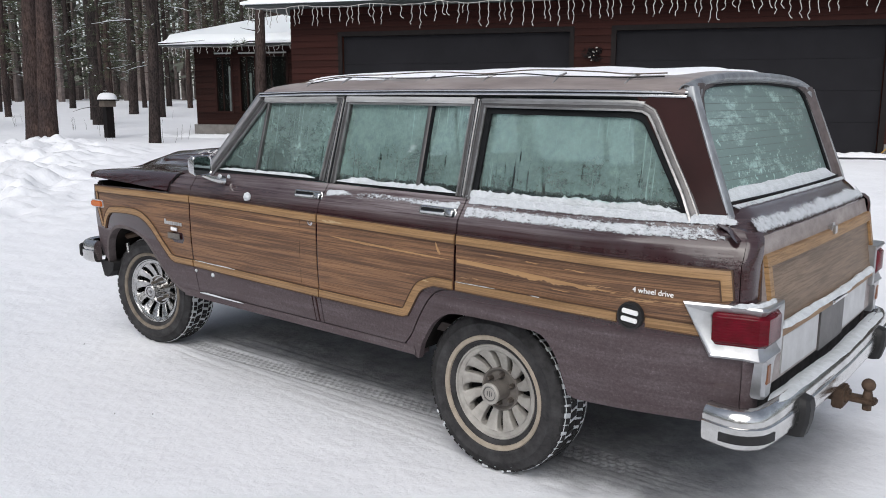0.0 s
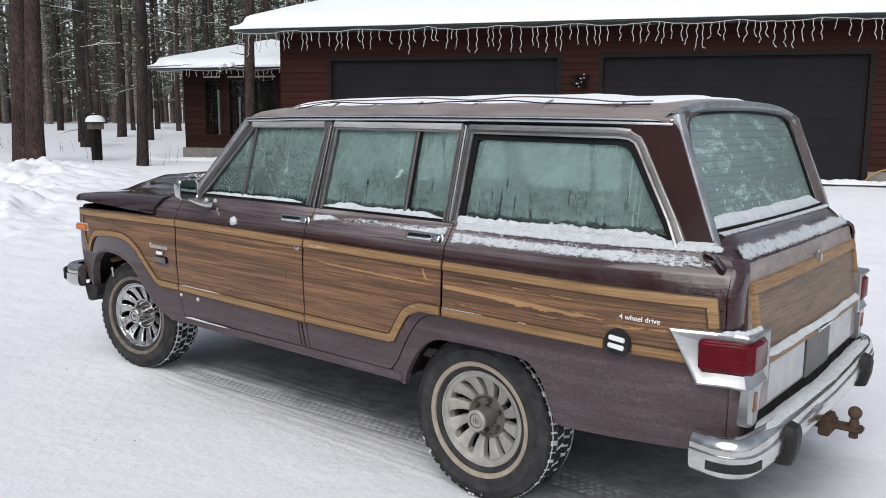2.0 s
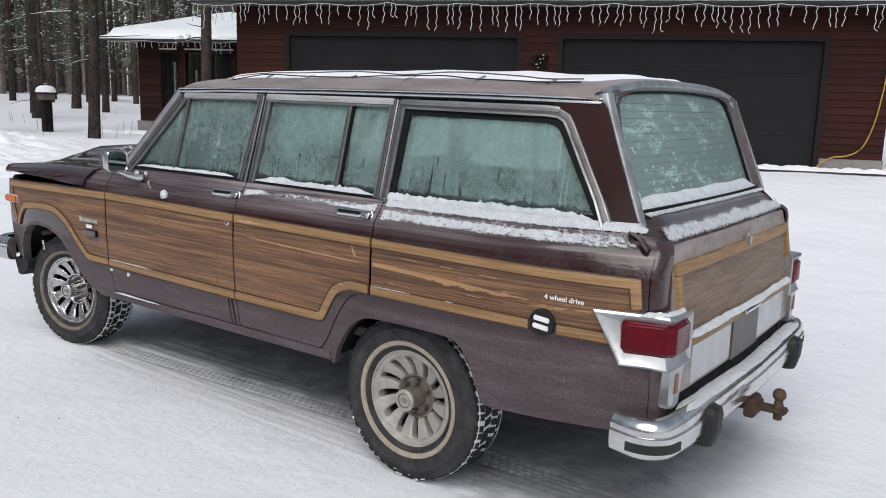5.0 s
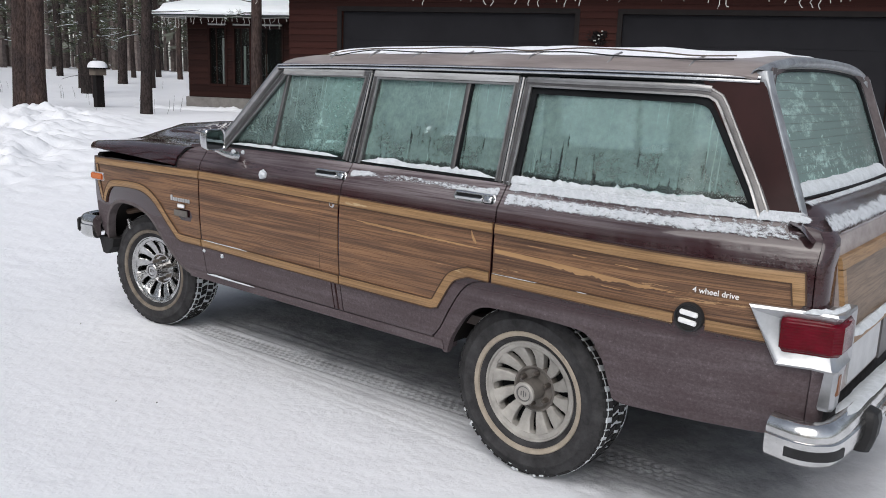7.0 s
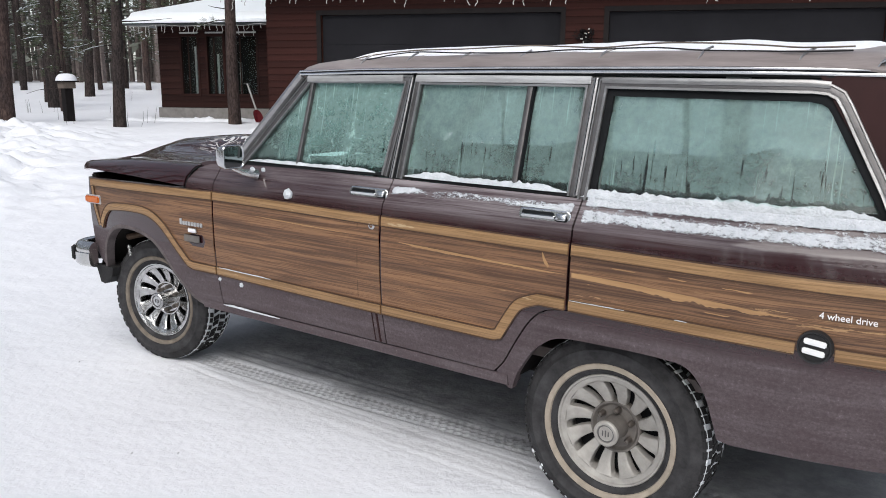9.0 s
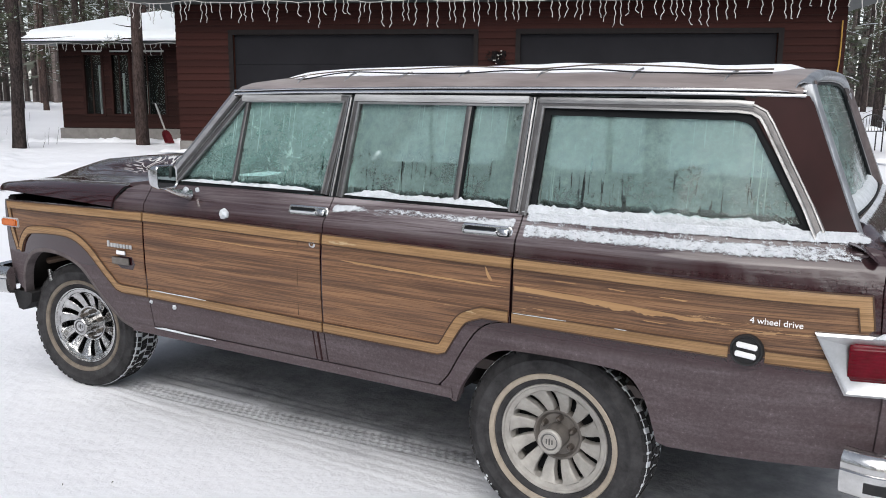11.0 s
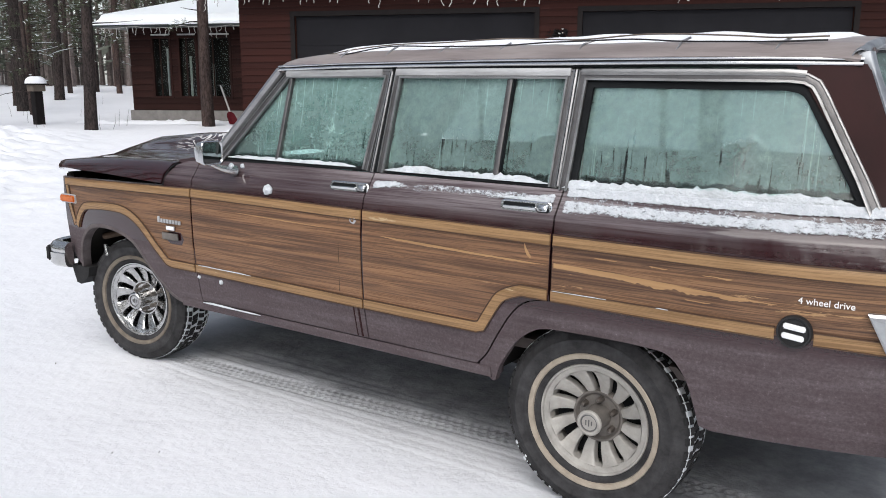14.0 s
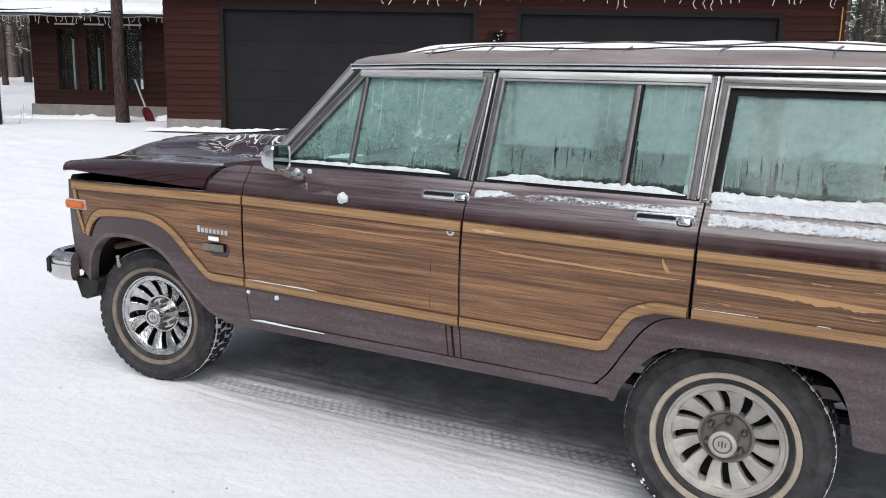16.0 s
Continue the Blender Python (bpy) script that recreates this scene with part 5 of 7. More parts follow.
# section of the sloping ledge between tail window and tailgate
LEDGE = ((0.87, 1.10), (0.87, 1.222), (0.925, 1.222), (0.955, 1.209), (0.985, 1.187), (1.012, 1.161), (1.032, 1.138), (1.043, 1.122), (1.040, 1.105))


def tailgate():
    tg = part("tailgate", rear_sheet([(-0.735, 0.60), (0.735, 0.60), (0.735, 1.118), (-0.735, 1.118)], 0.0, 0.04), ROOF_PAINT, car, "dusty maroon tailgate with a faded wood-look panel")
    part("wood_panel", rear_sheet([(-0.70, 0.80), (0.70, 0.80), (0.71, 1.035), (-0.71, 1.035)], 0.004, 0.005), REAR_WOOD, tg, "faded wood-look panel")
    for o in ([(-0.725, 1.02), (0.725, 1.02), (0.725, 1.058), (-0.725, 1.058)], [(-0.715, 0.765), (0.715, 0.765), (0.715, 0.80), (-0.715, 0.80)],
              [(-0.725, 0.802), (-0.69, 0.802), (-0.69, 1.018), (-0.725, 1.018)], [(0.69, 0.802), (0.725, 0.802), (0.725, 1.018), (0.69, 1.018)]):
        part("trim", rear_sheet(o, 0.016, 0.018), BLOND, tg, "blond wood-look strip")
    part("silver_panel", rear_sheet([(-0.60, 0.615), (-0.19, 0.615), (-0.19, 0.755), (-0.60, 0.755)], 0.006, 0.01), SILVER, tg, "dull silver panel")
    part("silver_panel", rear_sheet([(0.19, 0.615), (0.60, 0.615), (0.60, 0.755), (0.19, 0.755)], 0.006, 0.01), SILVER, tg, "dull silver panel")
    part("number_plate", rear_sheet([(-0.17, 0.60), (0.17, 0.60), (0.17, 0.765), (-0.17, 0.765)], 0.010, 0.008), PLATE, tg, "frosted grey plate")
    part("plate_lamp", boxes(((1.12, -0.10, 0.775), (1.155, 0.10, 0.80)), bevel=0.008), CHROME, tg)
    bm = bmesh.new()
    x = tail_x(1.06) + 0.012
    box(bm, (x, 0.02, 1.03), (x + 0.03, 0.075, 1.085), 0.012)
    part("lock_handle", bm, ALU, tg)
    # ledge between window and gate
    rows = []
    for k in range(-9, 10):
        y = 0.768 * k / 9
        end = ease(0.70, 0.80, abs(y))
        rows.append([(x - 0.03 * end + 0.012 * (1 - (y / 0.75) ** 2), y, z - end * 0.50 * max(0, z - 1.115)) for x, z in LEDGE])
    part("ledge", loft(bmesh.new(), rows, closed=True, cap=True), PAINT, car, "", 50)
    bm = bmesh.new()
    tube(bm, [(0.926 + 0.022 * (1 - (y / 0.7) ** 2), y, 1.224) for y in [-0.69 + 0.138 * k for k in range(11)]], 0.0045, 6)
    part("seal_or_shadow", bm, GASKET, car)
    # valance behind the bumper
    part("valance", boxes(((0.98, -0.78, 0.44), (1.07, 0.78, 0.60)), bevel=0.01), TYRE, car)


tailgate()


def tail_lamp(s):
    """A raked chrome surround that wraps the corner, its facets falling in towards a red lens."""
    def flank_pt(x, z, lift):
        return Vector((x, s * (half_width(min(x, 1.06), z) + lift - (0.014 if x > 1.09 else 0)), z))
    def rear_pt(y, z, x):
        return Vector((x, s * y, z))
    bm = bmesh.new()
    wc = half_width(1.06, 0.82)
    # outer rim, crest and inner edge, from the flank round the corner to the tailgate
    def line(zt, zb, x_tl, x_bl, lift, xr, y_in):
        top = [flank_pt(x_tl, zt, lift), flank_pt(1.06, zt, lift), rear_pt(wc - 0.004 + lift, zt, xr - 0.012), rear_pt(wc - 0.022 + lift, zt, xr), rear_pt(y_in, zt, xr)]
        low = [flank_pt(x_bl, zb, lift), flank_pt(1.06, zb, lift), rear_pt(wc - 0.004 + lift, zb, xr - 0.012), rear_pt(wc - 0.022 + lift, zb, xr), rear_pt(y_in, zb, xr)]
        return top + low[::-1]
    loops = [line(0.904, 0.716, 0.866, 0.957, -0.012, 1.060, 0.668), line(0.904, 0.716, 0.866, 0.957, 0.022, 1.128, 0.668), line(0.896, 0.724, 0.874, 0.962, 0.027, 1.133, 0.674),
             line(0.887, 0.733, 0.884, 0.966, 0.021, 1.127, 0.680), line(0.866, 0.772, 0.962, 0.970, 0.005, 1.114, 0.700), line(0.864, 0.774, 0.964, 0.972, -0.014, 1.095, 0.702)]
    loft(bm, loops, closed=True)
    lamp = part("tail_lamp", bm, SATIN_CHROME, car, "chrome tail lamp surround with a red lens", 28)
    seal_or_shadow = loops[4]
    bm = bmesh.new()
    tube(bm, [tuple(p) for p in seal_or_shadow + seal_or_shadow[:1]], 0.0035, 6)
    part("seal_or_shadow", bm, GASKET, lamp)
    bm = bmesh.new()
    rows = []
    for z in (0.774, 0.785, 0.854, 0.864):
        o = -0.004 if z in (0.774, 0.864) else 0.004
        rows.append([flank_pt(0.965, z, o - 0.006), flank_pt(0.977, z, o), flank_pt(1.06, z, o), rear_pt(wc - 0.006 + o, z, 1.096 + o), rear_pt(wc - 0.024 + o, z, 1.110 + o), rear_pt(0.711, z, 1.112 + o), rear_pt(0.702, z, 1.106 + o)])
    part("lens", thicken(loft(bm, rows), -0.02), RED, lamp, "red ribbed lens", 35)
    # leg below with its small reflector
    bm = bmesh.new()
    rows = []
    for z, xa, xb, ya, yb in ((0.572, 1.062, 1.118, 0.792, 0.745), (0.585, 1.055, 1.124, 0.800, 0.738), (0.70, 1.046, 1.128, 0.812, 0.726), (0.722, 1.042, 1.128, 0.815, 0.70)):
        rows.append([Vector((xa, s * ya, z)), Vector((xb - 0.012, s * ya, z)), Vector((xb, s * (ya - 0.012), z)), Vector((xb, s * yb, z)), Vector((xa, s * yb, z))])
    leg = part("leg", loft(bm, rows, closed=True, cap=True), SATIN_CHROME, lamp, "", 30)
    part("reflector", boxes(((1.118, min(s * 0.795, s * 0.762), 0.628), (1.131, max(s * 0.795, s * 0.762), 0.702)), bevel=0.004), AMBER_DULL, leg, "dull amber reflector")


tail_lamp(-1)
tail_lamp(1)


def bumper(front):
    """A chrome bumper with wrapped ends; the section is swept round the corners."""
    sec = [(-0.012, 0.0), (0.014, 0.006), (0.028, 0.020), (0.033, 0.040), (0.034, 0.074), (0.033, 0.084), (0.027, 0.088), (0.029, 0.094), (0.030, 0.104), (0.024, 0.122), (0.010, 0.138), (-0.012, 0.146), (-0.03, 0.136), (-0.03, 0.01)]
    if front:
        path = [(-3.125, 0.912), (-3.21, 0.924), (-3.28, 0.90), (-3.315, 0.82), (-3.33, 0.60), (-3.34, 0.0)]
        z0, nose = 0.525, -1
    else:
        path = [(0.975, 0.905), (1.06, 0.922), (1.115, 0.90), (1.145, 0.83), (1.162, 0.57), (1.174, 0.0)]
        z0, nose = 0.425, 1
    half = smooth_line(path, 4)
    full_path = [(x, -y) for x, y in half] + [(x, y) for x, y in half[::-1][1:]]
    rows = []
    for i, (x, y) in enumerate(full_path):
        a, b = Vector(full_path[max(i - 1, 0)]), Vector(full_path[min(i + 1, len(full_path) - 1)])
        d = (b - a).normalized()
        nrm = Vector((d.y, -d.x)) * (1 if not front else -1)
        rows.append([(x + nrm.x * o, y + nrm.y * o, z0 + h) for o, h in sec])
    b = part("bumper", loft(bmesh.new(), rows, closed=True, cap=True), FROSTED_CHROME, car, "chrome bumper filmed with frost", 50)
    for s in (-1, 1):
        for y in (0.575,):
            x = (1.162 if not front else -3.33)
            rows = []
            for dz, dx, hw in ((-0.030, 0.030, 0.030), (-0.024, 0.048, 0.038), (0.030, 0.062, 0.040), (0.085, 0.066, 0.040), (0.112, 0.060, 0.038), (0.122, 0.040, 0.030)):
                rows.append([(x + nose * o, s * y + w, z0 + dz) for o, w in ((-0.02, -hw), (dx - 0.012, -hw), (dx, -hw + 0.012), (dx, hw - 0.012), (dx - 0.012, hw), (-0.02, hw))])
            bm = loft(bmesh.new(), rows, closed=True, cap=True)
            part("overrider", bm, BLACK, b, "black rubber overrider")
        bm = bmesh.new()
        rows = []
        for i in range(3, len(half) - 8):
            x, y = half[i]
            a, c = Vector(half[max(i - 1, 0)]), Vector(half[i + 1])
            d = (c - a).normalized()
            nrm = Vector((-d.y, d.x)) if not front else Vector((d.y, -d.x))
            o = 0.037
            if not front:
                nrm = Vector((-d.y, d.x))
                if nrm.y < 0 and nrm.x < 0:
                    nrm = -nrm
                if i < 3 and nrm.y < 0:
                    nrm = -nrm
            else:
                nrm = Vector((d.y, -d.x))
                if nrm.x > 0.2 or (i < 3 and nrm.y < 0):
                    nrm = -nrm
            rows.append([(x + nrm.x * k, s * (y + nrm.y * k), z0 + h) for k, h in ((0.02, 0.030), (0.0375, 0.034), (0.0375, 0.064), (0.02, 0.068))])
        if front:
            bm.free()
            part("rub_strip", boxes(((-3.352, s * 0.80 - 0.07, z0 + 0.005), (-3.325, s * 0.80 + 0.07, z0 + 0.055)), bevel=0.01), BLACK, b, "black rubber pad")
        else:
            part("rub_strip", loft(bm, rows, closed=True, cap=True), BLACK, b, "black rub strip")
    return b


rear_bumper = bumper(False)
bumper(True)


def hitch():
    bm = bmesh.new()
    box(bm, (1.05, -0.03, 0.36), (1.22, 0.03, 0.41), 0.006)
    h = part("hitch", bm, RUST, car, "rusty tow hitch with a ball")
    part("drawbar", boxes(((1.16, -0.05, 0.335), (1.205, 0.05, 0.42)), bevel=0.006), RUST, h)
    part("tongue", boxes(((1.20, -0.028, 0.368), (1.32, 0.028, 0.392)), bevel=0.006), RUST, h)
    bm = bmesh.new()
    bmesh.ops.create_uvsphere(bm, u_segments=18, v_segments=12, radius=0.027, matrix=Matrix.Translation((1.285, 0, 0.445)))
    tube(bm, [(1.285, 0, 0.39), (1.285, 0, 0.435)], [0.022, 0.013], 12)
    tube(bm, [(1.285, 0, 0.34), (1.285, 0, 0.37)], 0.018, 6)
    part("tow_ball", bm, RUST, h, "rusty tow ball")


hitch()


# ---- front end, mostly out of view ----
def front_end():
    g = part("grille", boxes(((-3.215, -0.78, 0.68), (-3.17, 0.78, 1.03)), bevel=0.01), CHROME, car, "chrome grille")
    for k in range(22):
        y = -0.50 + k * 1.0 / 21
        part("slat", boxes(((-3.232, y - 0.006, 0.74), (-3.216, y + 0.006, 0.99))), CHROME, g)
    for s in (-1, 1):
        bm = bmesh.new()
        box(bm, (-3.235, s * 0.66 - 0.10, 0.78), (-3.216, s * 0.66 + 0.10, 0.98), 0.01)
        part("headlight", bm, SILVER, car)
    rows = []
    for s in (-1, 1):
        part("fender_nose", boxes(((-3.20, min(s * 0.74, s * 0.845), 0.62), (-3.15, max(s * 0.74, s * 0.845), 1.03)), bevel=0.02), PAINT, car)
        bm = bmesh.new()
        box(bm, (-0.012, -0.06, -0.045), (0.012, 0.06, 0.04), 0.008, Matrix.Translation((-3.308, s * 0.905, 0.602)) @ Euler((0, 0, radians(-s * 38))).to_matrix().to_4x4())
        part("bumper_pad", bm, BLACK, car, "black rubber pad on the bumper end")
        bm = bmesh.new()
        tube(bm, [(-2.98, s * 0.78, 0.70), (-2.80, s * 0.72, 0.745), (-2.60, s * 0.66, 0.74)], 0.018, 8)
        part("brace", bm, RUST, car)
        bm = bmesh.new()
        tube(bm, [(-2.93, s * 0.80, 0.60), (-2.945, s * 0.80, 0.66)], 0.013, 8)
        part("bracket", bm, CHROME, car)
        rows = [[(-3.19, s * y, 0.53), (-3.02, s * y, 0.53), (-3.035, s * y, 0.475), (-3.11, s * y, 0.425), (-3.15, s * y, 0.43)] for y in (0.50, 0.80, 0.865)]
        part("air_dam", loft(bmesh.new(), rows, closed=True, cap=True), TREAD, car, "dark air dam below the bumper", 30)


front_end()


# ---- underbody and interior ----
def underbody():
    part("floor_pan", boxes(((-2.1, -0.78, 0.44), (-0.45, 0.78, 0.52)), ((0.45, -0.80, 0.46), (1.02, 0.80, 0.54)), ((-0.45, -0.52, 0.46), (0.45, 0.52, 0.70)), bevel=0.01), UNDER, car)
    for s in (-1, 1):
        for xc, zc, r, yo, yi in ((0.03, 0.345, 0.415, 0.885, 0.50), (-2.70, 0.354, 0.475, 0.86, 0.44)):
            rows = [[(xc + q * math.cos(a), s * y, zc + q * math.sin(a)) for a in [math.pi * (0.10 + 0.80 * k / 20) for k in range(21)]] for y, q in ((yo, r), (yi, r), (yi, 0.12), (yi - 0.01, 0.12))]
            part("wheel_well", loft(bmesh.new(), rows), UNDER, car)
    part("axle", tube(tube(bmesh.new(), [(0, -0.68, 0.345), (0, 0.68, 0.345)], 0.045, 10), [(-2.761, -0.60, 0.36), (-2.761, 0.60, 0.36)], 0.045, 10), UNDER, car)
    part("exhaust", tube(bmesh.new(), [(-1.5, 0.35, 0.36), (-0.4, 0.45, 0.36), (0.4, 0.62, 0.40), (1.08, 0.62, 0.37)], 0.028, 8), RUST, car)
    for s in (-1, 1):
        part("leaf_spring", boxes(((-0.6, s * 0.50 - 0.03, 0.38), (0.6, s * 0.50 + 0.03, 0.42)), bevel=0.01), UNDER, car)


underbody()


def interior():
    part("cabin_floor", boxes(((-2.0, -0.80, 0.56), (1.0, 0.80, 0.60))), CLOTH, car)
    for s in (-1, 1):
        part("door_lining", panel([(-1.98, 0.62), (-0.62, 0.62), (-0.55, 0.82), (-0.12, 0.82), (-0.12, 1.17), (-1.98, 1.17)], s, -0.06, 0.02, 0.4), CLOTH, car)
        part("cargo_lining", panel([(-0.10, 0.80), (0.98, 0.80), (0.98, 1.13), (-0.10, 1.16)], s, -0.09, 0.02, 0.4), CLOTH, car)
    part("headliner", boxes(((-1.5, -0.70, 1.60), (0.68, 0.70, 1.615))), TAN, car)
    part("dashboard", boxes(((-2.0, -0.78, 0.90), (-1.72, 0.78, 1.17)), bevel=0.04), DASH, car)
    for y in (-0.40, 0.40):
        bm = bmesh.new()
        box(bm, (-1.35, y - 0.30, 0.78), (-0.85, y + 0.30, 0.93), 0.05)
        st = part("front_seat", bm, CLOTH, car)
        bm = bmesh.new()
        box(bm, (-0.07, -0.30, 0), (0.07, 0.30, 0.43), 0.05, Matrix.Translation((-0.84, y, 0.86)) @ Euler((0, radians(14), 0)).to_matrix().to_4x4())
        part("backrest", bm, CLOTH, st)
    bm = bmesh.new()
    box(bm, (-0.45, -0.66, 0.78), (0.05, 0.66, 0.92), 0.05)
    st = part("rear_seat", bm, CLOTH, car)
    bm = bmesh.new()
    box(bm, (-0.07, -0.66, 0), (0.07, 0.66, 0.42), 0.05, Matrix.Translation((0.06, 0, 0.86)) @ Euler((0, radians(12), 0)).to_matrix().to_4x4())
    part("backrest", bm, CLOTH, st)
    bm = bmesh.new()
    m = Matrix.Translation((-1.52, -0.40, 1.14)) @ Euler((0, radians(-62), 0)).to_matrix().to_4x4()
    tube(bm, [m @ Vector((0.19 * math.cos(a), 0.19 * math.sin(a), 0)) for a in [2 * math.pi * k / 28 for k in range(29)]], 0.013, 8)
    for a in (0, 2.1, 4.2):
        tube(bm, [m @ Vector((0, 0, -0.03)), m @ Vector((0.19 * math.cos(a), 0.19 * math.sin(a), 0))], 0.012, 6)
    part("steering_wheel", bm, DASH, car)


interior()


# ---- wheels ----
def wheel(cx, s, bright, yc, zc, steer=0.0, R=0.357):
    """A twelve-slot alloy wheel with a long hub, and its tyre; built about the origin, then set on its axle and steered."""
    grow = (R - 0.267) / 0.090
    at = Matrix.Translation((cx, s * yc, zc)) @ Matrix.Rotation(radians(steer), 4, "Z")
    face = PLATED if bright else ALLOY
    o0 = (0, 0, 0)

    def piece(name, bm, mat, parent, label="", smooth=40):
        bmesh.ops.transform(bm, matrix=at, verts=bm.verts[:])
        return part(name, bm, mat, parent, label, smooth)

    def turned(profile, n=56):
        return lathe(bmesh.new(), [(r if r < 0.267 else 0.267 + (r - 0.267) * grow, o) for r, o in profile], o0, s, n)

    wh = piece("wheel", turned([(0.176, 0.040), (0.178, 0.079), (0.184, 0.082), (0.197, 0.086), (0.201, 0.093), (0.206, 0.094), (0.209, 0.090), (0.208, 0.070), (0.203, 0.02), (0.203, -0.09), (0.150, -0.09)], 72), face, car,
               "bright plated slotted wheel turned to the side" if bright and steer else "dusty slotted alloy wheel")
    # black disc close behind the slots, holding their shade in its colour
    piece("slot_backing", turned([(0.02, 0.010), (0.150, 0.010), (0.176, 0.016), (0.176, -0.04), (0.02, -0.04)], 40), GASKET, wh)
    piece("centre", turned([(0.001, 0.034), (0.078, 0.034), (0.083, 0.040), (0.088, 0.046), (0.095, 0.047), (0.097, 0.044), (0.097, 0.0), (0.001, 0.0)], 48), face if bright else HUB, wh, "dusty hub plate")
    for k in range(12):
        bm = bmesh.new()
        rows = []
        for r, o, slot in ((0.093, 0.044, 0.0095), (0.100, 0.047, 0.0105), (0.120, 0.055, 0.0125), (0.145, 0.064, 0.0148), (0.166, 0.073, 0.0160), (0.173, 0.077, 0.0150), (0.1765, 0.079, 0.0120), (0.181, 0.081, 0.0)):
            half = math.pi / 12 - slot / r + 0.0005
            mid = 2 * math.pi * (k + 0.5) / 12 + 0.05 + 0.10 * ((r - 0.093) / 0.085) ** 2
            row = []
            for d, lift in ((-1, -0.034), (-1, -0.003), (-0.88, 0.0), (-0.45, 0.0015), (0.45, 0.0015), (0.88, 0.0), (1, -0.003), (1, -0.034)):
                a = mid + half * d
                row.append((r * math.cos(a), s * (o + lift), r * math.sin(a)))
            rows.append(row)
        piece("spoke", loft(bm, rows, closed=True, cap=True), face, wh, "", 35)
    piece("hub", turned([(0.046, 0.030), (0.044, 0.050), (0.043, 0.116)], 36), face if bright else HUB, wh, "long dusty hub")
    cap = piece("hub_cap", turned([(0.001, 0.1225), (0.032, 0.1225), (0.033, 0.127), (0.040, 0.128), (0.046, 0.124), (0.047, 0.116), (0.042, 0.112)], 36), face, wh, "pale hub cap with a worn mark")
    piece("cap_groove", turned([(0.027, 0.1222), (0.028, 0.1236), (0.0315, 0.1236), (0.0322, 0.1222)], 32), DULL, cap)
    bm = bmesh.new()
    for i, h in enumerate((0.020, 0.026, 0.018)):
        box(bm, (-0.014 + 0.011 * i, min(s * 0.1222, s * 0.1242), -h / 2), (-0.009 + 0.011 * i, max(s * 0.1222, s * 0.1242), h / 2), 0.001)
    piece("cap_mark", bm, DULL, cap, "worn mark as plain bars")
    for k in range(6):
        a = 2 * math.pi * (k + 0.4) / 6
        p = Vector((0.0655 * math.cos(a), 0, 0.0655 * math.sin(a)))
        bm = bmesh.new()
        tube(bm, [p + Vector((0, s * o, 0)) for o in (0.030, 0.058, 0.064)], [0.0125, 0.0115, 0.006], 6)
        piece("lug_nut", bm, NUT, wh)
    bm = turned([(0.204, 0.080), (0.213, 0.098), (0.222, 0.101), (0.224, 0.104), (0.229, 0.104), (0.2545, 0.112), (0.258, 0.1155), (0.264, 0.1155), (0.267, 0.1135), (0.294, 0.115), (0.297, 0.118), (0.304, 0.1175), (0.306, 0.1135), (0.322, 0.108), (0.338, 0.098), (0.348, 0.089)], 72)
    lathe(bm, [(0.267 + 0.081 * grow, -0.089), (0.267 + 0.043 * grow, -0.11), (0.26, -0.11), (0.204, -0.08)], o0, s, 64)
    piece("tyre", bm, TYRE, wh, "dusty all-terrain tyre", 50)
    piece("packed_snow", turned([(0.338, 0.090), (0.3515, 0.083), (0.3515, -0.083), (0.338, -0.090)], 72), TREAD_SNOW, wh, "snow packed in the tread")
    piece("pale_ring", turned([(0.230, 0.104), (0.233, 0.1115), (0.249, 0.1155), (0.2525, 0.111)], 72), DIRTY_RING if bright else RING, wh, "dirty white sidewall ring")
    bm = bmesh.new()
    n = 54
    for k in range(n):
        for j, (p0, p1) in enumerate(((-0.097, -0.054), (-0.044, -0.006), (0.006, 0.044), (0.054, 0.099))):
            a0 = 2 * math.pi * (k + 0.25 * (j % 2) * 2 + 0.12 * math.sin(k * 2.7 + j)) / n
            a1 = a0 + 2 * math.pi / n * (0.66 if j in (0, 3) else 0.62)
            sk = 0.025 * (1 if j % 2 else -1)
            vs = []
            for r in (R - 0.019, R):
                for a, o in ((a0, p0), (a1, p0), (a1 + sk, p1), (a0 + sk, p1)):
                    rr = r - (0.010 if (r == R and abs(o) > 0.09) else 0)
                    vs.append(bm.verts.new((rr * math.cos(a), s * o, rr * math.sin(a))))
            for f in ((0, 1, 2, 3), (4, 5, 6, 7), (0, 1, 5, 4), (1, 2, 6, 5), (2, 3, 7, 6), (3, 0, 4, 7)):
                bm.faces.new([vs[i] for i in f])
    piece("tread", bm, TREAD, wh, "", None)
    return wh


wheel(0.0185, -1, False, 0.740, 0.354)
wheel(-2.760, -1, True, 0.663, 0.364, 9.8, 0.348)
wheel(0.0185, 1, False, 0.740, 0.354)
wheel(-2.760, 1, True, 0.663, 0.364, 9.8, 0.348)


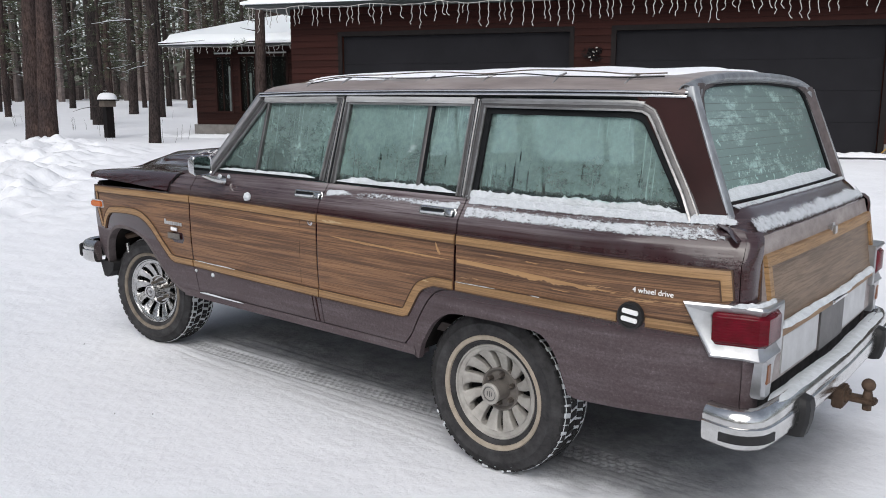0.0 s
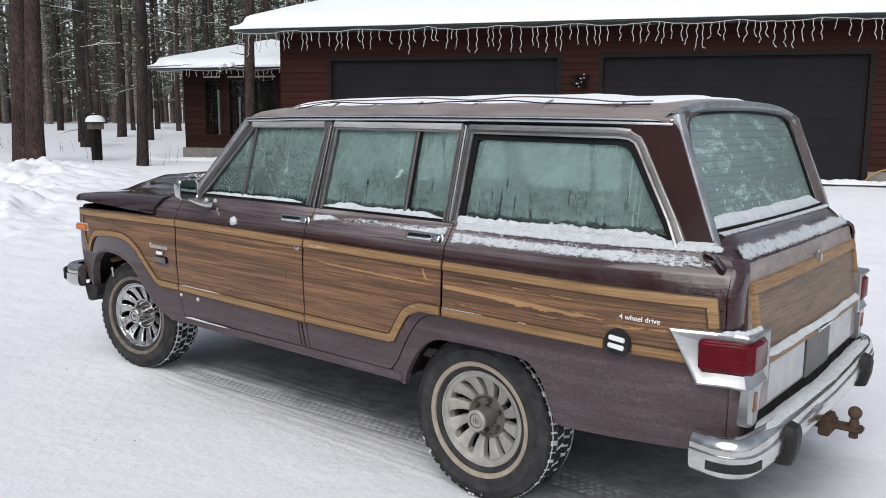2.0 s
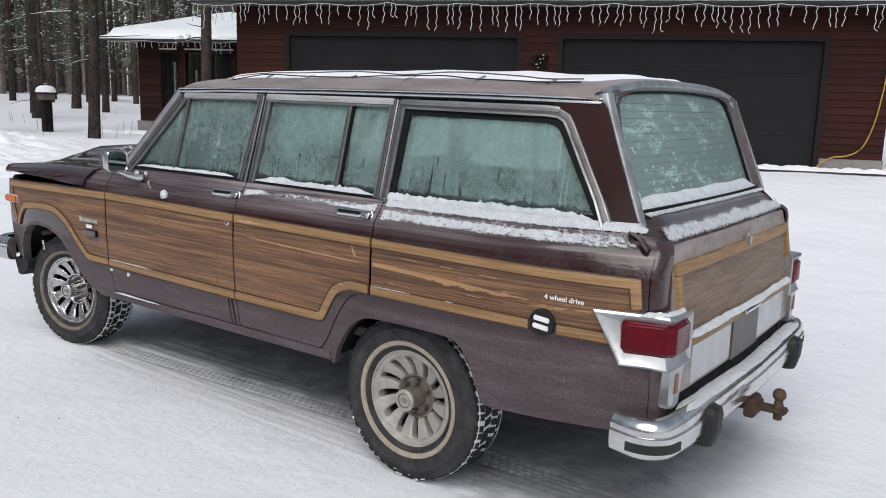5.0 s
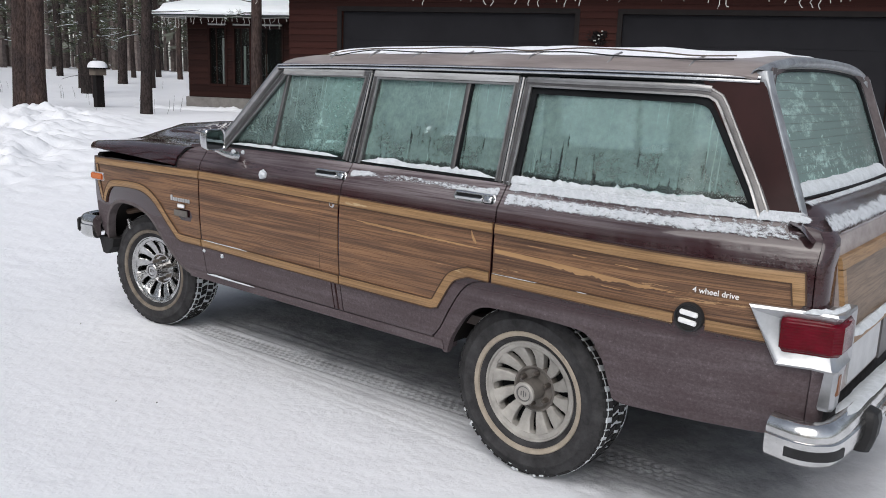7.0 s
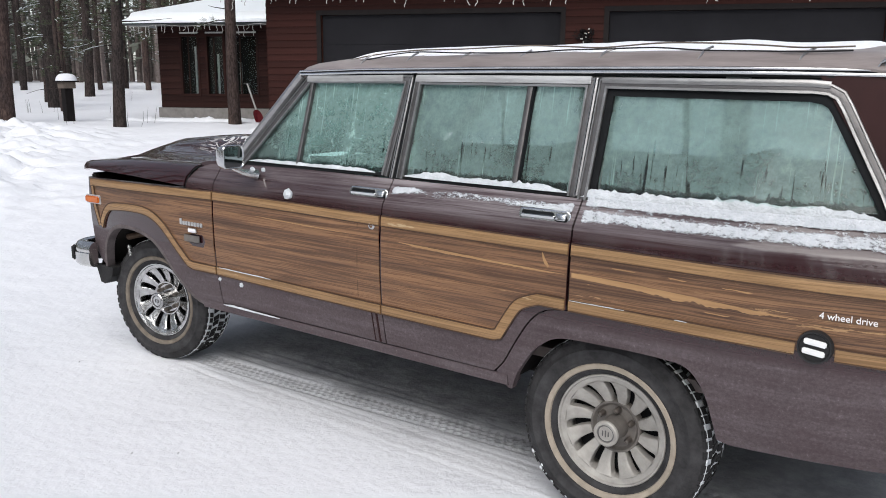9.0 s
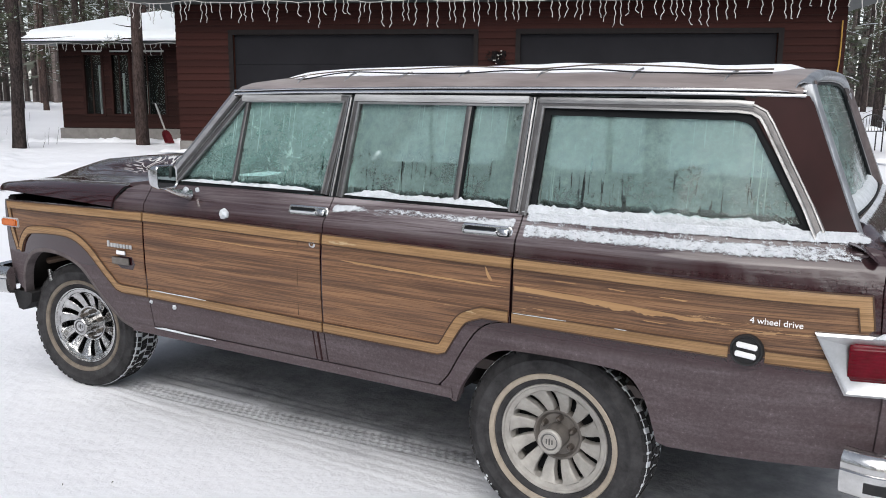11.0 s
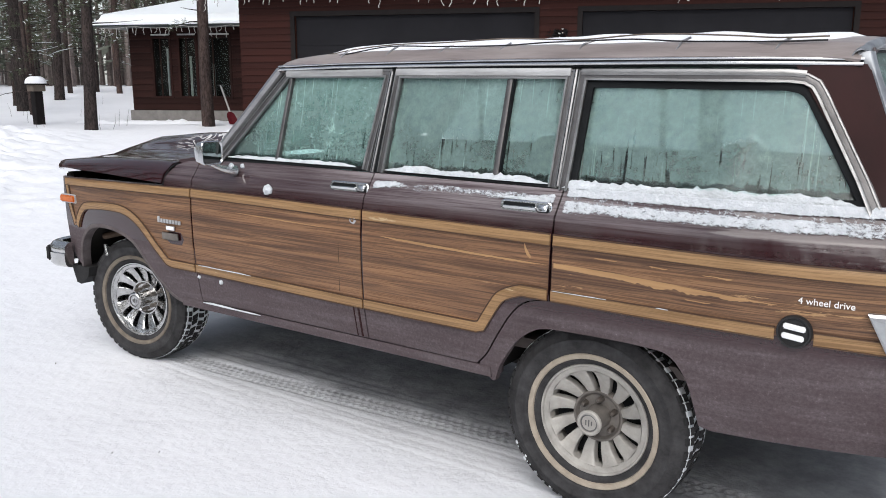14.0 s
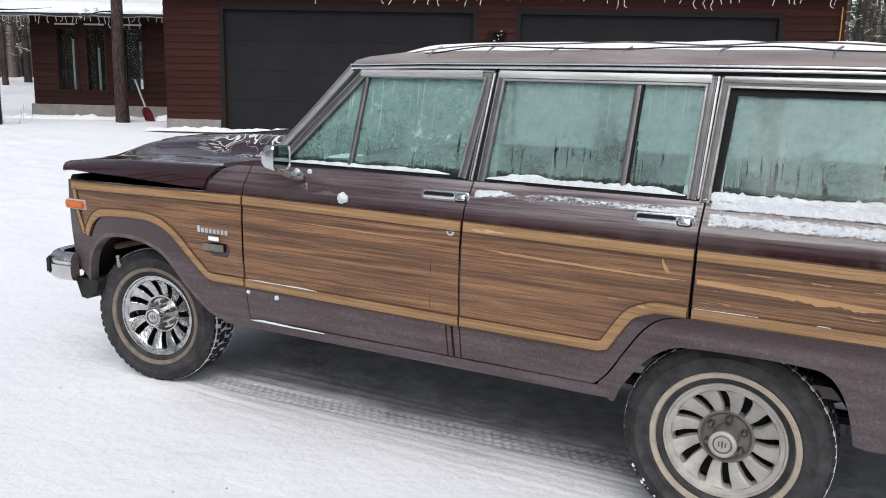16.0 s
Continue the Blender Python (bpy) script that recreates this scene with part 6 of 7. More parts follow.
# ---- snow lying on the car ----
def crust(name, label, path, width, height, seed, group="snow on the car", taper=8, rough=1.0):
    """A ragged ridge of old snow along path (points in space); width across y, height up."""
    pts = []
    for a, b in zip(path, path[1:]):
        n = max(2, int((Vector(b) - Vector(a)).length / 0.012))
        pts += [Vector(a).lerp(Vector(b), k / n) for k in range(n)]
    pts.append(Vector(path[-1]))
    bm = bmesh.new()
    rows = []
    n = len(pts)
    for i, p in enumerate(pts):
        end = min(1, taper * min(i, n - 1 - i) / n + 0.1)
        d = (pts[min(i + 1, n - 1)] - pts[max(i - 1, 0)]).normalized()
        across = Vector((0, 0, 1)).cross(d).normalized()
        h = height * end * (0.80 + rough * 0.50 * noise.noise(Vector((p.x * 6, p.y * 6, seed))) + rough * 0.26 * noise.noise(Vector((p.x * 19, p.y * 19, seed))) + rough * 0.20 * noise.noise(Vector((p.x * 75, p.y * 75, seed))))
        h = max(h, 0.002)
        w = width * (0.8 + rough * 0.45 * noise.noise(Vector((p.x * 6, p.y * 6, seed + 7))) + rough * 0.25 * noise.noise(Vector((p.x * 30, p.y * 30, seed + 3)))) * (0.4 + 0.6 * end)
        row = []
        for t in (-1, -0.8, -0.4, 0, 0.4, 0.8, 1):
            j = rough * 0.42 * noise.noise(Vector((p.x * 48, t * 4, seed))) + rough * 0.22 * noise.noise(Vector((p.x * 130, t * 9, seed)))
            row.append(p + across * (w * 0.5 * t) + Vector((0, 0, (1 - abs(t) ** 2.2) * h * (1 + j) - 0.003)))
        rows.append(row)
    loft(bm, rows, cap=True)
    return mesh_thing(name, bm, CAR_SNOW, label, "snow", group)


def on_flank(x, z, out=0.0):
    return (x, -half_width(x, z) - out, z)


crust("snow_ridge", "crusted snow along the sill of the front side window", [on_flank(-1.84, 1.208, -0.004), on_flank(-1.05, 1.206, -0.004)], 0.026, 0.016, 1)
crust("snow_ridge", "crusted snow along the sill of the rear door window", [on_flank(-0.90, 1.202, -0.004), on_flank(-0.17, 1.197, -0.004)], 0.03, 0.026, 2)
crust("snow_ridge", "thick crusted snow along the sill of the cargo window", [on_flank(-0.115, 1.190, 0.002), on_flank(0.80, 1.190, 0.002)], 0.034, 0.031, 3, taper=20)


def cling(label, x0, x1, z0, z1, cover, thick, seed):
    """A thin sheet of granular snow lying on the sloping shoulder of the flank; cover(x, t) runs from bottom t = 0 to top t = 1."""
    nx, nz = int((x1 - x0) / 0.007), int((z1 - z0) / 0.005)
    verts, cov = [], []
    for i in range(nx + 1):
        x = x0 + (x1 - x0) * i / nx
        for k in range(nz + 1):
            t = k / nz
            z = z0 + (z1 - z0) * t
            c = cover(x, t) * ease(0, 0.06, t) * ease(0, 0.05, 1 - t) * ease(0, 0.02, x - x0) * ease(0, 0.02, x1 - x)
            m = noise.fractal(Vector((x * 24, z * 50, seed)), 1.0, 2.0, 4)
            lift = 0.0015 + thick * max(0, c) * (1 + 0.9 * m)
            verts.append((x, -half_width(x, z) - lift, z + 0.5 * lift))
            cov.append(c)
    w = nz + 1
    faces = [(i * w + k, i * w + k + 1, (i + 1) * w + k + 1, (i + 1) * w + k) for i in range(nx) for k in range(nz) if max(cov[i * w + k], cov[(i + 1) * w + k + 1]) > 0.15]
    me = bpy.data.meshes.new("snow_patch")
    me.from_pydata(verts, [], faces)
    at = me.attributes.new("cover", "FLOAT", "POINT")
    at.data.foreach_set("value", cov)
    me.polygons.foreach_set("use_smooth", [True] * len(faces))
    me.materials.append(CLING)
    tagged(new("snow_patch", me), label, "snow", "snow on the car")


def quarter_cover(x, t):
    wave = 0.10 * noise.noise(Vector((x * 5, 0, 1)))
    top = ease(0.60, 0.74, t + wave * 0.6)
    low = (1 - ease(0.50, 0.62, t - wave * 0.5)) * ease(0.05, 0.30, t + wave)
    c = max(0.72 * top, 0.60 * low * (1 - 0.15 * ease(0.6, 0.95, x)))
    fade = 1 - 0.75 * ease(0.93, 1.0, x + 0.05 * noise.noise(Vector((x * 20, t * 5, 3))))
    return max(c, 0.40 * ease(0.1, 0.3, t)) * fade


def door_cover(x, t):
    body = ease(0.1, 0.5, t + 0.15 * noise.noise(Vector((x * 8, 0, 4)))) * (1 - ease(0.6, 0.95, t + 0.2 * noise.noise(Vector((x * 6, 2, 4)))))
    much = float(np.interp(x, (-0.93, -0.88, -0.80, -0.76, -0.60, -0.35, -0.22, -0.12), (0.65, 0.70, 0.56, 0.42, 0.46, 0.52, 0.60, 0.62)))
    return body * much


cling("granular snow in two bands on the shoulder below the window", -0.098, 1.0, 1.086, 1.192, quarter_cover, 0.006, 4)
cling("thin patchy snow on the rear door shoulder", -0.94, -0.112, 1.110, 1.178, door_cover, 0.007, 6)


def tail_snow():
    """Snow banked against the foot of the tail window."""
    bm = bmesh.new()
    rows = []
    n = 110
    for i in range(n + 1):
        y = -0.685 + 1.37 * i / n
        e = min(1, 0.15 + 12 * min(i, n - i) / n)
        top = 1.226 + 0.040 * e * (1 + 0.25 * noise.noise(Vector((y * 4, 0, 3))) + 0.14 * noise.noise(Vector((y * 25, 0, 3))))
        xg = 0.745 + (1.63 - top) * 0.37 + 0.03 * (1 - (y / 0.7) ** 2)
        foot = 0.924 + 0.022 * (1 - (y / 0.7) ** 2)
        row = [(xg - 0.012, y, top)]
        for t in (0.12, 0.3, 0.5, 0.7, 0.88, 1.0):
            j = 0.006 * noise.noise(Vector((y * 30, t * 6, 1)))
            row.append((xg + (foot - xg) * t + 0.006 * math.sin(math.pi * t), y, top + (1.218 - top) * t ** 1.1 + 0.6 * j + 0.004))
        rows.append(row)
    mesh_thing("snow_bank", loft(bm, rows), CAR_SNOW, "smooth snow banked against the tail window", "snow", "snow on the car", smooth=70)


tail_snow()


def ledge_snow():
    """Granular snow on the ledge above the tailgate, thinning towards the window."""
    verts, cov = [], []
    ny, nt_ = 190, 16
    for i in range(ny + 1):
        y = -0.74 + 1.48 * i / ny
        for k in range(nt_ + 1):
            t = k / nt_
            x = 0.934 + 0.114 * t + 0.012 * (1 - (y / 0.75) ** 2)
            z = float(np.interp(x - 0.012 * (1 - (y / 0.75) ** 2), (0.925, 0.955, 0.985, 1.012, 1.032, 1.043, 1.05), (1.222, 1.209, 1.187, 1.161, 1.138, 1.122, 1.112)))
            c = (0.62 - 0.40 * ease(0.16, 0.30, t) + 0.38 * ease(0.46, 0.72, t + 0.15 * noise.noise(Vector((y * 7, 0, 3))))) * ease(0, 0.06, t) * ease(0, 0.10, 1 - t) * ease(0, 0.03, i / ny) * ease(0, 0.03, 1 - i / ny)
            lift = 0.002 + 0.007 * c * (1 + 0.8 * noise.fractal(Vector((y * 26, t * 6, 2)), 1.0, 2.0, 3)) * (0.4 + 0.6 * ease(0.2, 0.6, t))
            verts.append((x + 0.4 * lift, y, z + lift))
            cov.append(c)
    w = nt_ + 1
    me = bpy.data.meshes.new("snow_patch")
    me.from_pydata(verts, [], [(i * w + k, i * w + k + 1, (i + 1) * w + k + 1, (i + 1) * w + k) for i in range(ny) for k in range(nt_)])
    me.attributes.new("cover", "FLOAT", "POINT").data.foreach_set("value", cov)
    me.polygons.foreach_set("use_smooth", [True] * len(me.polygons))
    me.materials.append(CLING)
    tagged(new("snow_patch", me), "granular snow along the ledge above the tailgate", "snow", "snow on the car")


ledge_snow()
crust("snow_ridge", "snow lying on the lower tailgate moulding", [(1.122, -0.66, 0.802), (1.134, 0, 0.802), (1.122, 0.66, 0.802)], 0.050, 0.022, 10, taper=30, rough=0.6)
crust("snow_ridge", "snow lying on top of the rear bumper", [(1.142, -0.76, 0.567), (1.168, 0, 0.569), (1.142, 0.80, 0.567)], 0.082, 0.008, 11, taper=20, rough=0.3)
crust("snow_ridge", "snow lying on the tail lamp surround", [(1.02, -0.875, 0.902), (1.10, -0.83, 0.902), (1.115, -0.70, 0.902)], 0.03, 0.022, 12)
crust("snow_ridge", "thin line of snow on the door sill", [(-2.0, -0.906, 0.498), (-1.6, -0.908, 0.498)], 0.013, 0.006, 13)


crust("snow_ridge", "thin broken line of snow on the quarter panel strip", [on_flank(-0.10, 0.8405, 0.009), on_flank(0.10, 0.840, 0.009)], 0.004, 0.0026, 27)
crust("snow_ridge", "small flecks of snow on the quarter panel strip", [on_flank(0.27, 0.8385, 0.009), on_flank(0.31, 0.838, 0.009)], 0.006, 0.004, 28)
crust("snow_ridge", "thin line of frost on the lower wood strip", [on_flank(-1.98, 0.691, 0.010), on_flank(-1.62, 0.687, 0.010)], 0.006, 0.004, 21)
crust("snow_ridge", "small snow on the door handle", [on_flank(-0.33, 1.143, 0.008), on_flank(-0.15, 1.141, 0.008)], 0.018, 0.010, 23)


def worn_patches():
    """Strips where the printed grain has worn away to the pale film below: (parent, line of the upper edge, heights, raggedness)."""
    bands = (
        (left_quarter, [(-0.098, 0.936), (0.10, 0.930), (0.30, 0.920), (0.63, 0.899)], [0.017, 0.018, 0.021, 0.004], 1.0),
        (left_quarter, [(0.05, 0.972), (0.13, 0.970)], [0.003, 0.003], 1.2),
        (left_quarter, [(0.24, 0.968), (0.30, 0.966)], [0.004, 0.003], 1.2),
        (left_quarter, [(0.41, 0.962), (0.50, 0.959)], [0.003, 0.004], 1.2),
        (left_quarter, [(0.36, 0.878), (0.44, 0.876)], [0.003, 0.003], 1.2),
        (car, [(-0.86, 0.950), (-0.62, 0.943), (-0.40, 0.934), (-0.125, 0.926)], [0.007, 0.010, 0.007, 0.005], 0.9),
        (car, [(-0.216, 0.998), (-0.204, 0.974), (-0.186, 0.948)], [0.018, 0.020, 0.010], 0.3),
        (car, [(-1.70, 0.968), (-1.40, 0.962), (-1.12, 0.955)], [0.002, 0.004, 0.002], 0.8),
    )
    for seed, (owner, line, heights, ragged) in enumerate(bands):
        xs = [p[0] for p in line]
        n = max(8, int((xs[-1] - xs[0]) / 0.007))
        top, low = [], []
        for i in range(n + 1):
            t = i / n
            x = xs[0] + (xs[-1] - xs[0]) * t
            z = float(np.interp(x, xs, [p[1] for p in line])) + 0.0012 * ragged * noise.noise(Vector((x * 30, 3, seed)))
            h = float(np.interp(x, xs, heights)) * min(1, 8 * (1 - t) + 0.1, 1 if seed == 0 else 8 * t + 0.1)
            h *= 1 + ragged * (0.40 * noise.noise(Vector((x * 17, 7, seed))) + 0.35 * noise.noise(Vector((x * 75, 9, seed)))) * (1 if seed else ease(0.12, 0.28, x) + 0.25)
            top.append((x, z))
            low.append((x, z - max(h, 0.0008)))
        part("worn_patch", panel(top + low[::-1], -1, 0.0040, 0.001, 0.2), PALE_WOOD, owner, "pale worn patch in the wood grain")


worn_patches()


def wet_runs():
    """Dark clean runs where melt water has washed the salt off."""
    for x, z0, z1, w in ((-1.022, 0.640, 0.505, 0.005), (-0.996, 0.632, 0.505, 0.011)):
        part("melt_run", strip([(x, z0), (x + 0.004, z1)], w, -1, 0.0030, 0.0028), PILLAR_PAINT, car)


wet_runs()


def snow_lump(name, p, r, seed, label):
    bm = bmesh.new()
    bmesh.ops.create_icosphere(bm, subdivisions=3, radius=1)
    for v in bm.verts:
        v.co *= 1 + 0.35 * noise.noise(v.co * 1.7 + Vector((seed, 0, 0)))
        v.co = Vector(p) + Vector((v.co.x * r, v.co.y * r * 0.7, v.co.z * r * 0.9))
    mesh_thing(name, bm, CAR_SNOW, label, "snow", "snow on the car")


snow_lump("snow_lump", on_flank(-1.492, 1.085, 0.004), 0.024, 1, "small lump of snow stuck to the front door")
snow_lump("snow_lump", on_flank(-1.995, 0.628, 0.002), 0.010, 2, "small lump of snow stuck on the lower door")
snow_lump("snow_lump", on_flank(-1.84, 0.622, 0.002), 0.012, 3, "small lump of snow stuck on the lower door")


snow_lump("snow_lump", (-1.715, -0.935, 1.178), 0.013, 5, "small lump of snow on the mirror arm")
snow_lump("snow_lump", (-1.665, -0.915, 1.178), 0.011, 6, "small lump of snow on the mirror arm")


def tyre_snow(cx, yc, zc, a0, a1, r, seed):
    """Scraps of snow stuck on the lower sidewall of a tyre."""
    rng = random.Random(seed)
    bm = bmesh.new()
    for k in range(38):
        a = radians(rng.uniform(a0, a1))
        q = r + rng.uniform(-0.025, 0.02)
        c = Vector((cx + q * math.cos(a), -yc - 0.100 - rng.uniform(0, 0.006), zc + q * math.sin(a)))
        w = rng.uniform(0.002, 0.0065)
        m = Matrix.Translation(c) @ Euler((0, -a, 0)).to_matrix().to_4x4() @ Matrix.Diagonal((w, 0.5 * w, w * rng.uniform(0.8, 2.0), 1))
        bmesh.ops.create_icosphere(bm, subdivisions=1, radius=1, matrix=m)
    mesh_thing("tyre_snow", bm, CAR_SNOW, "scraps of snow stuck to the lower tyre", "snow", "snow on the car", kind="stuff")


tyre_snow(0.0185, 0.740, 0.354, 205, 290, 0.326, 3)


def roof_snow():
    bm = bmesh.new()
    rows = []
    for i in range(60):
        x = -1.50 + i * (2.26 / 59)
        row = []
        for k in range(-16, 17):
            t = k / 16
            edge = 0.735 + 0.02 * noise.noise(Vector((x * 3, t * 0.5 + (1 if t > 0 else 5), 2))) + 0.03 * noise.noise(Vector((x * 13, (1 if t > 0 else 5), 2)))
            y = (edge - 0.075 * ease(0.3, 0.76, x)) * t
            base = 1.632 + 0.057 * (1 - (abs(y) / 0.772) ** 2.4) ** 0.9
            base += float(np.interp(x, (-1.44, -1.25, -0.9, 0.1, 0.4, 0.62, 0.76), (-0.012, -0.002, 0.004, 0.0, -0.008, -0.016, -0.024)))
            h = 0.040 * (1 - abs(t) ** 9) * min(1, i / 5 + 0.05, (59 - i) / 3 + 0.1)
            row.append((x, y, base - 0.004 + h * (1 + 0.3 * noise.noise(Vector((x * 4, y * 4, 0))))))
        rows.append(row)
    mesh_thing("roof_snow", loft(bm, rows), SNOW, "thin blanket of snow on the car roof", "snow", "snow on the car", smooth=60)


roof_snow()


# ---- garage ----
HM = Matrix(((U.x, N.x, 0, 0), (U.y, N.y, 0, 0), (0, 0, 1, 0), (0, 0, 0, 1)))
G_L, G_R, G_N, TOP = -7.44, 4.72, 11.73, 3.36
D1, D2, D_TOP, D_BOT = (-6.316, -1.739), (-0.886, 3.602), 2.80, 0.62


def house_box(specs, bevel=0.0):
    bm = bmesh.new()
    for lo, hi in specs:
        box(bm, lo, hi, bevel)
    bmesh.ops.transform(bm, matrix=HM, verts=bm.verts[:])
    return bm


UNIT_BOARD = {}


def board(parent, u0, u1, z, h, n, depth=0.022, mat=None):
    """One siding board, a shared mesh scaled to length."""
    mat = mat or SIDING
    if mat.name not in UNIT_BOARD:
        bm = bmesh.new()
        rows = [[(x, 0.0, 0.0), (x, -1.0, 0.02), (x, -1.0, 0.12), (x, -0.55, 1.0), (x, 0.0, 1.0)] for x in (0, 1)]
        loft(bm, rows, closed=True, cap=True)
        ob = link("board", bm, mat)
        UNIT_BOARD[mat.name] = ob.data
        bpy.data.objects.remove(ob)
    o = new("board", UNIT_BOARD[mat.name])
    o.parent = parent
    o.matrix_basis = HM @ Matrix.Translation((u0, n, z)) @ Matrix.Diagonal((u1 - u0, depth, h, 1))
    return o


def garage():
    w = tagged(link("wall_garage", house_box([((G_L, G_N, 0.3), (D1[0], G_N + 0.2, TOP)), ((D1[1], G_N, 0.3), (D2[0], G_N + 0.2, TOP)), ((D2[1], G_N, 0.3), (G_R, G_N + 0.2, TOP)),
                                             ((D1[0], G_N, D_TOP), (D1[1], G_N + 0.2, TOP)), ((D2[0], G_N, D_TOP), (D2[1], G_N + 0.2, TOP)),
                                             ((G_L, G_N + 0.2, 0.3), (G_L + 0.2, G_N + 7.5, TOP)), ((G_R - 0.2, G_N + 0.2, 0.3), (G_R, G_N + 7.5, TOP)), ((G_L, G_N + 7.3, 0.3), (G_R, G_N + 7.5, TOP))]), TRIMBOARD),
               "red-brown garage wall with horizontal lap siding", "wall", kind="structure")
    h = 0.128
    z = 0.80
    while z < TOP - 0.02:
        hh = min(h, TOP - z)
        spans = [(G_L, D1[0] - 0.09), (D1[1] + 0.09, D2[0] - 0.09), (D2[1] + 0.09, G_R)] if z < D_TOP + 0.02 else [(G_L, -2.0), (-1.995, G_R)]
        for a, b in spans:
            board(w, a, b, z, hh, G_N)
        z += h
    # side wall boards towards the small building
    z = 0.80
    while z < TOP - 0.02:
        o = new("board", UNIT_BOARD[SIDING.name])
        o.parent = w
        o.matrix_basis = HM @ Matrix.Translation((G_L, G_N + 7.4, z)) @ Matrix.Rotation(radians(-90), 4, "Z") @ Matrix.Diagonal((7.4, 0.022, h, 1))
        z += h
    part("footing", house_box([((G_L - 0.02, G_N - 0.03, 0.2), (D1[0] - 0.1, G_N, 0.80)), ((D1[1] + 0.1, G_N - 0.03, 0.2), (D2[0] - 0.1, G_N, 0.80)), ((D2[1] + 0.1, G_N - 0.03, 0.2), (G_R + 0.02, G_N, 0.80))]), CONCRETE, w, "bare concrete footing")
    for i, (a, b) in enumerate((D1, D2)):
        d = tagged(link("door_%d" % (i + 1), house_box([((a, G_N + 0.10, D_BOT - 0.2), (b, G_N + 0.13, D_TOP))]), DARK_FRAME), "closed charcoal sectional garage door", "garage door", kind="structure")
        n = 4
        hgt = (D_TOP - D_BOT) / n
        for k in range(n):
            part("door_panel", house_box([((a + 0.004, G_N + 0.065, D_BOT + k * hgt + 0.001), (b - 0.004, G_N + 0.10, D_BOT + (k + 1) * hgt - 0.001))], 0.002), DOOR, d)
        part("door_trim", house_box([((a - 0.09, G_N - 0.03, D_BOT), (a, G_N + 0.06, D_TOP + 0.09)), ((b, G_N - 0.03, D_BOT), (b + 0.09, G_N + 0.06, D_TOP + 0.09)), ((a, G_N - 0.03, D_TOP), (b, G_N + 0.06, D_TOP + 0.09))]), DARK_FRAME, d, "dark door casing")


garage()


def hip_roof(name, u0, u1, n0, n1, z, pitch, ridge_in, thick, snow, label):
    """A hipped roof on its eaves with fascia and soffit, and the snow that lies on it."""
    def skin(grow, lift, t):
        a, b, c, d = u0 - grow, u1 + grow, n0 - grow, n1 + grow
        mid, run = (c + d) / 2, (d - c) / 2
        zz = z + lift
        top = zz + run * pitch
        ra, rb = a + run * ridge_in, b - run * ridge_in
        bm = bmesh.new()
        low = [bm.verts.new(p) for p in ((a, c, zz), (b, c, zz), (b, d, zz), (a, d, zz))]
        up = [bm.verts.new(p) for p in ((a, c, zz + t), (b, c, zz + t), (b, d, zz + t), (a, d, zz + t))]
        r = [bm.verts.new((ra, mid, top + t)), bm.verts.new((rb, mid, top + t))]
        bm.faces.new(low)
        for k in range(4):
            bm.faces.new((low[k], low[(k + 1) % 4], up[(k + 1) % 4], up[k]))
        bm.faces.new((up[0], up[1], r[1], r[0]))
        bm.faces.new((up[1], up[2], r[1]))
        bm.faces.new((up[2], up[3], r[0], r[1]))
        bm.faces.new((up[3], up[0], r[0]))
        return bm
    bm = skin(0, 0, thick)
    bmesh.ops.transform(bm, matrix=HM, verts=bm.verts[:])
    tagged(link(name, bm, FASCIA), "low hipped roof with grey-green fascia", "roof", kind="structure")
    bm = skin(0.07, thick + 0.004, snow)
    bmesh.ops.bevel(bm, geom=[e for e in bm.edges if min(v.co.z for v in e.verts) > z + thick + 0.05], offset=snow * 0.75, segments=5, affect="EDGES", clamp_overlap=True)
    for i in range(1, 40):
        bmesh.ops.bisect_plane(bm, geom=bm.verts[:] + bm.edges[:] + bm.faces[:], dist=1e-4, plane_co=(u0 + (u1 - u0) * i / 40, 0, 0), plane_no=(1, 0, 0))
    for v in bm.verts:
        if v.co.z > z + thick + 0.03:
            v.co.z += 0.035 * noise.noise(Vector((v.co.x * 0.8, v.co.y * 0.8, 0)))
        v.co.y += 0.025 * noise.noise(Vector((v.co.x * 1.3, 4, v.co.z)))
    bmesh.ops.transform(bm, matrix=HM, verts=bm.verts[:])
    mesh_thing("roof_snow", bm, ROOF_SNOW, label, "snow", smooth=50)


hip_roof("roof_garage", -8.12, 5.42, 11.08, 19.9, 3.37, 0.36, 0.95, 0.03, 0.22, "thick smooth snow on the garage roof")


def snow_berm(u0, u1, n, seed, floor=0.59, tall=0.07):
    """A low lumpy line of scraped snow along the foot of the doors."""
    bm = bmesh.new()
    rows = []
    k = int((u1 - u0) / 0.04)
    for i in range(k + 1):
        u = u0 + (u1 - u0) * i / k
        g = ground_z(*at_house(u, n, 0).xy)
        h = tall * (0.9 + 0.9 * noise.noise(Vector((u * 2.2, seed, 0))) + 0.5 * noise.noise(Vector((u * 8, seed, 0))))
        rows.append([at_house(u, n + d, max(g, floor) + (max(h, 0.01) if w else -0.05) * w) for d, w in ((-0.35, 0), (-0.2, 0.55), (-0.08, 1.0), (0.05, 0.8), (0.15, 0.0))])
    loft(bm, rows)
    mesh_thing("snow_berm", bm, SNOW, "low lumpy line of scraped snow along the garage", "snow", smooth=70)


snow_berm(G_L - 0.3, G_R + 0.8, G_N - 0.05, 2)


